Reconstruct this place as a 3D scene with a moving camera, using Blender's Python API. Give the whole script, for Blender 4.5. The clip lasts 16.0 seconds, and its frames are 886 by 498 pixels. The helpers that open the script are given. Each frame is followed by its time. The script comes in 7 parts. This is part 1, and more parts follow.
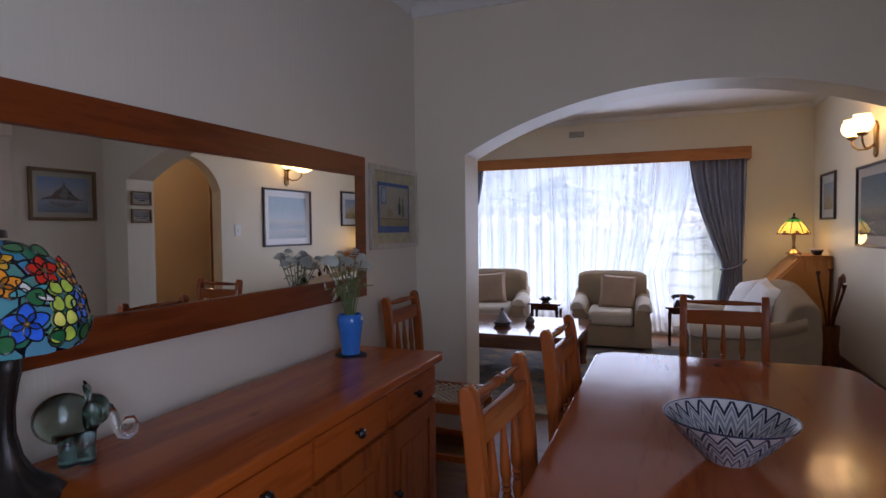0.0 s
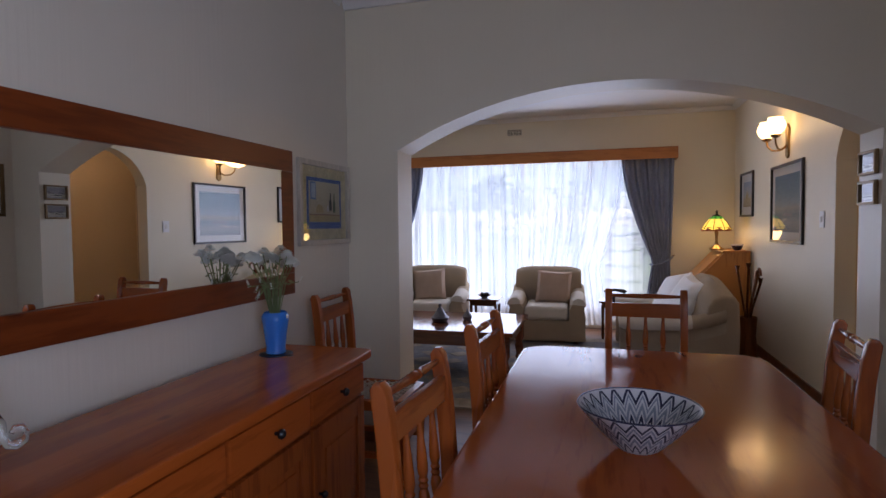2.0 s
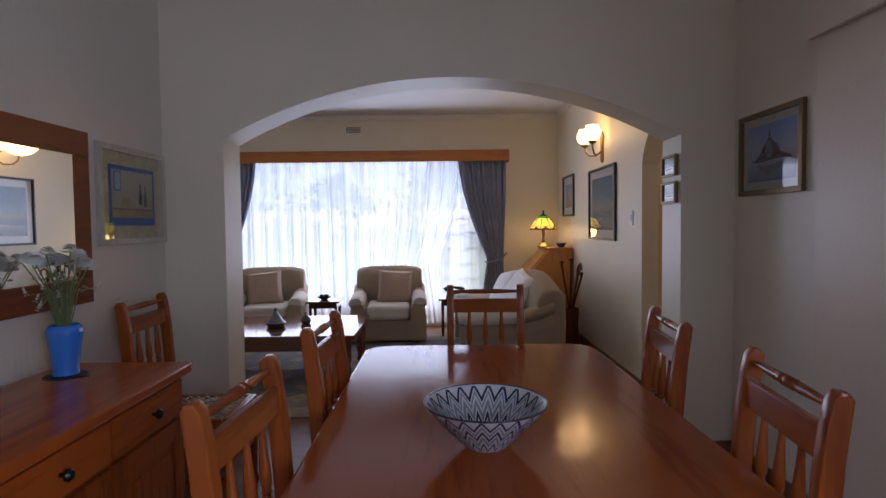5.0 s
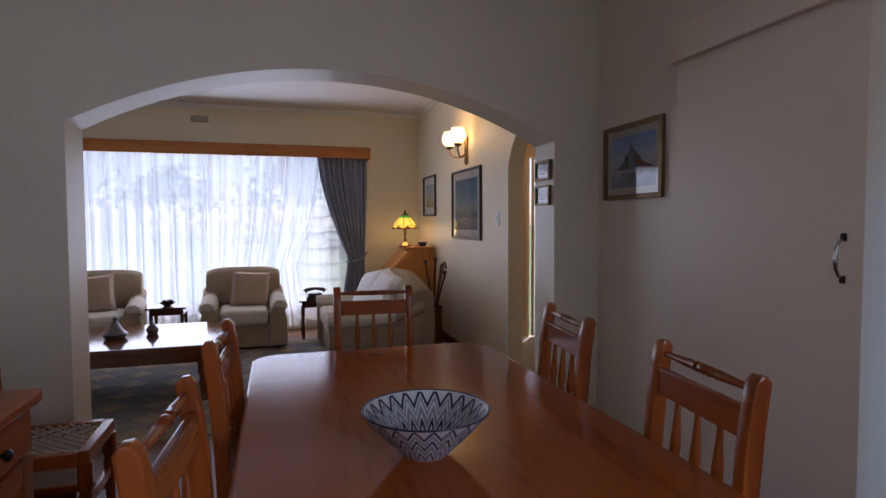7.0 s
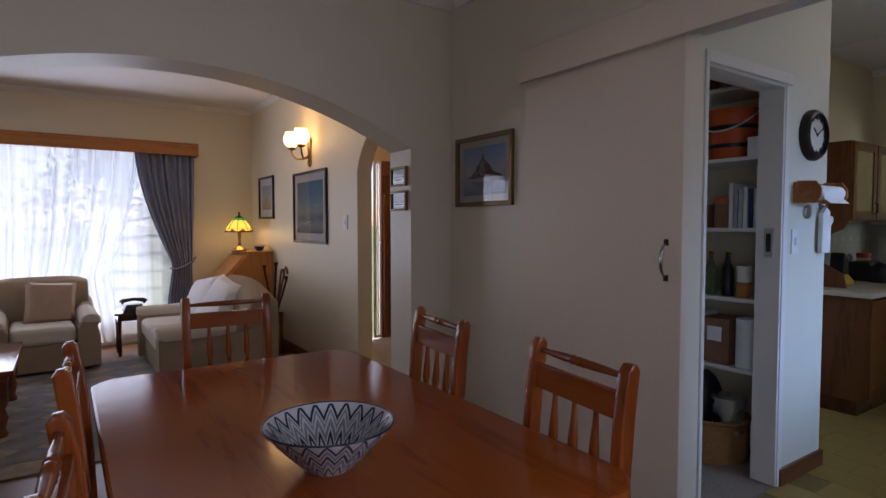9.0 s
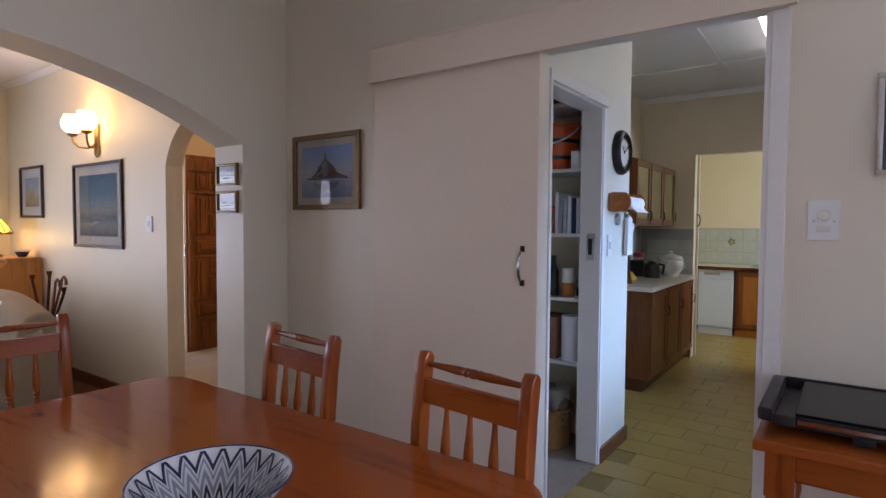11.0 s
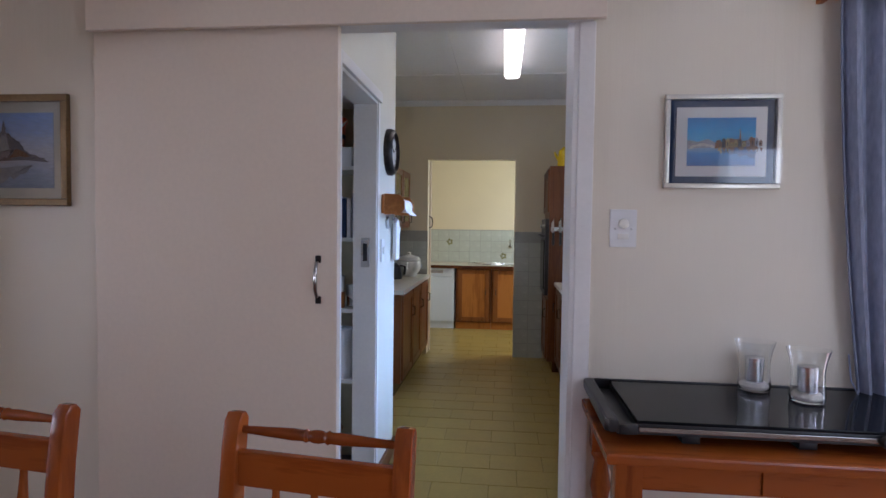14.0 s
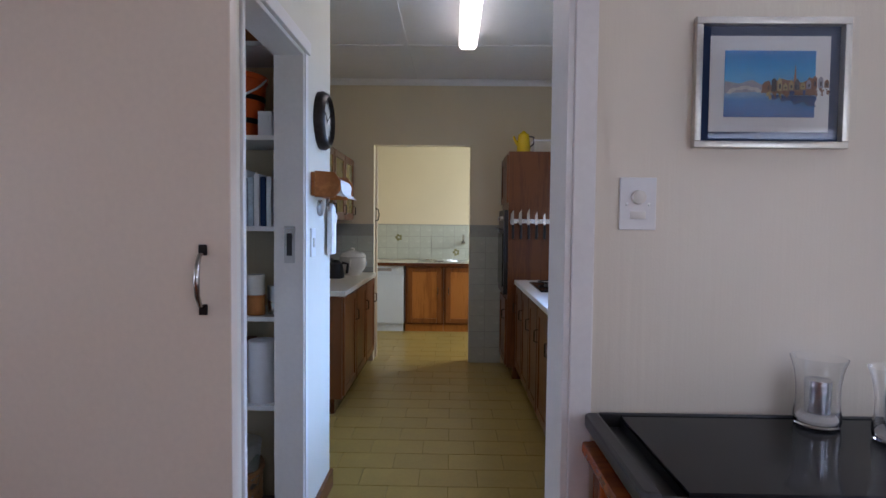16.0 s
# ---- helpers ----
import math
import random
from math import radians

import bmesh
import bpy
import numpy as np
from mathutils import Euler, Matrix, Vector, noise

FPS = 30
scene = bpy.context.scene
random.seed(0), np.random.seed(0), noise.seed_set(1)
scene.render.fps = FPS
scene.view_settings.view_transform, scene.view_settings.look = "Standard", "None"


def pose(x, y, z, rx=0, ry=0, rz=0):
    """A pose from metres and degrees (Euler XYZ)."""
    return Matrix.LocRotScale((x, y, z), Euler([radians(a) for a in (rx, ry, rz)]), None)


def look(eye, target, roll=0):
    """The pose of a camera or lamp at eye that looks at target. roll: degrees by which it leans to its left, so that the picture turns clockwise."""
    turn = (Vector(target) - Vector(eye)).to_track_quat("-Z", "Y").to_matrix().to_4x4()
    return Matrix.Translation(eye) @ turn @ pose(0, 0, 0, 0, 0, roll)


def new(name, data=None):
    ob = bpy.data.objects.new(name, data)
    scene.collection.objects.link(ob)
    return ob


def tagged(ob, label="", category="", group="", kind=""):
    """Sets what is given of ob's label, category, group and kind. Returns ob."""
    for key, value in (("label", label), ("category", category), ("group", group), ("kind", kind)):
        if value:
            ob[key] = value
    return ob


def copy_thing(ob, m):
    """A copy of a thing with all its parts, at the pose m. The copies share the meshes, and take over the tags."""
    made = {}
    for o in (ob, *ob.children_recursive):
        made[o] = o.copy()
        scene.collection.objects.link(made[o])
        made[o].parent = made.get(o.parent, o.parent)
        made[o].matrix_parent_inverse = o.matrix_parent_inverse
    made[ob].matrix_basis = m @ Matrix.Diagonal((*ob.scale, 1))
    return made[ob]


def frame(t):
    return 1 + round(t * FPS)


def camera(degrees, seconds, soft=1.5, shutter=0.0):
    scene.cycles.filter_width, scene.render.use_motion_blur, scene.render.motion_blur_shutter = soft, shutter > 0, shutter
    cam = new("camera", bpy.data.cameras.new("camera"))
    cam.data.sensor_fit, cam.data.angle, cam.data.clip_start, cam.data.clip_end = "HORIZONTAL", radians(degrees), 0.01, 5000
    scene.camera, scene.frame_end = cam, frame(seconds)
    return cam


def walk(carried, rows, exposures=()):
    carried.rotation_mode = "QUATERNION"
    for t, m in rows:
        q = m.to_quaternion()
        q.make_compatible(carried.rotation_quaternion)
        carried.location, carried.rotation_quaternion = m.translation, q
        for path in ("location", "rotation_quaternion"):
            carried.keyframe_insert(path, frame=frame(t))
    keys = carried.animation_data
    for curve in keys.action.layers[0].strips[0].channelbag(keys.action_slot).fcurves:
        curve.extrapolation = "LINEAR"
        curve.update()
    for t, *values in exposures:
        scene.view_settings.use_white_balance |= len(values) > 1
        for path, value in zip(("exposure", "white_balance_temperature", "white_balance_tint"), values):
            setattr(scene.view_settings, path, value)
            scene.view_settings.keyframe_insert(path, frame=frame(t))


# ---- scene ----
cam = camera(76.48, 16.0)
# seconds, x, y, z, yaw, pitch, roll
ROWS = [
    (0.0, 0.002, 0.007, 1.316, 21.25, -2.02, -0.59),
    (0.5, 0.006, 0.024, 1.310, 20.00, -1.99, -0.67),
    (1.0, 0.028, 0.034, 1.310, 18.83, -2.15, -0.65),
    (1.5, 0.054, 0.033, 1.314, 17.28, -2.31, -0.57),
    (2.0, 0.069, 0.044, 1.309, 15.72, -2.37, -0.57),
    (2.5, 0.074, 0.065, 1.296, 14.04, -2.24, -0.75),
    (3.0, 0.073, 0.079, 1.297, 12.12, -2.33, -0.68),
    (3.5, 0.077, 0.080, 1.293, 9.87, -2.36, -0.71),
    (4.0, 0.083, 0.101, 1.283, 6.68, -2.32, -0.70),
    (6.5, -0.110, 0.254, 1.282, -12.31, -2.67, -0.35),
    (7.0, -0.184, 0.261, 1.291, -16.52, -2.65, -0.21),
    (7.5, -0.251, 0.250, 1.307, -20.45, -2.66, -0.23),
    (8.0, -0.306, 0.242, 1.316, -24.95, -2.66, -0.15),
    (8.5, -0.330, 0.260, 1.316, -29.65, -2.61, -0.11),
    (9.0, -0.362, 0.323, 1.311, -34.17, -2.52, 0.01),
    (11.5, -0.484, 0.640, 1.341, -59.84, -2.43, 0.50),
    (12.0, -0.494, 0.707, 1.331, -65.19, -2.31, 0.57),
    (12.5, -0.465, 0.779, 1.331, -70.30, -2.24, 0.59),
    (13.0, -0.426, 0.849, 1.340, -75.15, -2.26, 0.59),
    (13.5, -0.358, 0.927, 1.358, -79.87, -2.30, 0.72),
    (14.0, -0.267, 1.024, 1.358, -83.89, -2.31, 0.74),
    (14.5, -0.127, 1.056, 1.341, -87.02, -2.34, 0.73),
    (15.0, 0.032, 1.049, 1.299, -88.34, -2.32, 0.70),
    (15.5, 0.185, 1.052, 1.300, -88.74, -2.39, 0.66),
    (16.0, 0.296, 1.070, 1.303, -89.04, -2.40, 0.59),
]
EXPO = [(0.0, 0.16, 5950, 29), (4.0, 0.20, 5950, 29), (6.5, 0.12, 6100, 29), (8.0, -0.04, 6200, 29), (9.0, 0.12, 6300, 29), (12.0, 1.27, 6030, 30), (16.0, 1.12, 5950, 30)]
walk(cam, [(t, pose(x, y, z, 0, 0, yaw) @ pose(0, 0, 0, 90 + pitch, 0, 0) @ pose(0, 0, 0, 0, 0, roll))
           for t, x, y, z, yaw, pitch, roll in ROWS], EXPO)

# ---- world and large lights ----
world = bpy.data.worlds.new("world")
scene.world = world
world.use_nodes = True
_bg = world.node_tree.nodes["Background"]
_sky = world.node_tree.nodes.new("ShaderNodeTexSky")
_sky.sky_type, _sky.sun_disc = "NISHITA", False
_sky.sun_elevation, _sky.sun_rotation = radians(58), radians(20)
world.node_tree.links.new(_sky.outputs[0], _bg.inputs[0])
_bg.inputs[1].default_value = 0.15
sun = new("sun", bpy.data.lights.new("sun", "SUN"))
sun.data.energy, sun.data.angle, sun.data.color = 4.5, radians(0.5), (1.0, 0.95, 0.86)
sun.matrix_basis = look((2.0, 9.0, 12.0), (0.0, 6.6, 6.0))


def area(name, eye, target, w, h, watts, color):
    ob = new(name, bpy.data.lights.new(name, "AREA"))
    ob.data.shape, ob.data.size, ob.data.size_y = "RECTANGLE", w, h
    ob.data.energy, ob.data.color = watts, color
    ob.matrix_basis = look(eye, target)
    return ob


def bulb(name, at, watts, color, size=0.03):
    ob = new(name, bpy.data.lights.new(name, "POINT"))
    ob.data.energy, ob.data.color, ob.data.shadow_soft_size = watts, color, size
    ob.matrix_basis = pose(*at)
    return ob


area("lounge_window_light", (-1.0, 7.40, 1.2), (-1.0, 0, 1.2), 2.8, 1.9, 20, (0.78, 0.89, 1.0))
# Added second lamp, room side of the sheers: brightens the room, not the cloth.
area("lounge_fill_light", (-1.0, 7.15, 1.15), (-1.0, 0, 1.0), 2.8, 1.7, 19, (0.80, 0.90, 1.0))
area("dining_window_light", (1.80, -1.1, 1.25), (-1.2, 0.0, 0.1), 1.5, 1.7, 44, (0.72, 0.85, 1.0))
# Fill for the east wall, added together with an invented west window.
area("west_fill_light", (-1.60, -1.35, 1.3), (0, -0.6, 1.2), 0.9, 1.5, 4.0, (0.75, 0.87, 1.0))
area("kitchen_window_light", (3.3, -0.52, 1.55), (2.85, 1.67, 0.35), 1.0, 0.9, 8.0, (0.38, 0.66, 1.0)).data.spread = radians(75)     # daylight; spread narrowed to brighten only the foot of the pantry wall
area("kitchen_tube_light", (3.62, 0.975, 2.54), (3.62, 0.975, 0), 1.4, 0.12, 1.3, (1.0, 0.96, 0.86))
area("scullery_window_light", (6.65, -0.50, 1.62), (6.3, 2.2, 0.7), 1.0, 1.0, 15.5, (0.84, 1.0, 0.90))

# ---- materials ----
M = {}


def nodes_of(name):
    m = bpy.data.materials.new(name)
    m.use_nodes = True
    t = m.node_tree
    return m, t, t.nodes, t.links, t.nodes["Principled BSDF"]


def mat(name, color, rough=0.6, metal=0.0, var=0.12, scale=6.0, fine=60.0, bump=0.15, stretch=(1, 1, 1), coat=0.0, random_obj=0.0, spec=0.5):
    """A painted, plaster, cloth or metal surface: cloudy variation, fine grain and relief."""
    m, t, n, l, b = nodes_of(name)
    tc = n.new("ShaderNodeTexCoord")
    mp = n.new("ShaderNodeMapping")
    mp.inputs["Scale"].default_value = stretch
    l.new(tc.outputs["Object"], mp.inputs[0])
    big, small = n.new("ShaderNodeTexNoise"), n.new("ShaderNodeTexNoise")
    big.inputs["Scale"].default_value, small.inputs["Scale"].default_value = scale, fine
    big.inputs["Detail"].default_value, small.inputs["Detail"].default_value = 4, 5
    l.new(mp.outputs[0], big.inputs[0]), l.new(mp.outputs[0], small.inputs[0])
    add = n.new("ShaderNodeMath")
    add.operation = "ADD"
    l.new(big.outputs[0], add.inputs[0]), l.new(small.outputs[0], add.inputs[1])
    last = add.outputs[0]
    if random_obj:
        info, mul, add2 = n.new("ShaderNodeObjectInfo"), n.new("ShaderNodeMath"), n.new("ShaderNodeMath")
        mul.operation, add2.operation = "MULTIPLY", "ADD"
        mul.inputs[1].default_value = random_obj
        l.new(info.outputs["Random"], mul.inputs[0]), l.new(mul.outputs[0], add2.inputs[0]), l.new(last, add2.inputs[1])
        last = add2.outputs[0]
    ramp = n.new("ShaderNodeMapRange")
    ramp.inputs[1].default_value, ramp.inputs[2].default_value = 0.6, 1.4 + random_obj
    ramp.inputs[3].default_value, ramp.inputs[4].default_value = 1 - var, 1 + var
    l.new(last, ramp.inputs[0])
    hsv = n.new("ShaderNodeHueSaturation")
    hsv.inputs["Color"].default_value = (*color, 1)
    l.new(ramp.outputs[0], hsv.inputs["Value"])
    l.new(hsv.outputs[0], b.inputs["Base Color"])
    rr = n.new("ShaderNodeMapRange")
    rr.inputs[3].default_value, rr.inputs[4].default_value = max(0.02, rough - 0.08), min(1, rough + 0.08)
    l.new(big.outputs[0], rr.inputs[0]), l.new(rr.outputs[0], b.inputs["Roughness"])
    b.inputs["Metallic"].default_value = metal
    b.inputs["Coat Weight"].default_value = coat
    b.inputs["Coat Roughness"].default_value = 0.12
    b.inputs["Specular IOR Level"].default_value = spec
    if bump:
        bp = n.new("ShaderNodeBump")
        bp.inputs["Strength"].default_value, bp.inputs["Distance"].default_value = bump, 0.004
        l.new(small.outputs[0], bp.inputs["Height"]), l.new(bp.outputs[0], b.inputs["Normal"])
    M[name] = m
    return m


def wood(name, dark, light, rough=0.35, coat=0.3, along="Y", scale=5.0, knots=True, spec=0.3, relief=0.12, ripple=0.0):
    """Wood with long grain along one axis, a few knots and a varnish coat."""
    m, t, n, l, b = nodes_of(name)
    tc, mp = n.new("ShaderNodeTexCoord"), n.new("ShaderNodeMapping")
    s = {"X": (0.10, 1, 1), "Y": (1, 0.10, 1), "Z": (1, 1, 0.10)}[along]
    mp.inputs["Scale"].default_value = s
    l.new(tc.outputs["Object"], mp.inputs[0])
    g1, g2, g3 = (n.new("ShaderNodeTexNoise") for _ in range(3))
    for g, sc, d in ((g1, scale, 3), (g2, scale * 9, 6), (g3, scale * 30, 3)):
        g.inputs["Scale"].default_value, g.inputs["Detail"].default_value = sc, d
        l.new(mp.outputs[0], g.inputs[0])
    g1.inputs["Distortion"].default_value = 1.5
    a1, a2 = n.new("ShaderNodeMath"), n.new("ShaderNodeMath")
    a1.operation = a2.operation = "MULTIPLY_ADD"
    a1.inputs[1].default_value, a2.inputs[1].default_value = 0.6, 0.25
    l.new(g2.outputs[0], a1.inputs[0]), l.new(g1.outputs[0], a1.inputs[2])
    l.new(g3.outputs[0], a2.inputs[0]), l.new(a1.outputs[0], a2.inputs[2])
    info = n.new("ShaderNodeObjectInfo")
    a3 = n.new("ShaderNodeMath")
    a3.operation = "MULTIPLY_ADD"
    a3.inputs[1].default_value = 0.12
    l.new(info.outputs["Random"], a3.inputs[0]), l.new(a2.outputs[0], a3.inputs[2])
    ramp = n.new("ShaderNodeValToRGB")
    ramp.color_ramp.elements[0].position, ramp.color_ramp.elements[1].position = 0.62, 1.25
    ramp.color_ramp.elements[0].color, ramp.color_ramp.elements[1].color = (*dark, 1), (*light, 1)
    mid = ramp.color_ramp.elements.new(0.9)
    mid.color = (*[0.45 * p + 0.55 * q for p, q in zip(dark, light)], 1)
    l.new(a3.outputs[0], ramp.inputs[0])
    col = ramp.outputs[0]
    if knots:
        vo, lt, mx = n.new("ShaderNodeTexVoronoi"), n.new("ShaderNodeMapRange"), n.new("ShaderNodeMixRGB")
        mp2 = n.new("ShaderNodeMapping")
        mp2.inputs["Scale"].default_value = {"X": (0.5, 1, 1), "Y": (1, 0.5, 1), "Z": (1, 1, 0.5)}[along]
        l.new(tc.outputs["Object"], mp2.inputs[0]), l.new(mp2.outputs[0], vo.inputs[0])
        vo.inputs["Scale"].default_value = 3.6
        lt.inputs[1].default_value, lt.inputs[2].default_value = 0.03, 0.075
        lt.inputs[3].default_value, lt.inputs[4].default_value = 0.75, 0.0
        l.new(vo.outputs["Distance"], lt.inputs[0]), l.new(lt.outputs[0], mx.inputs[0])
        l.new(col, mx.inputs[1])
        mx.inputs[2].default_value = (*[c * 0.4 for c in dark], 1)
        col = mx.outputs[0]
    l.new(col, b.inputs["Base Color"])
    rr = n.new("ShaderNodeMapRange")
    rr.inputs[3].default_value, rr.inputs[4].default_value = max(0.03, rough - 0.07), rough + 0.08
    l.new(g1.outputs[0], rr.inputs[0]), l.new(rr.outputs[0], b.inputs["Roughness"])
    b.inputs["Coat Weight"].default_value, b.inputs["Coat Roughness"].default_value = coat, 0.1
    b.inputs["Specular IOR Level"].default_value = spec
    bp = n.new("ShaderNodeBump")
    bp.inputs["Strength"].default_value, bp.inputs["Distance"].default_value = relief, 0.002
    l.new(g2.outputs[0], bp.inputs["Height"]), l.new(bp.outputs[0], b.inputs["Normal"])
    if ripple:     # hand-brushed varnish: a slow unevenness that breaks up reflections
        rp, rn = n.new("ShaderNodeBump"), n.new("ShaderNodeTexNoise")
        rn.inputs["Scale"].default_value, rn.inputs["Detail"].default_value = 13, 2
        rp.inputs["Strength"].default_value, rp.inputs["Distance"].default_value = ripple, 0.004
        l.new(tc.outputs["Object"], rn.inputs[0]), l.new(rn.outputs[0], rp.inputs["Height"]), l.new(rp.outputs[0], bp.inputs["Normal"])
    M[name] = m
    return m


def glass(name, color=(1, 1, 1), rough=0.0, ior=1.45, thin=False):
    m, t, n, l, b = nodes_of(name)
    if thin:
        n.remove(b)
        mix, tr, gl, fr = n.new("ShaderNodeMixShader"), n.new("ShaderNodeBsdfTransparent"), n.new("ShaderNodeBsdfGlossy"), n.new("ShaderNodeFresnel")
        fr.inputs[0].default_value = ior
        tr.inputs[0].default_value = (*color, 1)
        gl.inputs["Roughness"].default_value = rough
        l.new(fr.outputs[0], mix.inputs[0]), l.new(tr.outputs[0], mix.inputs[1]), l.new(gl.outputs[0], mix.inputs[2])
        l.new(mix.outputs[0], n["Material Output"].inputs[0])
    else:
        b.inputs["Base Color"].default_value = (*color, 1)
        b.inputs["Transmission Weight"].default_value = 1
        b.inputs["Roughness"].default_value, b.inputs["IOR"].default_value = rough, ior
    M[name] = m
    return m


def glow(name, color, strength):
    m, t, n, l, b = nodes_of(name)
    b.inputs["Base Color"].default_value = (*color, 1)
    b.inputs["Emission Color"].default_value = (*color, 1)
    b.inputs["Emission Strength"].default_value = strength
    b.inputs["Roughness"].default_value = 0.3
    M[name] = m
    return m


def sheer(name, color, open_share):
    m, t, n, l, b = nodes_of(name)
    n.remove(b)
    mix, tr, mix2, tl, df = (n.new(k) for k in ("ShaderNodeMixShader", "ShaderNodeBsdfTransparent", "ShaderNodeMixShader", "ShaderNodeBsdfTranslucent", "ShaderNodeBsdfDiffuse"))
    tl.inputs[0].default_value = df.inputs[0].default_value = (*color, 1)
    mix2.inputs[0].default_value = 0.3
    l.new(tl.outputs[0], mix2.inputs[1]), l.new(df.outputs[0], mix2.inputs[2])
    tc, mp, no, mr = n.new("ShaderNodeTexCoord"), n.new("ShaderNodeMapping"), n.new("ShaderNodeTexNoise"), n.new("ShaderNodeMapRange")
    mp.inputs["Scale"].default_value = (9, 9, 0.25)
    no.inputs["Scale"].default_value = 2.0
    mr.inputs[3].default_value, mr.inputs[4].default_value = open_share - 0.25, open_share + 0.25
    l.new(tc.outputs["Object"], mp.inputs[0]), l.new(mp.outputs[0], no.inputs[0]), l.new(no.outputs[0], mr.inputs[0])
    l.new(mr.outputs[0], mix.inputs[0]), l.new(mix2.outputs[0], mix.inputs[1]), l.new(tr.outputs[0], mix.inputs[2])
    l.new(mix.outputs[0], n["Material Output"].inputs[0])
    M[name] = m
    return m


def leaded(name):
    """Stained glass: coloured cells between dark leads."""
    m, t, n, l, b = nodes_of(name)
    tc, v1, v2 = n.new("ShaderNodeTexCoord"), n.new("ShaderNodeTexVoronoi"), n.new("ShaderNodeTexVoronoi")
    v2.feature = "DISTANCE_TO_EDGE"
    for v in (v1, v2):
        v.inputs["Scale"].default_value = 20
        l.new(tc.outputs["Object"], v.inputs[0])
    ramp = n.new("ShaderNodeValToRGB")
    cols = ((0.06, 0.22, 0.42), (0.12, 0.36, 0.50), (0.03, 0.24, 0.13), (0.10, 0.32, 0.28), (0.06, 0.28, 0.46), (0.10, 0.36, 0.42))
    ramp.color_ramp.interpolation = "CONSTANT"
    e = ramp.color_ramp.elements
    e[0].color = (*cols[0], 1)
    e[1].position, e[1].color = 0.85, (*cols[5], 1)
    for i in range(1, 5):
        k = e.new(0.17 * i)
        k.color = (*cols[i], 1)
    sep = n.new("ShaderNodeSeparateColor")
    l.new(v1.outputs["Color"], sep.inputs[0]), l.new(sep.outputs[0], ramp.inputs[0])
    lt, mx = n.new("ShaderNodeMath"), n.new("ShaderNodeMixRGB")
    lt.operation = "LESS_THAN"
    lt.inputs[1].default_value = 0.05
    l.new(v2.outputs["Distance"], lt.inputs[0]), l.new(lt.outputs[0], mx.inputs[0]), l.new(ramp.outputs[0], mx.inputs[1])
    mx.inputs[2].default_value = (0.01, 0.012, 0.02, 1)
    l.new(mx.outputs[0], b.inputs["Base Color"])
    b.inputs["Roughness"].default_value = 0.12
    M[name] = m
    return m


def painting(name, stops, warp=0.12, scale=7.0):
    """Watercolour washes: soft bands from the foot of the sheet to its top, bled and blotted."""
    m, t, n, l, b = nodes_of(name)
    tc, sep, no, bl = n.new("ShaderNodeTexCoord"), n.new("ShaderNodeSeparateXYZ"), n.new("ShaderNodeTexNoise"), n.new("ShaderNodeTexNoise")
    mp = n.new("ShaderNodeMapping")
    mp.inputs["Scale"].default_value = (0.45, 1, 1)
    no.inputs["Scale"].default_value, no.inputs["Detail"].default_value = scale, 5
    bl.inputs["Scale"].default_value, bl.inputs["Detail"].default_value = scale * 4, 6
    l.new(tc.outputs["Generated"], sep.inputs[0]), l.new(tc.outputs["Generated"], mp.inputs[0])
    l.new(mp.outputs[0], no.inputs[0]), l.new(mp.outputs[0], bl.inputs[0])
    off, add = n.new("ShaderNodeMapRange"), n.new("ShaderNodeMath")
    off.inputs[3].default_value, off.inputs[4].default_value = -warp, warp
    add.operation = "ADD"
    l.new(no.outputs[0], off.inputs[0]), l.new(sep.outputs["Z"], add.inputs[0]), l.new(off.outputs[0], add.inputs[1])
    ramp = n.new("ShaderNodeValToRGB")
    e = ramp.color_ramp.elements
    e[0].position, e[0].color = stops[0][0], (*stops[0][1], 1)
    e[1].position, e[1].color = stops[-1][0], (*stops[-1][1], 1)
    for at, c in stops[1:-1]:
        e.new(at).color = (*c, 1)
    l.new(add.outputs[0], ramp.inputs[0])
    vr, hs = n.new("ShaderNodeMapRange"), n.new("ShaderNodeHueSaturation")
    vr.inputs[3].default_value, vr.inputs[4].default_value = 0.72, 1.28
    l.new(bl.outputs[0], vr.inputs[0]), l.new(vr.outputs[0], hs.inputs["Value"]), l.new(ramp.outputs[0], hs.inputs["Color"])
    l.new(hs.outputs[0], b.inputs["Base Color"])
    b.inputs["Roughness"].default_value = 0.85
    M[name] = m
    return m


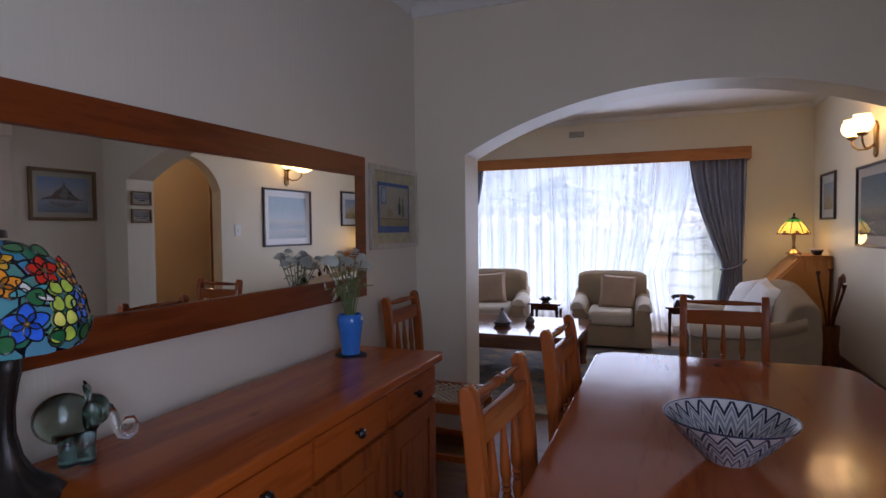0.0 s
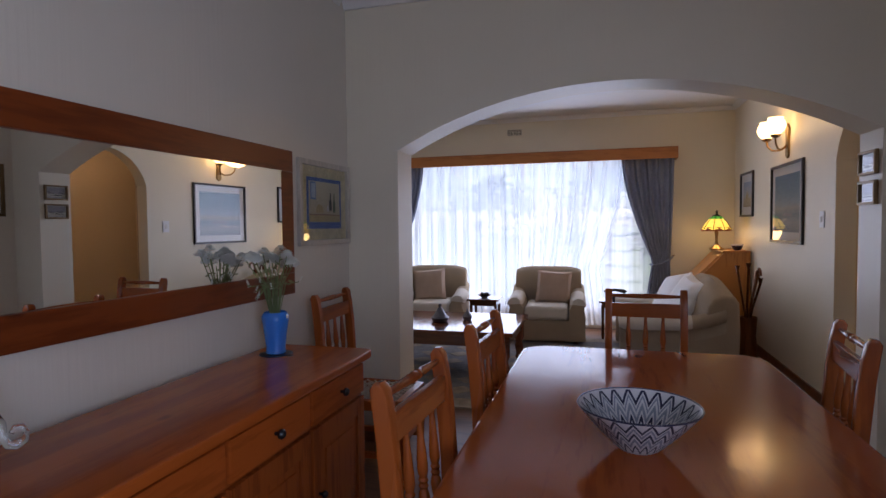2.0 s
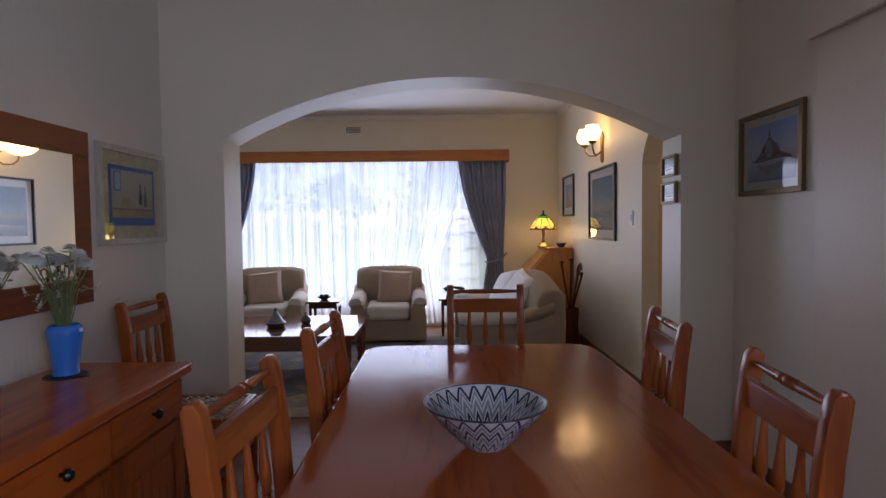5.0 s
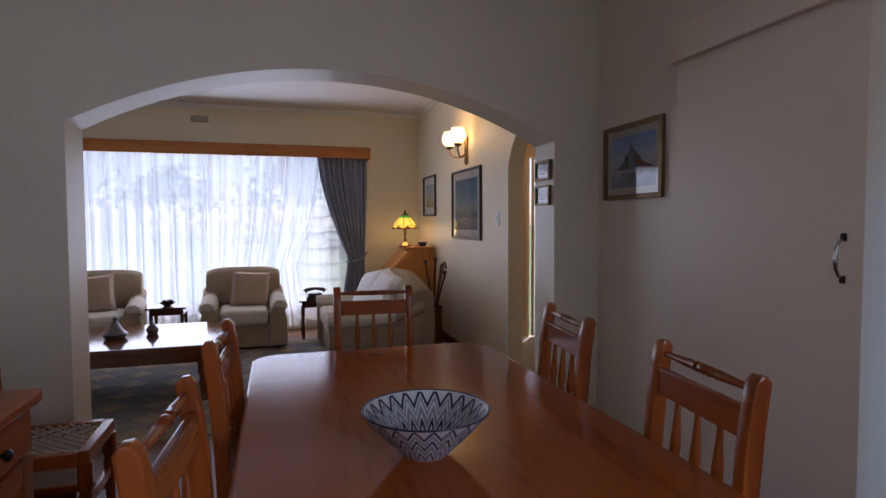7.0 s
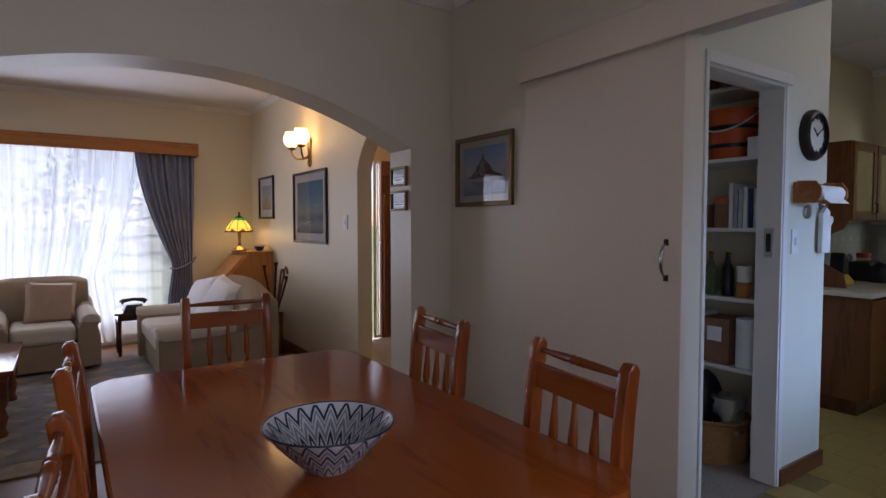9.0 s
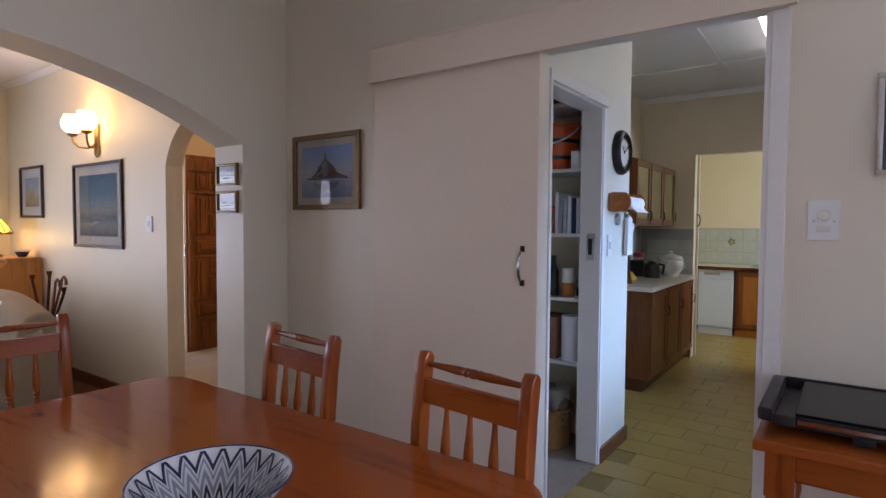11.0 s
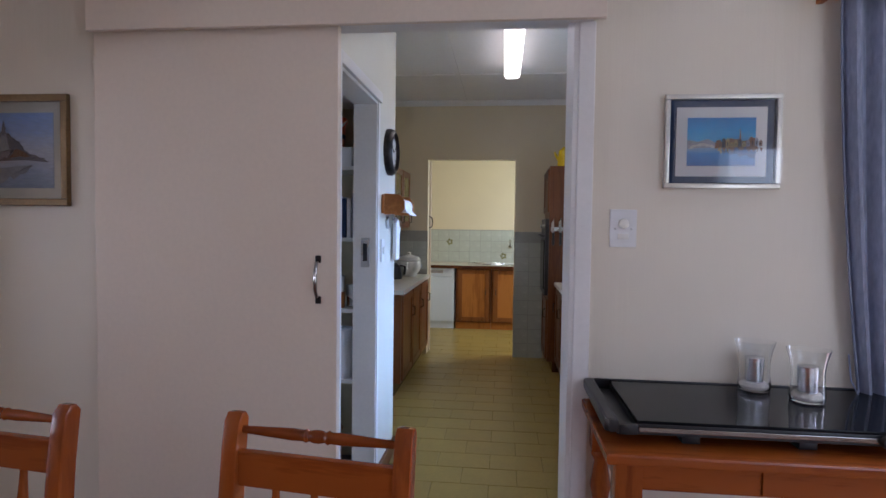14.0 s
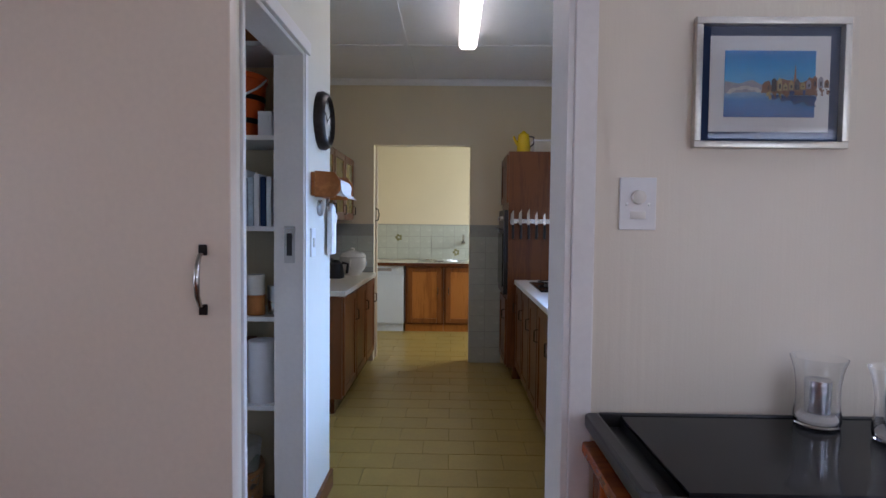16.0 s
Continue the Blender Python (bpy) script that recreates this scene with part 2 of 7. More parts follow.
def plaster(name, color, streak=0.5, rough=0.75):
    """Painted, brushed plaster: faint vertical strokes and blotches; a lower roughness is satin paint."""
    m, t, n, l, b = nodes_of(name)
    tc, mp, s, c, f = n.new("ShaderNodeTexCoord"), n.new("ShaderNodeMapping"), n.new("ShaderNodeTexNoise"), n.new("ShaderNodeTexNoise"), n.new("ShaderNodeTexNoise")
    mp.inputs["Scale"].default_value = (1, 1, 0.05)
    s.inputs["Scale"].default_value, s.inputs["Detail"].default_value = 55, 3
    c.inputs["Scale"].default_value, c.inputs["Detail"].default_value = 1.6, 5
    f.inputs["Scale"].default_value = 180
    l.new(tc.outputs["Object"], mp.inputs[0]), l.new(mp.outputs[0], s.inputs[0]), l.new(tc.outputs["Object"], c.inputs[0]), l.new(tc.outputs["Object"], f.inputs[0])
    r, h = n.new("ShaderNodeMapRange"), n.new("ShaderNodeHueSaturation")
    r.inputs[3].default_value, r.inputs[4].default_value = 0.93, 1.06
    l.new(c.outputs[0], r.inputs[0]), l.new(r.outputs[0], h.inputs["Value"])
    h.inputs["Color"].default_value = (*color, 1)
    l.new(h.outputs[0], b.inputs["Base Color"])
    b.inputs["Roughness"].default_value = rough
    b1, b2 = n.new("ShaderNodeBump"), n.new("ShaderNodeBump")
    b1.inputs["Strength"].default_value, b1.inputs["Distance"].default_value = streak, 0.006
    b2.inputs["Strength"].default_value, b2.inputs["Distance"].default_value = 0.12, 0.002
    l.new(s.outputs[0], b1.inputs["Height"]), l.new(f.outputs[0], b2.inputs["Height"]), l.new(b1.outputs[0], b2.inputs["Normal"]), l.new(b2.outputs[0], b.inputs["Normal"])
    M[name] = m
    return m


plaster("wall_paint", (0.76, 0.70, 0.57), 0.16, 0.40)
plaster("wall_brushed", (0.70, 0.645, 0.555), 0.30, 0.42)
plaster("wall_east_paint", (0.77, 0.70, 0.585), 0.14, 0.38)
plaster("lounge_paint", (0.76, 0.69, 0.53), 0.15, 0.45)
plaster("kitchen_paint", (0.70, 0.60, 0.42), 0.1)
plaster("pantry_paint", (0.74, 0.72, 0.63), 0.1, 0.5)
plaster("hall_paint", (0.62, 0.48, 0.30), 0.1)
mat("ceiling_white", (0.80, 0.79, 0.77), 0.8, var=0.03, bump=0.05)
mat("white_gloss", (0.78, 0.76, 0.74), 0.5, var=0.04, bump=0.04)
mat("door_paint", (0.77, 0.66, 0.545), 0.36, var=0.04, scale=2, bump=0.05)
wood("pine", (0.17, 0.032, 0.006), (0.34, 0.082, 0.014), 0.24, 0.1, "Y", 6)
wood("pine_x", (0.17, 0.032, 0.006), (0.34, 0.082, 0.014), 0.24, 0.1, "X", 6)
wood("pine_z", (0.17, 0.032, 0.006), (0.34, 0.082, 0.014), 0.24, 0.1, "Z", 6)
wood("table_pine", (0.20, 0.036, 0.007), (0.36, 0.082, 0.014), 0.11, 0.0, "Y", 4, True, 0.22, 0.04, 0.12)
wood("coffee_wood", (0.085, 0.022, 0.008), (0.19, 0.052, 0.017), 0.06, 0.3, "X", 5, False, 0.6)
# Top, drawers and plinth: window light is put into this brighter colour.
wood("sideboard_pine_lit", (0.26, 0.050, 0.008), (0.44, 0.096, 0.014), 0.18, 0.0, "Y", 5, True, 0.30, 0.05, 0.08)
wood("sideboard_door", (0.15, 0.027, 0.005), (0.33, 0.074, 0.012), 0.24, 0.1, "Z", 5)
wood("mirror_pine", (0.105, 0.018, 0.004), (0.20, 0.042, 0.008), 0.32, 0.0, "Y", 5)
wood("pelmet_pine", (0.26, 0.085, 0.020), (0.44, 0.165, 0.042), 0.4, 0.1, "X", 6)
wood("desk_pine", (0.30, 0.105, 0.020), (0.52, 0.22, 0.055), 0.32, 0.1, "Z", 5)
wood("kitchen_oak", (0.070, 0.020, 0.006), (0.170, 0.056, 0.016), 0.38, 0.1, "Z", 7, False)
wood("scullery_oak", (0.26, 0.085, 0.016), (0.44, 0.165, 0.035), 0.4, 0.1, "Z", 7, False)
wood("scullery_frame", (0.13, 0.040, 0.010), (0.24, 0.082, 0.020), 0.4, 0.1, "Z", 7, False)
wood("dark_wood", (0.045, 0.014, 0.006), (0.11, 0.034, 0.013), 0.16, 0.1, "X", 6, False)
wood("carved_door", (0.10, 0.032, 0.010), (0.25, 0.095, 0.028), 0.4, 0.1, "Z", 6, False)
wood("parquet", (0.07, 0.033, 0.016), (0.17, 0.082, 0.040), 0.38, 0.0, "X", 6, False)
wood("skirting_wood", (0.09, 0.030, 0.012), (0.19, 0.070, 0.026), 0.4, 0.1, "X", 6, False)
mat("ebony", (0.012, 0.011, 0.012), 0.25, var=0.3, bump=0.05)
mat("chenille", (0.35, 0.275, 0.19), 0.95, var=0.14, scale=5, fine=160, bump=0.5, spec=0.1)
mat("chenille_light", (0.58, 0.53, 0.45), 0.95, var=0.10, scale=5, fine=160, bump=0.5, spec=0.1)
mat("cushion_tan", (0.42, 0.31, 0.235), 0.95, var=0.12, scale=9, fine=200, bump=0.4, spec=0.1)
mat("cushion_white", (0.80, 0.79, 0.78), 0.9, var=0.06, scale=9, fine=200, bump=0.4, spec=0.1)
mat("curtain_blue", (0.25, 0.28, 0.38), 0.9, var=0.25, scale=14, fine=90, bump=0.3, stretch=(1, 1, 0.3), spec=0.1)
sheer("sheer_white", (0.84, 0.89, 0.95), 0.28)
sheer("sheer_thin", (0.86, 0.90, 0.94), 0.42)
mat("brass", (0.30, 0.19, 0.075), 0.35, 1.0, var=0.3, scale=20, bump=0.1)
mat("bronze_dark", (0.035, 0.030, 0.028), 0.35, 0.7, var=0.4, scale=25, bump=0.2)
mat("chrome", (0.40, 0.39, 0.38), 0.16, 1.0, var=0.1, bump=0.0)
mat("pewter", (0.16, 0.16, 0.18), 0.32, 0.8, var=0.3, scale=25, bump=0.1)
mat("foil", (0.78, 0.80, 0.84), 0.22, 1.0, var=0.2, fine=90, bump=0.3)
mat("silver_frame", (0.58, 0.55, 0.50), 0.32, 0.9, var=0.12, fine=120, bump=0.1)
mat("black_frame", (0.018, 0.016, 0.016), 0.35, var=0.2, bump=0.05)
mat("bronze_frame", (0.20, 0.125, 0.055), 0.4, 0.5, var=0.3, fine=90, bump=0.2)
mat("driftwood_frame", (0.56, 0.51, 0.43), 0.6, var=0.25, fine=70, bump=0.3, stretch=(1, 1, 0.2))
mat("mount_cream", (0.74, 0.68, 0.58), 0.9, var=0.04, fine=300, bump=0.05)
mat("mount_white", (0.78, 0.77, 0.76), 0.9, var=0.03, fine=300, bump=0.05)
mat("mount_navy", (0.012, 0.035, 0.10), 0.8, var=0.08, fine=300, bump=0.05)
for _n, _c in (("art_sky", (0.40, 0.50, 0.68)), ("art_mist", (0.48, 0.56, 0.62)), ("art_rock", (0.20, 0.18, 0.21)), ("art_sea", (0.17, 0.28, 0.46)), ("art_blue", (0.02, 0.24, 0.55)),
               ("art_deep", (0.015, 0.07, 0.22)), ("art_ochre", (0.48, 0.36, 0.16)), ("art_brick", (0.26, 0.12, 0.07)), ("art_cobalt", (0.05, 0.13, 0.42)), ("art_dark", (0.03, 0.03, 0.035)),
               ("art_sand", (0.66, 0.57, 0.33)), ("art_grey", (0.36, 0.35, 0.40)), ("art_green", (0.10, 0.14, 0.07)), ("art_pale", (0.62, 0.60, 0.55))):
    mat(_n, _c, 0.85, var=0.3, scale=14, fine=80, bump=0.05)
painting("art_island_wash", ((0.0, (0.28, 0.33, 0.46)), (0.22, (0.46, 0.52, 0.66)), (0.36, (0.60, 0.60, 0.68)), (0.5, (0.68, 0.69, 0.76)), (0.75, (0.46, 0.58, 0.82)), (1.0, (0.34, 0.48, 0.80))))
painting("art_harbour_wash", ((0.0, (0.03, 0.13, 0.38)), (0.25, (0.06, 0.26, 0.58)), (0.36, (0.26, 0.42, 0.60)), (0.5, (0.10, 0.48, 0.78)), (0.75, (0.02, 0.36, 0.74)), (1.0, (0.015, 0.24, 0.60))), 0.08)
painting("art_coast_wash", ((0.0, (0.20, 0.25, 0.29)), (0.16, (0.38, 0.42, 0.43)), (0.30, (0.20, 0.29, 0.36)), (0.40, (0.44, 0.46, 0.42)), (0.48, (0.34, 0.45, 0.51)), (0.72, (0.17, 0.32, 0.44)), (1.0, (0.11, 0.25, 0.39))), 0.05, 4)
painting("art_dune_wash", ((0.0, (0.36, 0.28, 0.14)), (0.3, (0.52, 0.42, 0.22)), (0.45, (0.48, 0.50, 0.50)), (1.0, (0.30, 0.40, 0.56))), 0.10)
painting("art_table_wash", ((0.0, (0.44, 0.33, 0.14)), (0.3, (0.54, 0.46, 0.28)), (1.0, (0.62, 0.56, 0.40))), 0.2)
glass("picture_glass", (0.97, 0.98, 0.98), 0.0, 1.8, True)     # both faces of the pane
glass("window_glass", (0.95, 0.97, 0.97), 0.0, 1.45, True)
glass("clear_glass", (0.97, 0.98, 0.98))
glass("smoke_glass", (0.42, 0.55, 0.50))
glass("tube_glass", (0.9, 0.93, 0.93))
mat("mirror_silver", (0.93, 0.94, 0.94), 0.015, 1.0, var=0.0, bump=0.0)
M["mirror_silver"].node_tree.nodes["Principled BSDF"].inputs["Roughness"].default_value = 0.01
for _l in list(M["mirror_silver"].node_tree.links):
    if _l.to_socket.name == "Roughness":
        M["mirror_silver"].node_tree.links.remove(_l)
glow("globe_glow", (1.0, 0.70, 0.26), 3.2)
glow("shade_glow", (1.0, 0.66, 0.07), 1.1)
glow("rim_glass", (0.20, 0.05, 0.012), 0.25)
glow("shade_green", (0.10, 0.55, 0.06), 0.35)
glow("tube_glow", (1.0, 0.97, 0.86), 2.0)
leaded("stained_glass")
for _n, _c in (("petal_red", (0.88, 0.04, 0.015)), ("petal_orange", (0.98, 0.34, 0.012)), ("petal_blue", (0.04, 0.19, 0.95)), ("leaf_lime", (0.60, 0.82, 0.09)), ("petal_amber", (0.80, 0.42, 0.02)), ("petal_teal", (0.10, 0.45, 0.50)), ("leaf_deep", (0.03, 0.20, 0.07))):
    mat(_n, _c, 0.12, var=0.2, scale=20, bump=0.03, coat=0.4)
mat("vase_blue", (0.035, 0.21, 0.72), 0.25, var=0.06, bump=0.02, coat=0.3)
mat("stem_green", (0.16, 0.21, 0.075), 0.7, var=0.3, bump=0.1)
mat("flower_white", (0.86, 0.88, 0.82), 0.8, var=0.06, bump=0.1)
mat("dry_leaf", (0.20, 0.19, 0.085), 0.8, var=0.3, bump=0.1)
mat("ceramic_navy", (0.012, 0.016, 0.055), 0.3, var=0.15, bump=0.05)
mat("ceramic_white", (0.66, 0.66, 0.68), 0.35, var=0.06, bump=0.05)
mat("ceramic_grey", (0.26, 0.29, 0.36), 0.35, var=0.1, bump=0.05)
mat("enamel_cream", (0.74, 0.72, 0.66), 0.22, var=0.05, bump=0.03)
mat("enamel_yellow", (0.75, 0.52, 0.01), 0.25, var=0.06, bump=0.02)
mat("plastic_white", (0.78, 0.78, 0.78), 0.35, var=0.03, bump=0.02)
mat("appliance_white", (0.68, 0.77, 0.92), 0.35, var=0.03, bump=0.02)
mat("plastic_orange", (0.72, 0.11, 0.015), 0.4, var=0.08, bump=0.03)
mat("plastic_black", (0.014, 0.014, 0.016), 0.38, var=0.2, bump=0.06)
mat("hob_glass", (0.008, 0.009, 0.011), 0.10, var=0.1, bump=0.0, spec=0.12)
mat("paper_white", (0.80, 0.80, 0.82), 0.85, var=0.03, bump=0.1)
mat("steel", (0.55, 0.55, 0.54), 0.28, 1.0, var=0.1, fine=120, bump=0.06)
mat("laminate", (0.62, 0.58, 0.48), 0.35, var=0.08, fine=150, bump=0.04)
mat("floor_tile", (0.33, 0.235, 0.066), 0.34, var=0.16, scale=5, fine=60, bump=0.1, random_obj=0.3)
mat("grout", (0.22, 0.16, 0.05), 0.9, var=0.2, bump=0.2)
mat("wall_tile", (0.46, 0.48, 0.42), 0.25, var=0.08, scale=10, bump=0.04, random_obj=0.25)
mat("tile_grout", (0.34, 0.34, 0.30), 0.9, var=0.1, bump=0.1)
mat("screed", (0.27, 0.21, 0.17), 0.8, var=0.25, scale=5, fine=90, bump=0.2)
mat("rug_wool", (0.20, 0.19, 0.19), 0.98, var=0.4, scale=9, fine=240, bump=0.6, spec=0.05)
mat("rug_border", (0.30, 0.25, 0.19), 0.98, var=0.4, scale=14, fine=240, bump=0.6, spec=0.05)
mat("rawhide", (0.62, 0.55, 0.42), 0.8, var=0.2, fine=120, bump=0.2)
mat("wicker", (0.34, 0.17, 0.06), 0.7, var=0.3, fine=70, bump=0.3)
mat("cardboard", (0.30, 0.14, 0.08), 0.8, var=0.2, bump=0.1)
mat("red_paint", (0.40, 0.03, 0.02), 0.5, var=0.1, bump=0.05)
mat("cabinet_glass", (0.24, 0.19, 0.075), 0.2, var=0.15, bump=0.03)
mat("candle_wax", (0.74, 0.72, 0.66), 0.6, var=0.05, bump=0.05)
mat("white_sand", (0.62, 0.58, 0.52), 0.95, var=0.3, fine=300, bump=0.6)
mat("lawn", (0.20, 0.27, 0.12), 0.95, var=0.5, scale=4, fine=90, bump=0.5)
mat("leaf_green", (0.10, 0.16, 0.07), 0.7, var=0.5, scale=8, fine=60, bump=0.2)
mat("bark", (0.14, 0.10, 0.07), 0.9, var=0.3, bump=0.4)
mat("paving", (0.50, 0.47, 0.43), 0.9, var=0.15, bump=0.3)
mat("banana", (0.70, 0.50, 0.05), 0.5, var=0.15, bump=0.05)

# ---- mesh helpers ----
TAU = 2 * math.pi


def box(bm, x0, x1, y0, y1, z0, z1, bev=0.0):
    m = Matrix.Translation(((x0 + x1) / 2, (y0 + y1) / 2, (z0 + z1) / 2)) @ Matrix.Diagonal((abs(x1 - x0), abs(y1 - y0), abs(z1 - z0), 1))
    made = bmesh.ops.create_cube(bm, size=1, matrix=m)
    if bev:
        edges = {e for v in made["verts"] for e in v.link_edges}
        bmesh.ops.bevel(bm, geom=list(edges), offset=bev, segments=2, affect="EDGES", profile=0.6)
    return bm


def boxes(*list_of):
    bm = bmesh.new()
    for b in list_of:
        box(bm, *b)
    return bm


def sheet(x0, x1, z0, z1, y):
    """A single pane in x and z that faces -y."""
    bm = bmesh.new()
    bm.faces.new([bm.verts.new(p) for p in ((x0, y, z0), (x1, y, z0), (x1, y, z1), (x0, y, z1))])
    return bm


def lathe(profile, seg=20, at=(0, 0, 0), axis="Z", bm=None, wave=0.0, waves=8):
    """A turned shape from (radius, height) pairs; wave scallops its rim."""
    bm = bm or bmesh.new()
    rings = []
    for r, h in profile:
        ring = []
        for i in range(seg):
            a = TAU * i / seg
            rr = r * (1 + wave * math.cos(waves * a))
            p = {"Z": (rr * math.cos(a), rr * math.sin(a), h), "X": (h, rr * math.cos(a), rr * math.sin(a)), "Y": (rr * math.sin(a), h, rr * math.cos(a))}[axis]
            ring.append(bm.verts.new((p[0] + at[0], p[1] + at[1], p[2] + at[2])))
        rings.append(ring)
    for a, b in zip(rings, rings[1:]):
        for i in range(seg):
            bm.faces.new((a[i], a[(i + 1) % seg], b[(i + 1) % seg], b[i]))
    if profile[0][0] > 1e-4:
        bm.faces.new(list(reversed(rings[0])))
    if profile[-1][0] > 1e-4:
        bm.faces.new(rings[-1])
    bmesh.ops.recalc_face_normals(bm, faces=bm.faces)
    return bm


def prism(poly, depth, axis="Y", at=(0, 0, 0), bm=None, bev=0.0):
    """A flat outline given thickness along an axis. axis Y: outline in x, z; X: in y, z; Z: in x, y."""
    bm = bm or bmesh.new()
    put = {"Y": lambda u, v, d: (u, d, v), "X": lambda u, v, d: (d, u, v), "Z": lambda u, v, d: (u, v, d)}[axis]
    lo = [bm.verts.new(Vector(put(u, v, 0)) + Vector(at)) for u, v in poly]
    hi = [bm.verts.new(Vector(put(u, v, depth)) + Vector(at)) for u, v in poly]
    fs = [bm.faces.new(lo), bm.faces.new(list(reversed(hi)))]
    for i in range(len(poly)):
        j = (i + 1) % len(poly)
        fs.append(bm.faces.new((lo[j], lo[i], hi[i], hi[j])))
    bmesh.ops.recalc_face_normals(bm, faces=fs)
    if bev:
        bmesh.ops.bevel(bm, geom=list({e for f in fs[:2] for e in f.edges}), offset=bev, segments=2, affect="EDGES", profile=0.6)
    return bm


def tube(points, r, seg=8, bm=None, closed=False):
    """A round bar along points; r may be a number or one radius a point."""
    bm = bm or bmesh.new()
    pts = [Vector(p) for p in points]
    rs = r if isinstance(r, (list, tuple)) else [r] * len(pts)
    rings, side = [], None
    for i, p in enumerate(pts):
        d = (pts[(i + 1) % len(pts)] - pts[i - 1]) if closed or 0 < i < len(pts) - 1 else (pts[1] - pts[0] if i == 0 else pts[-1] - pts[-2])
        d.normalize()
        side = (side - d * side.dot(d)) if side else (d.orthogonal())
        side.normalize()
        up = d.cross(side)
        rings.append([bm.verts.new(p + rs[i] * (math.cos(TAU * k / seg) * side + math.sin(TAU * k / seg) * up)) for k in range(seg)])
    pairs = list(zip(rings, rings[1:])) + ([(rings[-1], rings[0])] if closed else [])
    for a, b in pairs:
        for k in range(seg):
            bm.faces.new((a[k], a[(k + 1) % seg], b[(k + 1) % seg], b[k]))
    if not closed:
        bm.faces.new(list(reversed(rings[0])))
        bm.faces.new(rings[-1])
    bmesh.ops.recalc_face_normals(bm, faces=bm.faces)
    return bm


def ball(bm, at, rx, ry, rz, u=14, v=9):
    bmesh.ops.create_uvsphere(bm, u_segments=u, v_segments=v, radius=1, matrix=Matrix.Translation(at) @ Matrix.Diagonal((rx, ry, rz, 1)))
    return bm


def cushion_mesh(w, d, h, nu=10, nv=10):
    """A plump pad, pinched at its corners, lying flat, centred."""
    bm = bmesh.new()
    top, bot = [], []
    for s, grid in ((1, top), (-1, bot)):
        for i in range(nu + 1):
            row = []
            for j in range(nv + 1):
                u, v = i / nu * 2 - 1, j / nv * 2 - 1
                k = max(0.0, (1 - u ** 4) * (1 - v ** 4)) ** 0.5
                pinch = 1 - 0.06 * (1 - u * u) * abs(v) ** 6 - 0.06 * (1 - v * v) * abs(u) ** 6
                row.append(bm.verts.new((u * w / 2 * pinch, v * d / 2 * pinch, s * (0.006 + k * h / 2))))
            grid.append(row)
    for grid, flip in ((top, False), (bot, True)):
        for i in range(nu):
            for j in range(nv):
                f = (grid[i][j], grid[i + 1][j], grid[i + 1][j + 1], grid[i][j + 1])
                bm.faces.new(tuple(reversed(f)) if flip else f)
    rim = [(i, 0) for i in range(nu)] + [(nu, j) for j in range(nv)] + [(i, nv) for i in range(nu, 0, -1)] + [(0, j) for j in range(nv, 0, -1)]
    for a, b in zip(rim, rim[1:] + rim[:1]):
        bm.faces.new((top[a[0]][a[1]], top[b[0]][b[1]], bot[b[0]][b[1]], bot[a[0]][a[1]]))
    bmesh.ops.recalc_face_normals(bm, faces=bm.faces)
    return bm


def mesh_object(name, bm, material, smooth=True):
    me = bpy.data.meshes.new(name)
    bm.to_mesh(me)
    bm.free()
    me.materials.append(M[material])
    ob = new(name, me)
    if smooth:
        me.polygons.foreach_set("use_smooth", [True] * len(me.polygons))
        me.set_sharp_from_angle(angle=radians(38))
        me.polygons.foreach_set("use_smooth", [max(abs(c) for c in p.normal) < 0.9995 or p.area < 0.004 for p in me.polygons])
    return ob


def part(name, bm, material, parent, label="", at=None):
    ob = mesh_object(name, bm, material)
    ob.parent = parent
    if at is not None:
        ob.matrix_basis = at
    if label:
        tagged(ob, label)
    return ob


def thing(name, label, category, m=None, group="", kind=""):
    ob = new(name)
    ob.empty_display_size = 0.05
    if m is not None:
        ob.matrix_basis = m
    return tagged(ob, label, category, group, kind)


def structure(name, bm, material, label, category):
    return tagged(mesh_object(name, bm, material), label, category, kind="structure")


# ---- plan ----
WX, EX, SY, AY, AB = -1.43, 1.645, -2.4, 3.19, 3.44     # dining room
LX, LW, WY = 1.58, -3.3, 7.35                            # lounge
CZ = 2.68
EB = 1.85                                                # back of the dining room's east wall
ARX0, ARX1, SPR, APEX = -1.09, 1.355, 1.755, 2.070
DY0, DY1, DZ = 0.80, 1.66, 2.10                          # doorway to the kitchen
KX, KY0, KY1 = 5.616, -0.5, 2.35                         # kitchen


def arc(x0, x1, spring, apex, n=28, power=2.0):
    """Points of a flattened arch from x1 back to x0."""
    c, h = (x0 + x1) / 2, (x1 - x0) / 2
    rise = apex - spring
    rad = (h * h + rise * rise) / (2 * rise)
    return [(c + h * (1 - 2 * i / n), apex - rad + math.sqrt(rad * rad - (h * (1 - 2 * i / n)) ** 2)) for i in range(n + 1)]


def arch_wall(name, a0, a1, x0, x1, top, thick, spring, apex, axis, at, material, label):
    """A wall from a0 to a1 with an arched opening from x0 to x1, made of piers and the spandrel."""
    pts = list(reversed(arc(x0, x1, spring, apex)))
    bm = prism([(a0, 0), (x0, 0)] + pts + [(x1, 0), (a1, 0), (a1, top), (a0, top)], thick, axis, at)
    return structure(name, bm, material, label, "wall")


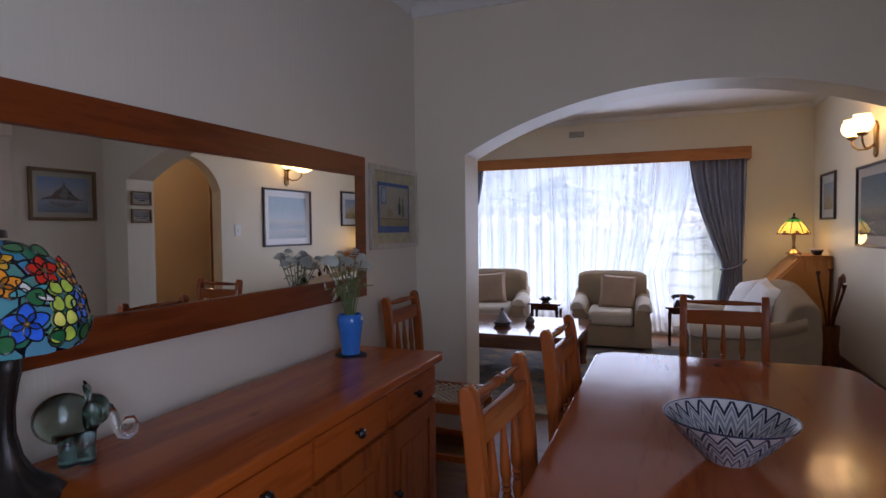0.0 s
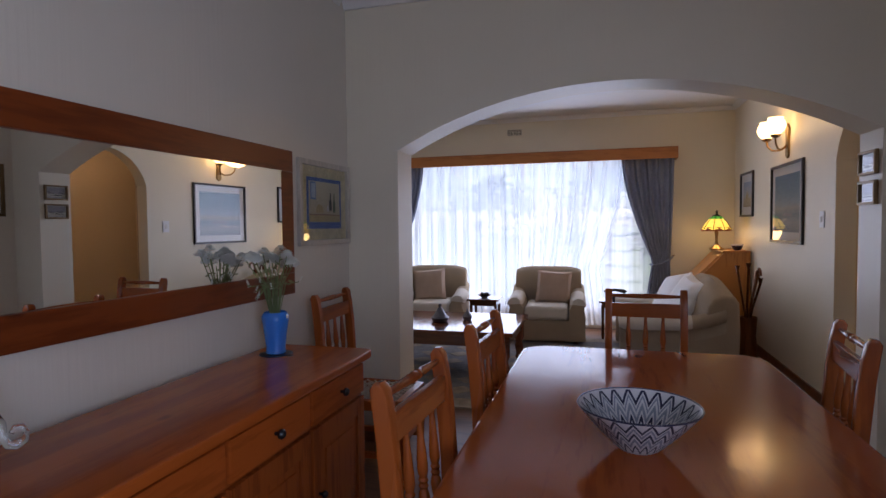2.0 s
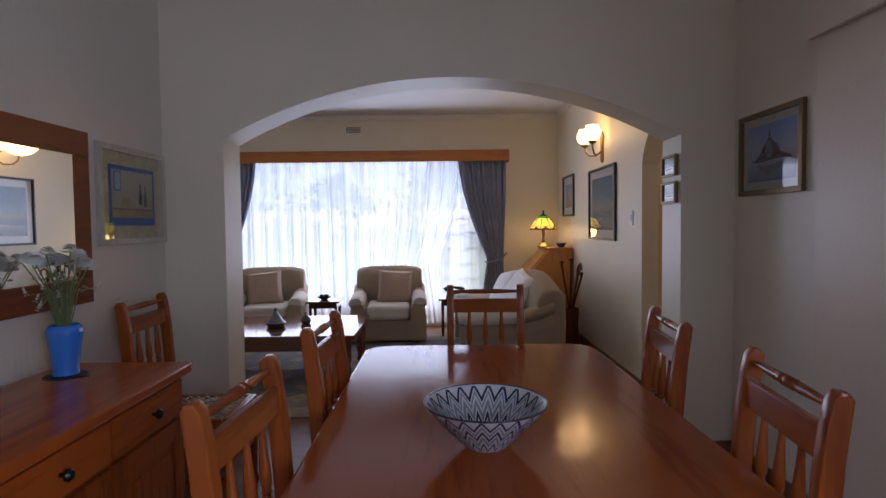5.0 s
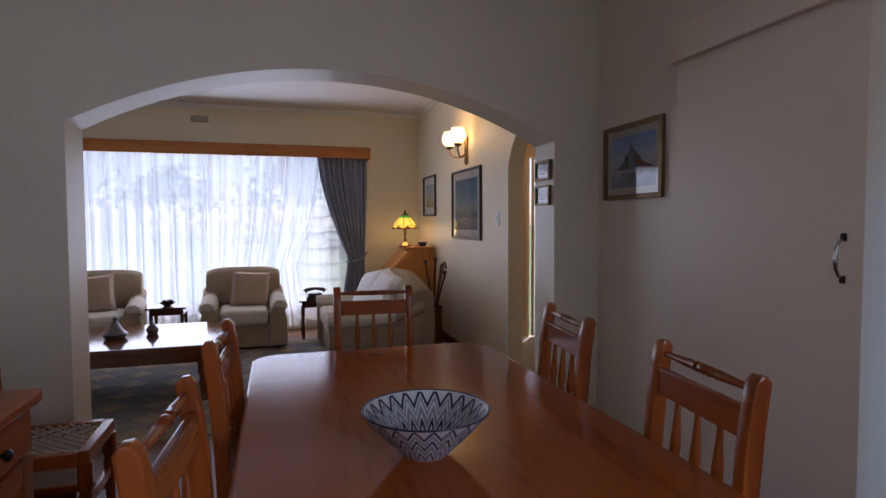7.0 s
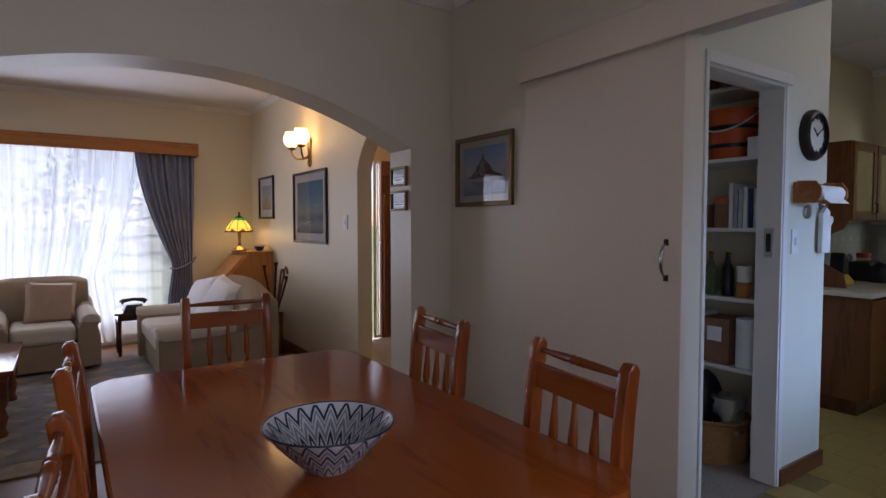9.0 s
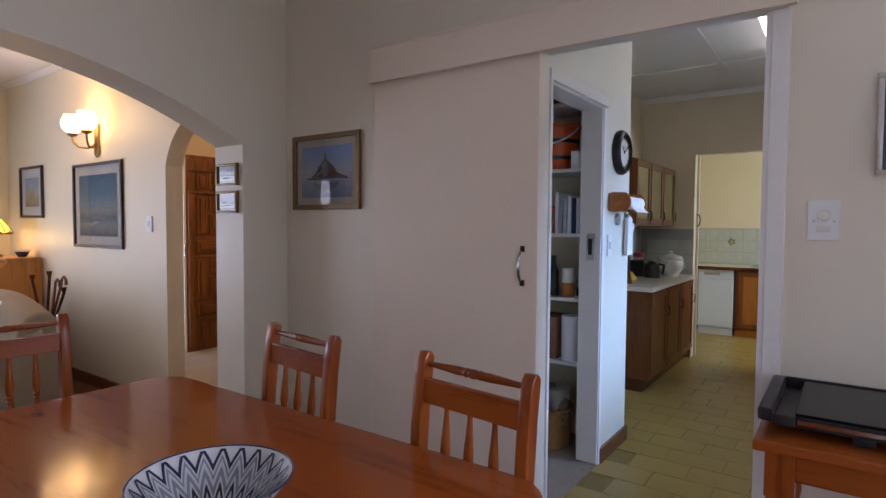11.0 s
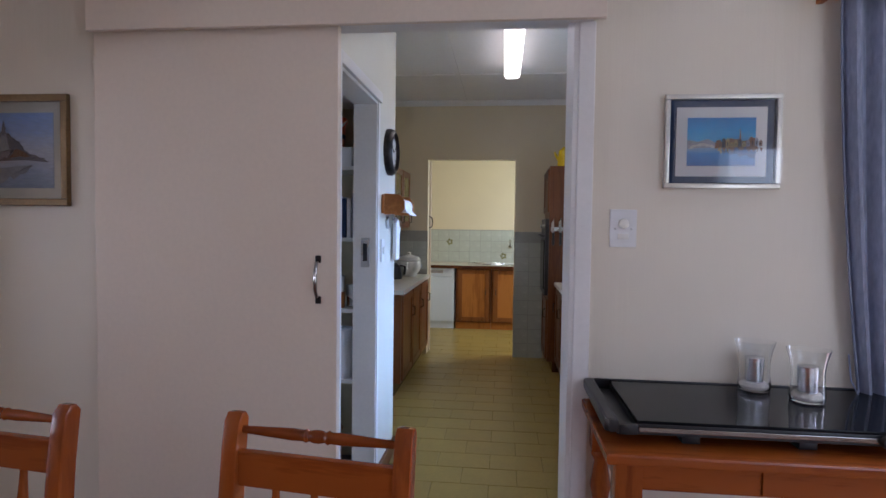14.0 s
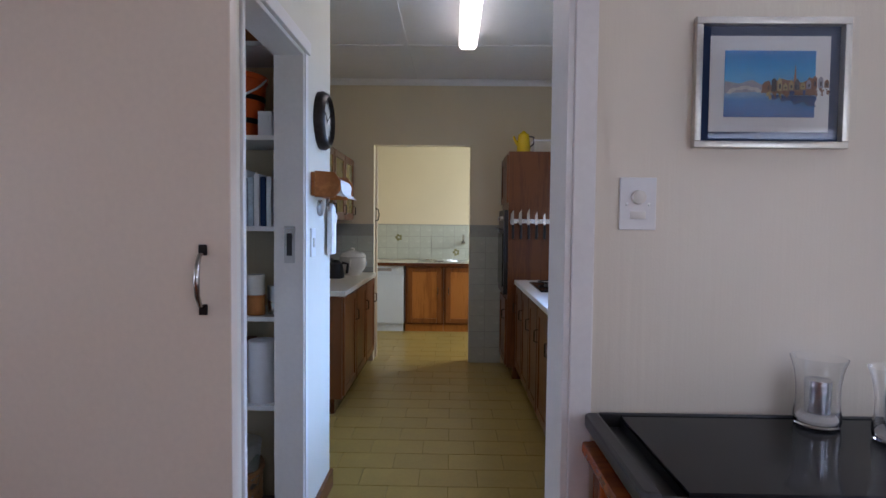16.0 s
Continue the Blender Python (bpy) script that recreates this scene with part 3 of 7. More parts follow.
# dining room shell
WEST = pose(WX, 2.5, 0, 0, 0, -1.4) @ pose(-WX, -2.5, 0)     # the west wall runs slightly askew
structure("wall_west", boxes((WX - 0.2, WX, -0.75, AB, 0, CZ), (WX - 0.2, WX, SY, -1.95, 0, CZ), (WX - 0.2, WX, -1.95, -0.75, 0, 0.5), (WX - 0.2, WX, -1.95, -0.75, 2.1, CZ)),
          "wall_brushed", "off-white brushed plaster wall of the dining room", "wall").matrix_basis = WEST
structure("wall_south", boxes((WX - 0.2, EB, SY - 0.2, SY, 0, CZ)), "wall_paint", "plain off-white plaster wall", "wall")
structure("wall_east", boxes((EX, EB, DY1, AB, 0, CZ), (EX, EB, DY0, DY1, DZ, CZ), (EX, EB, -0.35, DY0, 0, CZ), (EX, EB, -1.9, -0.35, 0, 0.35), (EX, EB, -1.9, -0.35, 2.12, CZ), (EX, EB, SY, -1.9, 0, CZ)),
          "wall_east_paint", "off-white brushed plaster wall with a doorway to the kitchen", "wall")
arch_wall("wall_arch", WX, EX, ARX0, ARX1, CZ, AB - AY, SPR, APEX, "Y", (0, AY, 0), "wall_paint", "off-white plaster wall with a wide flattened arch")
structure("ceiling", boxes((WX - 0.2, EB, SY - 0.2, AB, CZ, CZ + 0.1)), "ceiling_white", "plain white ceiling", "ceiling")


def cornice(name, runs, z, size, label):
    bm = bmesh.new()
    s = size
    for axis, at, lo, hi, side in runs:
        prof = [(0, 0), (0, -s), (side * 0.25 * s, -s), (side * 0.45 * s, -0.62 * s), (side * 0.8 * s, -0.28 * s), (side * s, -0.2 * s), (side * s, 0)]
        if axis == "y":
            prism([(at + u, z + v) for u, v in prof], hi - lo, "Y", (0, lo, 0), bm)
        else:
            prism([(at + u, z + v) for u, v in prof], hi - lo, "X", (lo, 0, 0), bm)
    return structure(name, bm, "ceiling_white", label, "trim")


cornice("cornice", [("y", WX, SY, AY - 0.075, 1), ("y", EX, SY, AY - 0.075, -1), ("x", AY, WX, EX, -1)], CZ - 0.002, 0.075, "white moulded plaster cornice along the ceiling")

# lounge shell
WIN = (-2.65, 0.80, 0.25, 2.16)
structure("wall_window", boxes((LW - 0.2, WIN[0], WY, WY + 0.2, 0, CZ), (WIN[1], LX + 0.25, WY, WY + 0.2, 0, CZ), (WIN[0], WIN[1], WY, WY + 0.2, 0, WIN[2]), (WIN[0], WIN[1], WY, WY + 0.2, WIN[3], CZ)),
          "lounge_paint", "cream plaster wall round a wide window", "wall")
arch_wall("wall_lounge_east", AB, WY, 3.50, 4.39, CZ, 0.125, 1.73, 2.06, "X", (LX, 0, 0), "lounge_paint", "cream plaster wall with an arched opening to the hall")
structure("wall_lounge_west", boxes((LW - 0.2, LW, AB - 0.2, WY, 0, CZ)), "lounge_paint", "cream plaster wall", "wall")
structure("wall_lounge_south", boxes((LW, WX - 0.2, AY, AB, 0, CZ)), "lounge_paint", "cream plaster wall", "wall")
structure("ceiling_lounge", boxes((LW - 0.2, LX + 0.25, AB, WY + 0.2, CZ, CZ + 0.1)), "ceiling_white", "plain white ceiling of the lounge", "ceiling")
cornice("cornice_lounge", [("y", LX, AB, WY - 0.06, -1), ("x", WY, LW, LX, -1)], CZ - 0.002, 0.05, "white plaster cornice of the lounge")
# hall shell
structure("wall_hall", boxes((LX + 0.125, 2.55, 6.05, 6.15, 0, CZ), (3.6, 3.7, AB, 6.15, 0, CZ), (2.55, 3.6, 6.05, 6.15, 2.02, CZ), (3.53, 3.6, 6.05, 6.15, 0, 2.02), (EB, 3.7, AB - 0.1, AB, 0, CZ)), "hall_paint", "tan plaster wall of the entrance hall", "wall")
structure("ceiling_hall", boxes((LX + 0.125, 3.7, AB, 6.15, CZ, CZ + 0.1)), "ceiling_white", "white ceiling of the hall", "ceiling")
structure("floor_hall", boxes((LX, 3.7, AB, 6.15, -0.1, 0)), "paving", "pale tiled floor of the entrance hall", "floor")
# kitchen shell
PY = 1.669
structure("wall_pantry", boxes((EB, 1.862, PY, PY + 0.11, 0, CZ), (2.56, 3.03, PY, PY + 0.11, 0, CZ), (1.862, 2.56, PY, PY + 0.11, 1.99, CZ), (2.93, 3.03, PY + 0.11, KY1, 0, CZ), (EB, 3.03, 2.62, 2.72, 0, CZ)),
          "pantry_paint", "white painted wall beside the pantry doorway", "wall")
structure("wall_kitchen_north", boxes((3.03, 8.2, KY1, KY1 + 0.1, 0, CZ), (2.93, 3.03, KY1, 2.72, 0, CZ)), "kitchen_paint", "cream painted kitchen wall", "wall")
structure("wall_kitchen_end", boxes((KX, KX + 0.11, 1.82, KY1, 0, CZ), (KX, KX + 0.11, KY0, 0.91, 0, CZ), (KX, KX + 0.11, 0.91, 1.82, 2.055, CZ)), "kitchen_paint", "cream kitchen wall with an opening to the scullery", "wall")
structure("wall_kitchen_south", boxes((EB, 2.8, KY0 - 0.1, KY0, 0, CZ), (4.0, 6.1, KY0 - 0.1, KY0, 0, CZ), (7.2, 8.2, KY0 - 0.1, KY0, 0, CZ), (6.1, 7.2, KY0 - 0.1, KY0, 0, 1.05), (6.1, 7.2, KY0 - 0.1, KY0, 2.15, CZ), (2.8, 4.0, KY0 - 0.1, KY0, 0, 1.0), (2.8, 4.0, KY0 - 0.1, KY0, 2.0, CZ)), "kitchen_paint", "cream kitchen wall with a window", "wall")
structure("wall_scullery", boxes((7.72, 7.82, KY0, KY1, 0, CZ)), "kitchen_paint", "cream wall of the scullery", "wall")
structure("ceiling_kitchen", boxes((EB, 8.2, KY0 - 0.1, 2.72, 2.66, 2.72)), "ceiling_white", "white boarded kitchen ceiling with cover strips", "ceiling")
cornice("cornice_kitchen", [("y", KX, KY0, KY1, -1)], 2.658, 0.05, "white cornice of the kitchen")
bm = bmesh.new()
for x in (3.4, 4.6):
    box(bm, x - 0.02, x + 0.02, KY0, KY1, 2.652, 2.66)
box(bm, EB, KX, 1.42, 1.46, 2.652, 2.66)
structure("trim_ceiling", bm, "ceiling_white", "flat white cover strips on the kitchen ceiling", "trim")
# floors
structure("floor_pantry", boxes((EB + 0.004, 2.93, PY, 2.62, -0.006, 0.004)), "screed", "worn bare screed floor of the pantry", "floor")
structure("floor", boxes((WX - 0.2, EX, SY - 0.2, AB, -0.1, 0)), "parquet", "dark parquet floor of the dining room", "floor")
structure("floor_lounge", boxes((LW - 0.2, LX, AB, WY + 0.2, -0.1, 0)), "parquet", "dark parquet floor of the lounge", "floor")
kitchen_floor = structure("floor_kitchen", boxes((EX, 8.2, KY0 - 0.1, 2.72, -0.1, -0.006)), "grout", "yellow-brown quarry tile floor with dark joints", "floor")
# skirtings
structure("baseboard", boxes((EX - 0.015, EX, DY1 + 0.9, AY, 0, 0.09), (ARX1, EX - 0.015, AY - 0.015, AY, 0, 0.09), (WX, ARX0, AY - 0.015, AY, 0, 0.09), (LX - 0.015, LX, 4.39, WY, 0, 0.09), (WIN[1], LX - 0.015, WY - 0.015, WY, 0, 0.09)),
          "skirting_wood", "dark stained wooden skirting", "baseboard")
bm = boxes((2.58, 3.045, PY - 0.016, PY, 0, 0.085), (3.03, 3.046, PY, PY + 0.5, 0, 0.085))
structure("baseboard_kitchen", bm, "skirting_wood", "brown wooden skirting at the foot of the pantry wall", "baseboard")

# ---- outdoors beyond the lounge window ----
bm = bmesh.new()
bmesh.ops.create_grid(bm, x_segments=2, y_segments=2, size=200, matrix=Matrix.Translation((0, 180, -0.3)))
structure("ground", bm, "lawn", "sunlit garden lawn outside the window", "ground")
structure("pavement", boxes((-5, 3, WY + 0.2, WY + 2.2, -0.5, -0.22)), "paving", "pale paving under the window", "pavement")


def leafy(name, at, r, h, n, seed, label, category):
    ob = thing(name, label, category, pose(*at))
    rng = random.Random(seed)
    bm = tube([(0, 0, 0), (0.05, 0, h * 0.3), (0, 0.06, h * 0.6)], [0.07, 0.05, 0.03], 7)
    for k in range(5):
        a = TAU * k / 5
        tube([(0, 0, h * 0.3), (0.35 * r * math.cos(a), 0.35 * r * math.sin(a), h * 0.55), (0.7 * r * math.cos(a), 0.7 * r * math.sin(a), h * 0.75)], [0.035, 0.02, 0.01], 5, bm)
    part("trunk", bm, "bark", ob)
    verts, faces = [], []
    for k in range(n):
        a, e, q = rng.uniform(0, TAU), rng.uniform(-0.7, 1.5), rng.uniform(0.35, 1.0) ** 0.5
        c = Vector((r * q * math.cos(a) * math.cos(e), r * q * math.sin(a) * math.cos(e), h * 0.62 + 0.45 * h * q * math.sin(e)))
        c += Vector((rng.uniform(-1, 1), rng.uniform(-1, 1), rng.uniform(-1, 1))) * 0.12 * r
        d = Vector((rng.uniform(-1, 1), rng.uniform(-1, 1), rng.uniform(-0.6, 1))).normalized()
        s = d.orthogonal().normalized()
        z = rng.uniform(0.06, 0.12)
        i = len(verts)
        verts += [c - d * z, c + s * z * 0.4, c + d * z, c - s * z * 0.4]
        faces.append((i, i + 1, i + 2, i + 3))
    me = bpy.data.meshes.new("crown")
    me.from_pydata(verts, [], faces)
    me.materials.append(M["leaf_green"])
    crown = new("crown", me)
    crown.parent = ob
    return ob


for k, (x, y, r, h) in enumerate(((1.6, 11.5, 1.0, 2.4), (0.2, 13.0, 1.3, 2.9), (-2.2, 12.5, 1.1, 2.5), (-4.6, 13.5, 1.5, 3.4), (3.6, 14.0, 1.6, 3.6))):
    leafy("garden_shrub", (x, y, -0.3), r, h, 900, 20 + k, "leafy green garden shrub on the lawn", "shrub")

# ---- windows and doors ----


def window(name, x0, x1, z0, z1, panes, m, label, bars=0):
    """A framed window; x along the wall, set at y 0 with its outside at +y."""
    ob = thing(name, label, "window", m, kind="structure")
    part("window_frame", boxes((x0, x1, 0.02, 0.07, z0, z0 + 0.05), (x0, x1, 0.02, 0.07, z1 - 0.05, z1), (x0, x0 + 0.05, 0.02, 0.07, z0 + 0.05, z1 - 0.05), (x1 - 0.05, x1, 0.02, 0.07, z0 + 0.05, z1 - 0.05)), "white_gloss", ob)
    w = (x1 - x0) / panes
    for k in range(panes):
        pane = part("pane", sheet(x0 + k * w + 0.03, x0 + (k + 1) * w - 0.03, z0 + 0.03, z1 - 0.03, 0.042), "window_glass", ob)
        pane.visible_shadow = False
        if k:
            part("mullion", boxes((x0 + k * w - 0.025, x0 + k * w + 0.025, 0.018, 0.068, z0 + 0.05, z1 - 0.05)), "white_gloss", ob)
    for k in range(bars):
        z = z0 + (k + 1) * (z1 - z0) / (bars + 1)
        part("burglar_bar", boxes((x0 + 0.05, x1 - 0.05, 0.076, 0.084, z - 0.005, z + 0.005)), "white_gloss", ob)
    part("window_sill", boxes((x0 - 0.02, x1 + 0.02, -0.03, 0.018, z0 - 0.03, z0)), "white_gloss", ob)
    return ob


window("window_1", WIN[0], WIN[1], WIN[2], WIN[3], 4, pose(0, WY + 0.1, 0), "wide white-framed lounge window with thin burglar bars", 9)
window("window_2", -0.35 + 0.0, 1.2, 0.35, 2.12, 2, pose(EX + 0.1, -0.70, 0, 0, 0, -90), "white-framed dining room window", 0)
# Invented window, out of view, that goes with the west fill lamp.
window("window_3", -0.6, 0.6, 0.5, 2.1, 2, WEST @ pose(WX - 0.1, -1.35, 0, 0, 0, 90), "unseen white-framed window added in the west wall", 0)
window("window_4", -0.6, 0.6, 1.0, 2.0, 2, pose(3.4, KY0 - 0.03, 0, 0, 0, 180), "white-framed kitchen window", 0)
window("window_5", -0.55, 0.55, 1.05, 2.15, 2, pose(6.65, KY0 - 0.03, 0, 0, 0, 180), "white-framed scullery window", 0)


def pleated(x0, x1, z0, z1, pleats, amp, seed, pull=None, thick=0.0):
    """A hanging cloth with folds. pull: (height, x0, x1) where a tie-back gathers it."""
    rng = random.Random(seed)
    ph = [rng.uniform(0.7, 1.3) for _ in range(pleats + 2)]
    nx, nz = pleats * 8, 26 if pull else 8
    bm = bmesh.new()
    grid = []
    for j in range(nz + 1):
        z = z1 + (z0 - z1) * j / nz
        a0, a1 = x0, x1
        if pull:
            if z > pull[0]:
                f = ((z1 - z) / (z1 - pull[0])) ** 1.6
            else:
                f = 1 - 0.30 * ((pull[0] - z) / (pull[0] - z0)) ** 0.8
            a0, a1 = x0 + (pull[1] - x0) * f, x1 + (pull[2] - x1) * f
        row = []
        for i in range(nx + 1):
            u = i / nx
            k = u * pleats
            w = ph[int(k)] * (1 - k % 1) + ph[int(k) + 1] * (k % 1)
            squeeze = (a1 - a0) / (x1 - x0)
            y = amp * w * math.sin(TAU * k + 0.5 * math.sin(3.1 * k)) * (0.75 + 0.25 * squeeze) + 0.006 * math.sin(7 * u + 2.3 * z)
            row.append(bm.verts.new((a0 + (a1 - a0) * (u + 0.010 * math.sin(TAU * k * 0.5 + z)), y, z)))
        grid.append(row)
    for a, b in zip(grid, grid[1:]):
        for i in range(nx):
            bm.faces.new((a[i], a[i + 1], b[i + 1], b[i]))
    return bm


def cloth(name, bm, material, thick, label, category, m, group=""):
    ob = mesh_object(name, bm, material)
    if thick:
        s = ob.modifiers.new("thickness", "SOLIDIFY")
        s.thickness = thick
    ob.matrix_basis = m
    return tagged(ob, label, category, group)


cloth("sheer_curtain", pleated(-2.68, -0.93, 0.05, 2.12, 21, 0.018, 3), "sheer_white", 0, "white sheer curtain hanging in soft folds before the window", "curtain", pose(0, 7.27, 0), "sheer curtains")
cloth("sheer_curtain", pleated(-0.97, 0.36, 0.05, 2.12, 15, 0.018, 4, (0.75, -0.97, 0.06)), "sheer_white", 0, "white sheer curtain hanging in soft folds before the window", "curtain", pose(0, 7.265, 0), "sheer curtains")
cloth("sheer_curtain", pleated(0.02, 0.80, 0.05, 2.12, 6, 0.003, 9), "sheer_thin", 0, "thin white sheer curtain with the garden showing through", "curtain", pose(0, 7.29, 0), "sheer curtains")
cloth("curtain", pleated(0.30, 0.90, 0.03, 2.10, 9, 0.022, 5, (0.86, 0.66, 0.86)), "curtain_blue", 0.004, "blue-grey patterned curtain gathered by a tie-back", "curtain", pose(0, 7.19, 0), "lounge curtains")
cloth("curtain", pleated(-2.79, -2.20, 0.03, 2.10, 9, 0.022, 6, (0.86, -2.75, -2.55)), "curtain_blue", 0.004, "blue-grey patterned curtain gathered by a tie-back", "curtain", pose(0, 7.19, 0), "lounge curtains")
ob = thing("pelmet", "varnished pine pelmet box above the lounge window", "pelmet", pose(0, 7.09, 2.07))
part("board", boxes((-2.85, 0.93, 0, 0.022, 0, 0.122, 0.003)), "pelmet_pine", ob)
part("top", boxes((-2.85, 0.93, 0, WY - 7.09, 0.122, 0.136, 0.002)), "pelmet_pine", ob)
part("end_board", boxes((0.91, 0.93, 0.022, WY - 7.09, 0, 0.122)), "pelmet_pine", ob)
part("end_board", boxes((-2.85, -2.83, 0.022, WY - 7.09, 0, 0.122)), "pelmet_pine", ob)
ob = thing("curtain_tieback", "brass hook and blue cloth band holding the curtain", "tieback", pose(0, 7.19, 0.86))
part("band", tube([(0.64, 0.03, -0.04), (0.66, -0.04, -0.05), (0.76, -0.05, -0.02), (0.86, -0.03, 0.03), (0.89, 0.06, 0.05)], 0.012, 6), "curtain_blue", ob)
part("hook", tube([(0.90, 0.16, 0.06), (0.90, 0.05, 0.06), (0.91, 0.035, 0.075)], 0.007, 6), "brass", ob)
# dining curtain beside the picture
cloth("curtain", pleated(-0.02, 0.42, 0.03, 2.09, 7, 0.022, 9, (0.80, 0.09, 0.33)), "curtain_blue", 0.004, "blue-grey checked curtain beside the dining window", "curtain", pose(EX - 0.055, 0.0, 0, 0, 0, -90))
ob = thing("pelmet", "varnished pine pelmet box above the dining window", "pelmet", pose(EX, 0, 2.07))
part("board", boxes((-0.14, -0.12, -2.3, 0.06, 0, 0.14, 0.003)), "pelmet_pine", ob)
part("end_board", boxes((-0.12, 0, 0.04, 0.06, 0, 0.14, 0.002)), "pelmet_pine", ob)
ob = thing("tieback_rope", "blue-grey cord tie-back hanging beside the dining curtain", "tieback", pose(EX - 0.07, -0.05, 0))
part("cord", tube([(0, 0.01, 0.98), (0, 0.0, 0.90), (0, -0.04, 0.82), (0, -0.10, 0.765), (0, -0.18, 0.735)], 0.0026, 6), "curtain_blue", ob)

# sliding door, its pelmet and architrave
ob = thing("sliding_door", "cream painted flush sliding door, pushed open along the wall", "door", pose(0, 0, 0))
part("panel", boxes((1.60, 1.638, 1.587, 2.475, 0.012, 2.08, 0.004)), "door_paint", ob)
hd = part("handle", tube([(1.597, 1.652, 1.232), (1.580, 1.652, 1.229), (1.566, 1.652, 1.205), (1.562, 1.652, 1.170), (1.566, 1.652, 1.135), (1.580, 1.652, 1.111), (1.597, 1.652, 1.108)], [0.005, 0.005, 0.006, 0.0075, 0.006, 0.005, 0.005], 10), "chrome", ob, "bowed chrome pull handle")
for z in (1.240, 1.100):
    part("handle_plate", boxes((1.593, 1.5995, 1.642, 1.662, z - 0.013, z + 0.013, 0.003)), "bronze_dark", hd)
ob = thing("door_pelmet", "cream painted boxed pelmet over the sliding door's track", "pelmet", pose(0, 0, 0))
part("board", boxes((1.55, 1.572, 0.715, 2.465, 2.015, 2.17, 0.003)), "door_paint", ob)
part("top", boxes((1.55, EX, 0.715, 2.465, 2.17, 2.185, 0.002)), "door_paint", ob)
part("track", boxes((1.575, EX - 0.004, 0.745, 1.586, 2.03, 2.06)), "white_gloss", ob)
structure("trim_doorway", boxes((EX - 0.02, EX, 0.735, DY0 - 0.012, 0, 2.03, 0.004), (EX - 0.012, EB, DY0 - 0.012, DY0 + 0.004, 0, DZ, 0.002), (EX - 0.0, EB, DY0, DY1, DZ - 0.014, DZ + 0.001)), "white_gloss", "white painted door lining and architrave", "trim")
# pantry doorway frame and interior
structure("trim_pantry", boxes((1.852, 1.874, PY - 0.018, PY, 0, 2.035, 0.004), (2.56, 2.60, PY - 0.006, PY, 0, 1.99), (1.874, 2.60, PY - 0.018, PY, 1.985, 2.035, 0.004), (1.862, 1.874, PY, PY + 0.12, 0, 1.985), (2.548, 2.564, PY, PY + 0.12, 0, 1.985), (1.874, 2.548, PY, PY + 0.12, 1.972, 1.988)),
          "white_gloss", "white painted pantry door frame", "trim")
ob = thing("strike_plate", "dark metal lock plate in the pantry door frame", "lock plate", pose(2.546, PY + 0.055, 1.22))
part("plate", boxes((-0.004, 0.002, -0.022, 0.022, -0.075, 0.075, 0.001)), "steel", ob)
part("slot", boxes((-0.0055, -0.0042, -0.010, 0.012, -0.045, 0.045)), "plastic_black", ob)

# ---- dining room things ----


def turned(r, z0, z1, seg=12):
    """A turned spindle: thin ends, a swelling and two beads."""
    h = z1 - z0
    return [(r * k, z0 + h * f) for f, k in ((0, 0.75), (0.08, 1.0), (0.18, 1.2), (0.24, 1.0), (0.27, 0.75), (0.30, 1.1), (0.33, 0.75), (0.36, 1.1), (0.39, 0.8), (0.46, 1.15), (0.58, 1.1), (0.80, 0.75), (0.94, 0.6), (1.0, 0.65))]


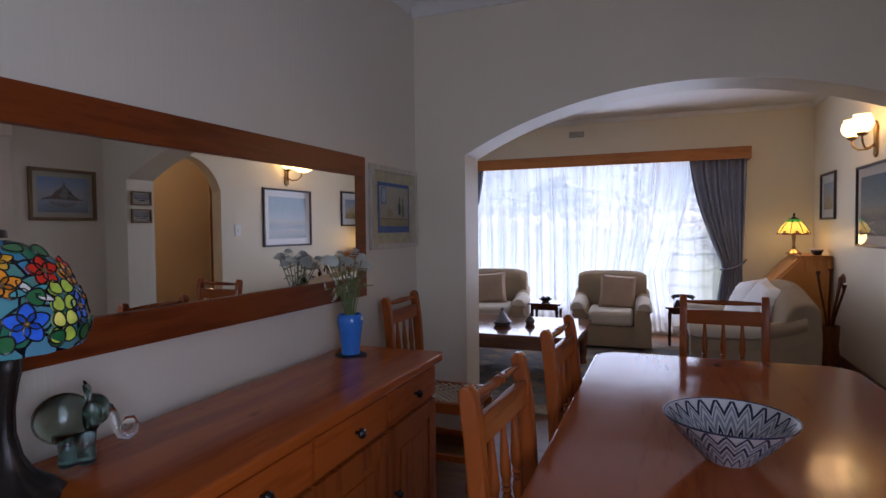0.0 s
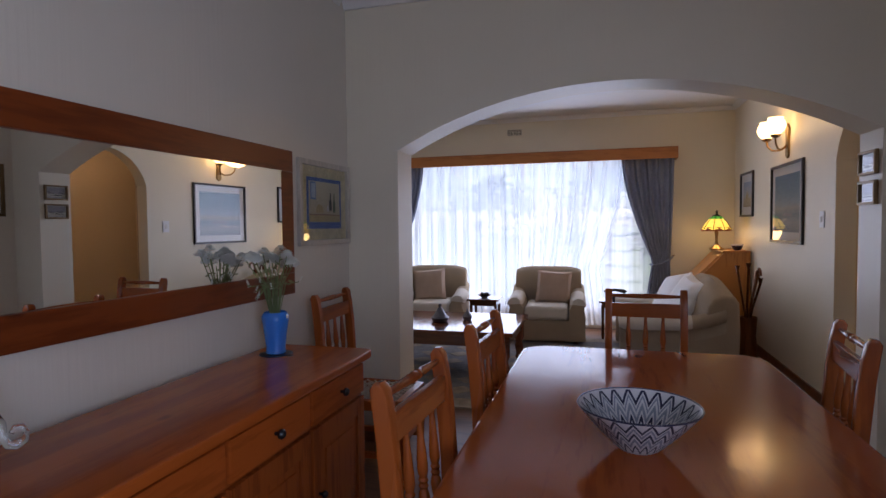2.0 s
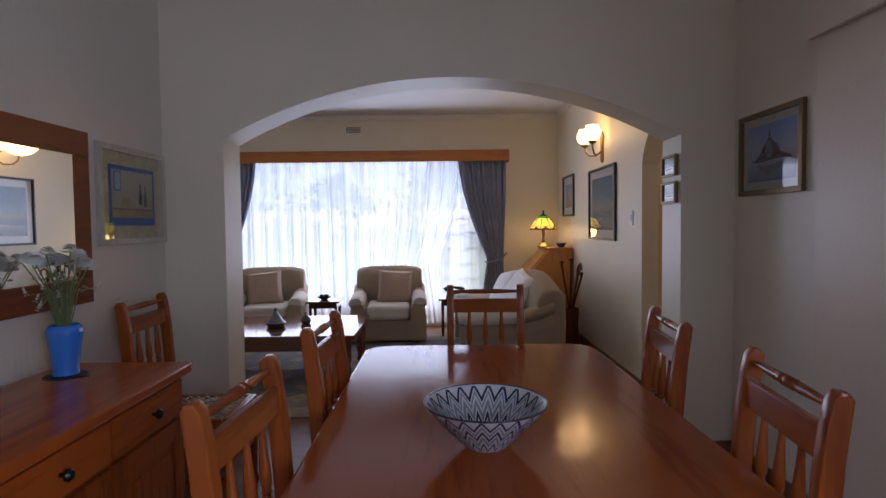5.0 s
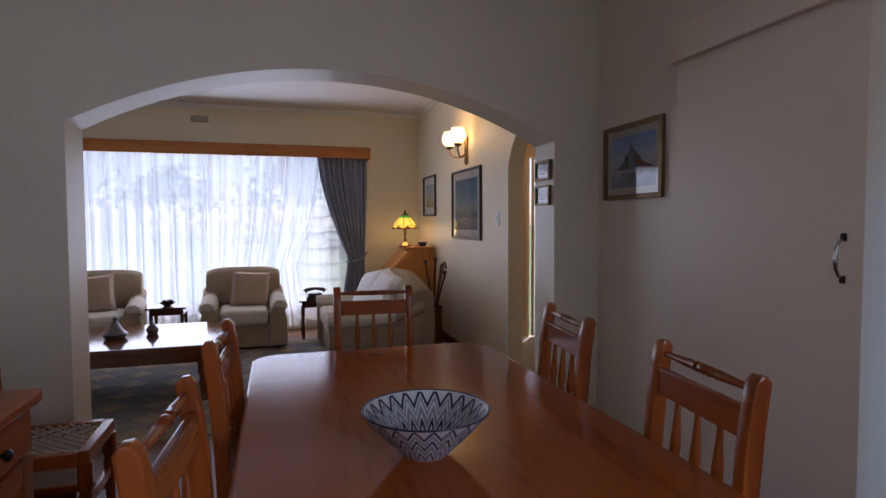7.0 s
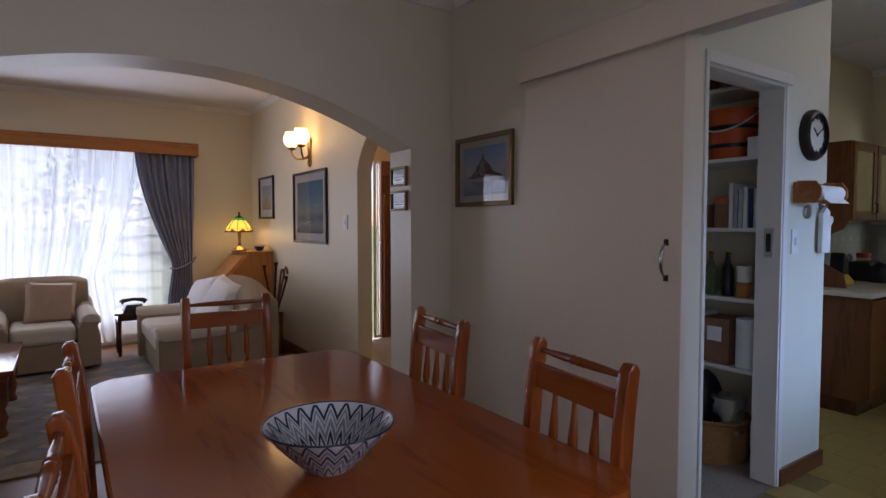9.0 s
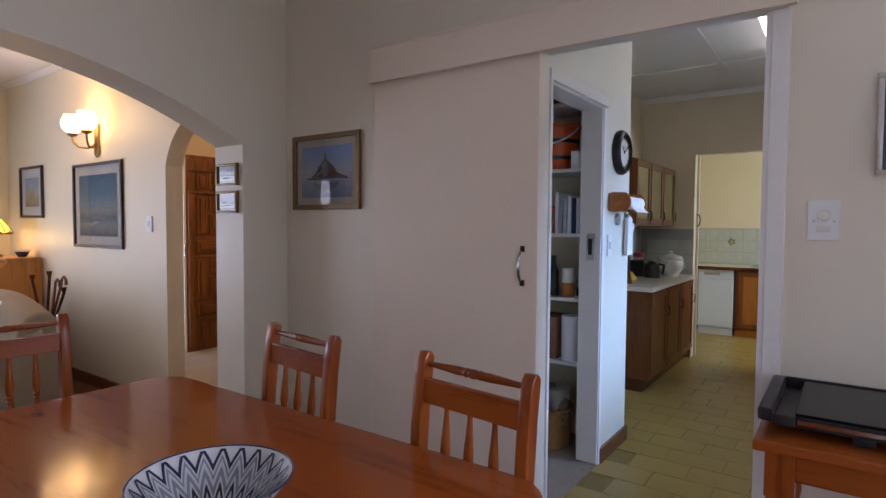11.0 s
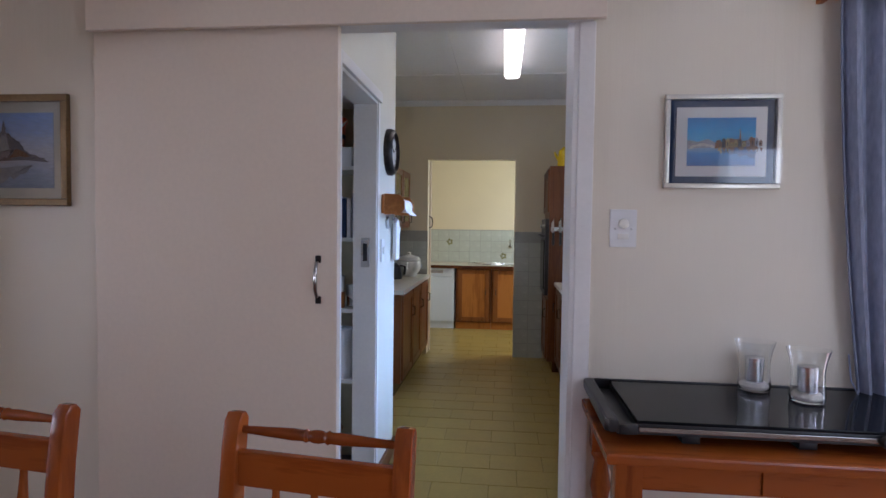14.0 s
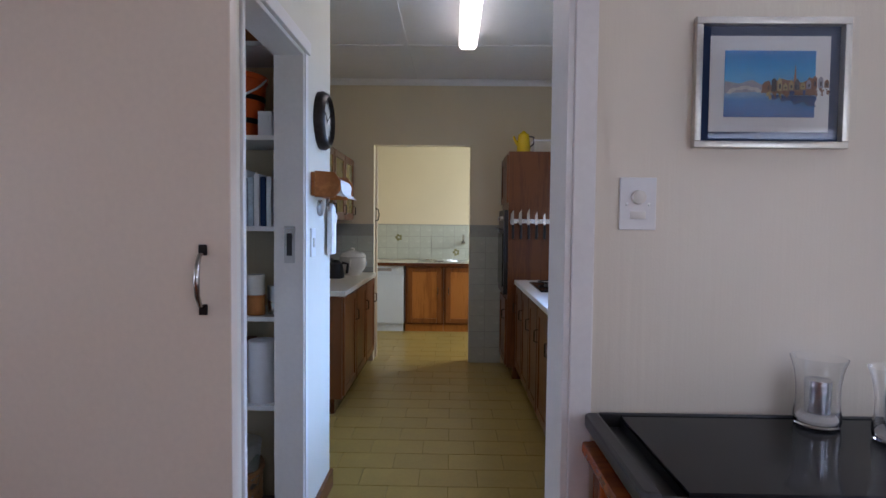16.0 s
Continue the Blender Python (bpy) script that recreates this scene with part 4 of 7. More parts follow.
def dining_chair(m, seed=0):
    """A riempie chair: origin on the floor under the seat, its back at -y."""
    ob = thing("dining_chair", "varnished pine dining chair with turned spindles and a woven rawhide seat", "chair", m, "dining chairs")
    w = 0.185
    for s in (-1, 1):
        side = [(-0.250, 0.0), (-0.208, 0.0), (-0.198, 0.25), (-0.196, 0.44), (-0.203, 0.62), (-0.214, 0.80), (-0.226, 0.90), (-0.236, 0.950), (-0.250, 0.966), (-0.266, 0.964), (-0.276, 0.950), (-0.272, 0.92), (-0.262, 0.84), (-0.248, 0.66), (-0.240, 0.46), (-0.242, 0.25)]
        part("back_post", prism(side, 0.036, "X", (s * w - 0.018, 0, 0), None, 0.006), "pine_z", ob)
    part("top_rail", lathe([(0.0075, -w + 0.014), (0.009, -0.13), (0.0125, -0.055), (0.0115, -0.03), (0.014, -0.024), (0.0105, -0.017), (0.0135, -0.006), (0.0135, 0.006), (0.0105, 0.017), (0.014, 0.024), (0.0115, 0.03), (0.0125, 0.055), (0.009, 0.13), (0.0075, w - 0.014)], 12, (0, -0.254, 0.930), "X"), "pine_x", ob)
    part("crest_board", prism([(-w + 0.017, 0.820), (w - 0.017, 0.820), (w - 0.017, 0.893), (-w + 0.017, 0.893)], 0.020, "Y", (0, -0.250, 0), None, 0.004), "pine_x", ob)
    part("lower_rail", boxes((-w + 0.017, w - 0.017, -0.238, -0.214, 0.545, 0.585, 0.004)), "pine_x", ob)
    for x in (-0.085, 0.0, 0.085):
        sp = lathe(turned(0.0125, 0.58, 0.825), 10)
        bmesh.ops.transform(sp, matrix=Matrix.Translation((x, 0, 0)) @ Matrix(((1, 0, 0, 0), (0, 1, -0.060, -0.191), (0, 0, 1, 0), (0, 0, 0, 1))), verts=sp.verts)
        part("spindle", sp, "pine_z", ob)
    part("seat_rail", boxes((-w + 0.004, w - 0.004, 0.165, 0.205, 0.395, 0.450, 0.006)), "pine_x", ob)
    part("seat_rail", boxes((-w + 0.018, w - 0.018, -0.238, -0.205, 0.395, 0.446, 0.006)), "pine_x", ob)
    for s in (-1, 1):
        part("seat_rail", boxes((s * (w - 0.004) - 0.018, s * (w - 0.004) + 0.018, -0.200, 0.166, 0.395, 0.448, 0.006)), "pine", ob)
        part("leg", lathe([(0.019, 0), (0.022, 0.03), (0.016, 0.06), (0.020, 0.20), (0.024, 0.27), (0.018, 0.29), (0.026, 0.31), (0.026, 0.395)], 14, (s * (w - 0.014), 0.185, 0)), "pine_z", ob)
        part("stretcher", boxes((s * (w - 0.012) - 0.009, s * (w - 0.012) + 0.009, -0.205, 0.175, 0.150, 0.182, 0.003)), "pine", ob)
    part("stretcher", boxes((-w + 0.02, w - 0.02, 0.176, 0.194, 0.215, 0.250, 0.003)), "pine_x", ob)
    weave = bmesh.new()
    for k in range(-8, 9):
        for d in (1, -1):
            c = k * 0.042
            pts = []
            for q in (-1, 1):
                u = max(-0.165, min(0.165, q * 0.30))
                pts.append((u, c + d * u))
            a, b = [Vector((x, y, 0.440 + 0.003 * (d + (k % 2)))) for x, y in pts]
            if max(a.y, b.y) > 0.17 or min(a.y, b.y) < -0.17:
                lo, hi = -0.165, 0.165
                e = [(-0.17 - c) / d, (0.17 - c) / d]
                lo, hi = max(lo, min(e)), min(hi, max(e))
                if hi - lo < 0.03:
                    continue
                a, b = Vector((lo, c + d * lo, a.z)), Vector((hi, c + d * hi, a.z))
            tube([a, (a + b) / 2 - Vector((0, 0, 0.006)), b], 0.0045, 5, weave)
    tagged(part("woven_seat", weave, "rawhide", ob, "criss-cross rawhide thong seat"), "criss-cross rawhide thong seat", kind="stuff")
    return ob


# seats face the table; a chair's back is 0.23 m behind its origin
first = dining_chair(pose(-0.132, 1.355, 0, 0, 0, -94.2))
for x, y, a in ((-0.103, 2.105, -93.1), (0.567, 1.421, 82.9), (0.605, 2.167, 83.0), (0.285, 2.900, 178), (-1.072, 2.785, -89)):
    copy_thing(first, pose(x, y, 0, 0, 0, a))

# table
TZ = 0.717
ob = thing("dining_table", "long varnished pine dining table with rounded corners", "table", pose(0.235, 1.962, 0))
outline = []
for cx, cy, a0 in ((0.405, 0.735, 0), (-0.405, 0.735, 90), (-0.405, -0.735, 180), (0.405, -0.735, 270)):
    for k in range(7):
        a = radians(a0 + 15 * k)
        outline.append((cx + 0.12 * math.cos(a), cy + 0.12 * math.sin(a)))
part("tabletop", prism(outline, 0.04, "Z", (0, 0, TZ - 0.04), None, 0.008), "table_pine", ob, "glossy knotty pine top")
part("apron", boxes((-0.43, 0.43, 0.70, 0.725, 0.58, TZ - 0.04), (-0.43, 0.43, -0.725, -0.70, 0.58, TZ - 0.04), (-0.43, -0.405, -0.70, 0.70, 0.58, TZ - 0.04), (0.405, 0.43, -0.70, 0.70, 0.58, TZ - 0.04)), "pine", ob)
for sx in (-1, 1):
    for sy in (-1, 1):
        part("leg", lathe([(0.03, 0), (0.04, 0.04), (0.028, 0.09), (0.045, 0.30), (0.05, 0.42), (0.03, 0.45), (0.048, 0.48), (0.048, 0.58), (0.045, TZ - 0.041)], 16, (sx * 0.395, sy * 0.69, 0)), "pine_z", ob)

# zigzag bowl
ob = thing("zigzag_bowl", "wide conical bowl with navy and white zigzag bands on the table", "bowl", pose(0.165, 1.592, TZ))
BOWL = [(0.048, 0.0), (0.056, 0.005), (0.071, 0.020), (0.096, 0.045), (0.123, 0.074), (0.147, 0.102), (0.156, 0.114)]


def bowl_r(h):
    for (r0, h0), (r1, h1) in zip(BOWL, BOWL[1:]):
        if h0 <= h <= h1:
            return r0 + (r1 - r0) * (h - h0) / (h1 - h0)
    return BOWL[-1][0]


part("body", lathe(BOWL + [(0.153, 0.115), (0.1415, 0.1015), (0.1175, 0.0735), (0.0905, 0.0455), (0.0665, 0.0225), (0.0, 0.012)], 64), "ceramic_white", ob)


def zig(h0, amp, width, teeth, inside):
    bm = bmesh.new()
    n = teeth * 2
    sub = 4
    prev = None
    first_pair = None
    for i in range(n * sub + 1):
        f = i / sub
        saw = abs((f % 2) - 1)
        h = h0 + amp * saw
        a = TAU * f / n
        pair = []
        for q in (0, width):
            hh = min(0.1125, max(0.0225 if inside else 0.003, h + q))
            r = bowl_r(hh) + (-0.0068 if inside else 0.0012)
            pair.append(bm.verts.new((r * math.cos(a), r * math.sin(a), hh)))
        if prev:
            bm.faces.new((prev[0], pair[0], pair[1], prev[1]))
        prev = pair
    return bm


for h0, wide, c in ((0.004, 0.009, "ceramic_navy"), (0.026, 0.012, "ceramic_grey"), (0.046, 0.010, "ceramic_navy"), (0.064, 0.008, "ceramic_grey"), (0.079, 0.009, "ceramic_navy")):
    part("zigzag_band", zig(h0, 0.028, wide, 22, False), c, ob)
for h0, wide, c in ((0.010, 0.014, "ceramic_navy"), (0.034, 0.015, "ceramic_grey"), (0.060, 0.008, "ceramic_grey"), (0.075, 0.012, "ceramic_navy")):
    part("zigzag_band", zig(h0, 0.034, wide, 22, True), c, ob)
part("rim", tube([(0.1565 * math.cos(TAU * k / 48), 0.1565 * math.sin(TAU * k / 48), 0.115) for k in range(48)], 0.0025, 6, None, True), "ceramic_navy", ob)

# sideboard
ob = thing("sideboard", "long dark-stained pine sideboard with drawers over panelled doors", "sideboard", pose(-0.945, 0, 0))
SB0, SB1, SBZ = 0.42, 2.30, 0.767
part("top", prism([(-0.455, SB0 - 0.03), (0.015, SB0 - 0.03), (0.032, SB0 - 0.02), (0.038, SB0), (0.038, SB1 + 0.02), (0.032, SB1 + 0.04), (0.015, SB1 + 0.05), (-0.455, SB1 + 0.05)], 0.038, "Z", (0, 0, SBZ - 0.038), None, 0.010), "sideboard_pine_lit", ob, "polished top with a moulded edge")
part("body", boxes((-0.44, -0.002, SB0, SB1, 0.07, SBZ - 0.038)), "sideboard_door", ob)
part("plinth", boxes((-0.42, -0.02, SB0 + 0.02, SB1 - 0.02, 0, 0.07)), "sideboard_pine_lit", ob)


def knob(at, parent, r=0.016):
    part("knob", lathe([(0.006, 0.0), (0.006, 0.012), (r, 0.018), (r * 1.05, 0.026), (r * 0.7, 0.033), (0.0, 0.035)], 14, at, "X"), "ebony", parent, "black turned knob")


for k in range(4):
    y0, y1 = SB0 + 0.012 + k * 0.4675, SB0 + 0.012 + k * 0.4675 + 0.450
    d = part("drawer", prism([(y0, 0.592), (y1, 0.592), (y1, 0.716), (y0, 0.716)], 0.020, "X", (-0.001, 0, 0), None, 0.006), "sideboard_pine_lit", ob)
    knob((0.019, (y0 + y1) / 2, 0.655), d)
    for a, b in ((y0, y1),):
        f = bmesh.new()
        for q in ((a, a + 0.07, 0.085, 0.575), (b - 0.07, b, 0.085, 0.575), (a + 0.07, b - 0.07, 0.085, 0.155), (a + 0.07, b - 0.07, 0.505, 0.575)):
            box(f, -0.001, 0.019, q[0], q[1], q[2], q[3], 0.003)
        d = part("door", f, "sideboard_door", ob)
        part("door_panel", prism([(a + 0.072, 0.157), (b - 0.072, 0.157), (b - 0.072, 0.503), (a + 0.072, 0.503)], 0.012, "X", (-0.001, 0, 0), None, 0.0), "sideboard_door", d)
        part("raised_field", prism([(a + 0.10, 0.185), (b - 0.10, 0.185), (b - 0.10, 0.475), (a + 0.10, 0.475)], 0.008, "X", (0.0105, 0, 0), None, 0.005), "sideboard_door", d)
        knob((0.018, (b - 0.035) if k % 2 == 0 else (a + 0.035), 0.33), d, 0.013)

# wall mirror
ob = thing("wall_mirror", "long wall mirror in a broad red-brown pine frame", "mirror", WEST @ pose(WX, 0, 0))
MY0, MY1, MZ0, MZ1, MF = 0.28, 2.535, 0.980, 1.685, 0.105
for q in ((MY0, MY1, MZ1 - MF, MZ1), (MY0, MY1, MZ0, MZ0 + MF)):
    part("frame_rail", prism([(q[0], q[2]), (q[1], q[2]), (q[1], q[3]), (q[0], q[3])], 0.030, "X", (0.001, 0, 0), None, 0.006), "mirror_pine", ob)
for q in ((MY0, MY0 + MF), (MY1 - MF, MY1)):
    part("frame_stile", prism([(q[0], MZ0 + MF), (q[1], MZ0 + MF), (q[1], MZ1 - MF), (q[0], MZ1 - MF)], 0.029, "X", (0.001, 0, 0), None, 0.005), "mirror_pine", ob)
part("mirror_glass", boxes((-0.002, 0.002, -1.03, 1.03, MZ0 + MF - 0.01, MZ1 - MF + 0.01)), "mirror_silver", ob, "silvered mirror glass", pose(0.0155, (MY0 + MY1) / 2, 0, 0, 0, -0.65))

# framed pictures: local x to the right, z up, front towards -y


def picture(w, h, border, frame_mat, layers, m, label, name="framed_picture", depth=0.022, group=""):
    """layers: (inset or polygon, material); a number is a mount window, a list a painted shape in 0..1 of the innermost opening."""
    ob = thing(name, label, "picture", m, group)
    for x0, x1, z0, z1 in ((-w / 2, w / 2, h / 2 - border, h / 2), (-w / 2, w / 2, -h / 2, -h / 2 + border), (-w / 2, -w / 2 + border, -h / 2 + border, h / 2 - border), (w / 2 - border, w / 2, -h / 2 + border, h / 2 - border)):
        part("frame_side", prism([(x0, z0), (x1, z0), (x1, z1), (x0, z1)], -depth, "Y", (0, -0.001, 0), None, 0.004), frame_mat, ob)
    inset, y = border - 0.003, -0.004
    for what, mt in layers:
        if isinstance(what, (int, float)):
            inset += what
            part("mount" if "mount" in mt else "artwork", boxes((-w / 2 + inset, w / 2 - inset, y - 0.0012, y, -h / 2 + inset, h / 2 - inset)), mt, ob)
        else:
            aw, ah = w - 2 * inset, h - 2 * inset
            part("painted_shape", prism([(-aw / 2 + u * aw, -ah / 2 + v * ah) for u, v in what], -0.0008, "Y", (0, y, 0)), mt, ob)
        y -= 0.0014
    g = part("glazing", sheet(-w / 2 + border - 0.002, w / 2 - border + 0.002, -h / 2 + border - 0.002, h / 2 - border + 0.002, y - 0.002), "picture_glass", ob, "clear picture glass")
    g.visible_shadow = False
    return ob


def jag(poly, amp, seed, n=4):
    """An outline with uneven, brush-like edges."""
    r = random.Random(seed)
    out = []
    for (a, b), (c, d) in zip(poly, poly[1:] + poly[:1]):
        out.append((a, b))
        for k in range(1, n):
            f = k / n
            out.append((min(1, max(0, a + (c - a) * f + r.uniform(-amp, amp) * 0.4)), min(1, max(0, b + (d - b) * f + r.uniform(-amp, amp)))))
    return out


def houses(u0, u1, v0, n, seed):
    """A row of small gabled fronts as painted shapes."""
    r = random.Random(seed)
    rows, w = [], (u1 - u0) / n
    for k in range(n):
        a, h = u0 + k * w, r.uniform(0.07, 0.17)
        rows.append(([(a, v0), (a + w * 0.95, v0), (a + w * 0.95, v0 + h), (a + w * 0.5, v0 + h + 0.04), (a, v0 + h)], r.choice(("art_brick", "art_ochre", "art_brick", "art_grey", "art_dark"))))
        rows.append(([(a + w * 0.3, v0 + 0.03), (a + w * 0.6, v0 + 0.03), (a + w * 0.6, v0 + h * 0.7), (a + w * 0.3, v0 + h * 0.7)], "art_dark"))
        rows.append((jag([(a, v0 - 0.02), (a + w, v0 - 0.02), (a + w * 0.8, v0 - 0.12)], 0.03, seed + k), r.choice(("art_brick", "art_deep", "art_ochre"))))
    return rows


ISLE = [(0.10, 0.36), (0.22, 0.42), (0.30, 0.52), (0.36, 0.62), (0.42, 0.70), (0.465, 0.76), (0.48, 0.90), (0.50, 0.76), (0.56, 0.68), (0.66, 0.58), (0.74, 0.46), (0.88, 0.40), (0.95, 0.36)]
picture(0.515, 0.405, 0.026, "bronze_frame", [(0.0, "mount_cream"), (0.042, "art_island_wash"), (jag(ISLE, 0.025, 1), "art_rock"), (jag([(0.30, 0.40), (0.40, 0.60), (0.47, 0.72), (0.52, 0.62), (0.60, 0.50), (0.50, 0.42)], 0.05, 2), "art_grey"), (jag([(0.55, 0.40), (0.62, 0.52), (0.76, 0.42)], 0.03, 6), "art_brick"), (jag([(0.34, 0.52), (0.42, 0.60), (0.40, 0.50)], 0.03, 61), "art_dark"), (jag([(0.20, 0.39), (0.46, 0.47), (0.40, 0.40)], 0.02, 62), "art_green"), (jag([(0.24, 0.30), (0.80, 0.30), (0.66, 0.18), (0.48, 0.06), (0.36, 0.16)], 0.05, 4), "art_grey")],
        pose(EX, 2.858, 1.617, 0, 0, -90), "watercolour of a rocky island in a bronze frame")
SPAN = [(0.02, 0.36), (0.10, 0.44), (0.22, 0.47), (0.36, 0.44), (0.44, 0.38), (0.40, 0.36), (0.33, 0.40), (0.22, 0.42), (0.12, 0.40), (0.06, 0.34)]
picture(0.356, 0.300, 0.016, "silver_frame", [(0.0, "mount_navy"), (0.026, "mount_white"), (0.034, "art_harbour_wash"), ([(0.0, 0.36), (0.42, 0.38), (0.42, 0.48), (0.30, 0.56), (0.16, 0.50), (0.0, 0.54)], "art_grey"), (jag(SPAN, 0.015, 71), "art_pale"),
        (jag([(0.40, 0.36), (1.0, 0.33), (1.0, 0.56), (0.92, 0.60), (0.80, 0.52), (0.66, 0.56), (0.54, 0.50), (0.44, 0.54)], 0.04, 72), "art_brick"), ([(0.745, 0.45), (0.765, 0.78), (0.785, 0.45)], "art_brick"), (jag([(0.46, 0.33), (1.0, 0.31), (0.98, 0.16), (0.80, 0.20), (0.62, 0.22)], 0.05, 73), "art_deep")] + houses(0.44, 1.0, 0.37, 11, 5),
        pose(EX, 0.333, 1.641, 0, 0, -90), "print of a blue harbour in a silver frame")
picture(0.56, 0.455, 0.030, "driftwood_frame", [(0.0, "art_sand"), (0.062, "art_cobalt"), (0.020, "art_table_wash"), ([(0.0, 0.0), (1, 0.0), (1, 0.07), (0, 0.07)], "art_cobalt"), ([(0.0, 0.07), (1, 0.07), (1, 0.24), (0.0, 0.24)], "art_ochre"), ([(0.0, 0.23), (1, 0.23), (1, 0.25), (0.0, 0.25)], "art_brick"), ([(0.02, 0.58), (0.19, 0.58), (0.19, 0.98), (0.02, 0.98)], "art_sea"), ([(0.05, 0.62), (0.16, 0.62), (0.16, 0.94), (0.05, 0.94)], "art_mist"),
        ([(0.60, 0.34), (0.68, 0.34), (0.68, 0.55), (0.655, 0.62), (0.655, 0.76), (0.625, 0.76), (0.625, 0.62), (0.60, 0.55)], "art_dark"), ([(0.72, 0.30), (0.80, 0.30), (0.80, 0.52), (0.775, 0.60), (0.775, 0.74), (0.745, 0.74), (0.745, 0.60), (0.72, 0.52)], "art_green"),
        ([(0.15, 0.28), (0.40, 0.28), (0.36, 0.44), (0.26, 0.48), (0.18, 0.42)], "art_ochre"), ([(0.5, 0.32), (0.56, 0.32), (0.56, 0.44), (0.5, 0.44)], "art_pale")],
        WEST @ pose(WX, 2.890, 1.438, 0, 0, 90), "still life with wine bottles in a weathered wooden frame")
for z, seed in ((1.600, 0), (1.452, 1)):
    picture(0.185, 0.118, 0.013, "bronze_frame", [(0.0, "art_pale"), (0.008, "art_grey"), ([(0, 0.1), (1, 0.1), (1, 0.45), (0, 0.35 + 0.1 * seed)], "art_pale"), (jag([(0.1, 0.4), (0.3, 0.55), (0.6, 0.45), (0.9, 0.6), (0.9, 0.38)], 0.08, 8 + seed), "art_rock"), (jag([(0.0, 0.2), (0.9, 0.26), (0.5, 0.34)], 0.05, 18 + seed), "art_dark")],
            pose(ARX1, 3.315, z, 0, 0, -90), "small grey seascape in a narrow bronze frame", group="small seascapes")
picture(0.84, 0.675, 0.022, "black_frame", [(0.0, "mount_white"), (0.075, "art_coast_wash"), (jag([(0.30, 0.30), (0.52, 0.33), (0.74, 0.30), (0.52, 0.27)], 0.02, 32), "art_grey"), (jag([(0.08, 0.20), (0.55, 0.23), (0.40, 0.17)], 0.02, 33), "art_pale")],
        pose(LX, 5.405, 1.470, 0, 0, -90), "pale seascape in a thin black frame with a white mount")
picture(0.53, 0.475, 0.022, "black_frame", [(0.0, "mount_white"), (0.085, "art_dune_wash"), (jag([(0.25, 0.25), (0.45, 0.62), (0.55, 0.62), (0.75, 0.3)], 0.05, 35), "art_ochre"), ([(0.46, 0.5), (0.5, 0.85), (0.54, 0.5)], "art_pale")],
        pose(LX, 6.735, 1.610, 0, 0, -90), "small landscape in a dark frame with a white mount")

# dimmer switch and light switch
ob = thing("dimmer_switch", "white dimmer switch plate with a round knob", "switch", pose(EX, 0.632, 1.359, 0, 0, -90))
part("plate", boxes((-0.043, 0.043, -0.008, -0.0005, -0.062, 0.062, 0.002)), "plastic_white", ob)
part("dial", lathe([(0.017, -0.0075), (0.016, -0.020), (0.013, -0.022), (0.0, -0.022)], 20, (0.0, 0, 0.015), "Y"), "enamel_cream", ob)
part("rocker", boxes((-0.018, 0.018, -0.011, -0.0075, -0.036, -0.018, 0.001)), "enamel_cream", ob)
for s in (-1, 1):
    part("screw", lathe([(0.004, -0.0078), (0.003, -0.0098), (0.0, -0.0099)], 8, (s * 0.026, 0, -0.002), "Y"), "steel", ob)
ob = thing("light_switch", "small white light switch plate", "switch", pose(LX, 4.61, 1.328, 0, 0, -90))
part("plate", boxes((-0.04, 0.04, -0.008, -0.0005, -0.058, 0.058, 0.002)), "plastic_white", ob)
part("rocker", boxes((-0.012, 0.012, -0.012, -0.0075, -0.02, 0.02, 0.001)), "enamel_cream", ob)

# vase with white flowers
ob = thing("flower_vase", "blue glass vase of white chrysanthemums on a dark mat", "vase", pose(-1.272, 2.150, SBZ))
part("mat", lathe([(0.07, 0.0), (0.07, 0.003), (0.0, 0.0035)], 24), "plastic_black", ob)
part("vase", lathe([(0.036, 0.004), (0.042, 0.008), (0.040, 0.03), (0.047, 0.09), (0.056, 0.145), (0.058, 0.165), (0.050, 0.178), (0.046, 0.182), (0.042, 0.178), (0.050, 0.16), (0.0, 0.15)], 28), "vase_blue", ob)
part("sticker", boxes((0.0, 0.002, -0.008, 0.008, -0.006, 0.006)), "paper_white", ob, "", pose(0.0565, 0.0, 0.163, 0, 0, 0))
rng = random.Random(5)
heads, leaves = [], bmesh.new()
for k in range(26):
    a, q = rng.uniform(0, TAU), rng.uniform(0.2, 1.0)
    tip = Vector((0.115 * q * math.cos(a), 0.125 * q * math.sin(a), 0.455 - 0.06 * q + rng.uniform(-0.04, 0.02)))
    if k > 13:
        tip.z -= rng.uniform(0.05, 0.16)
    mid = Vector((tip.x * 0.45, tip.y * 0.45, 0.30))
    part("stem", tube([(tip.x * 0.15, tip.y * 0.15, 0.16), mid, tip], 0.0022, 5), "stem_green", ob)
    for j in range(4):
        p = mid.lerp(tip, rng.uniform(-0.3, 0.85))
        d = Vector((rng.uniform(-1, 1), rng.uniform(-1, 1), rng.uniform(-0.3, 0.6))).normalized()
        s, z = d.orthogonal().normalized() * 0.006, rng.uniform(0.015, 0.03)
        leaves.faces.new([leaves.verts.new(v) for v in (p, p + d * z * 0.5 + s, p + d * z, p + d * z * 0.5 - s)])
    heads.append((tip, k <= 13))
part("leaves", leaves, "dry_leaf", ob)
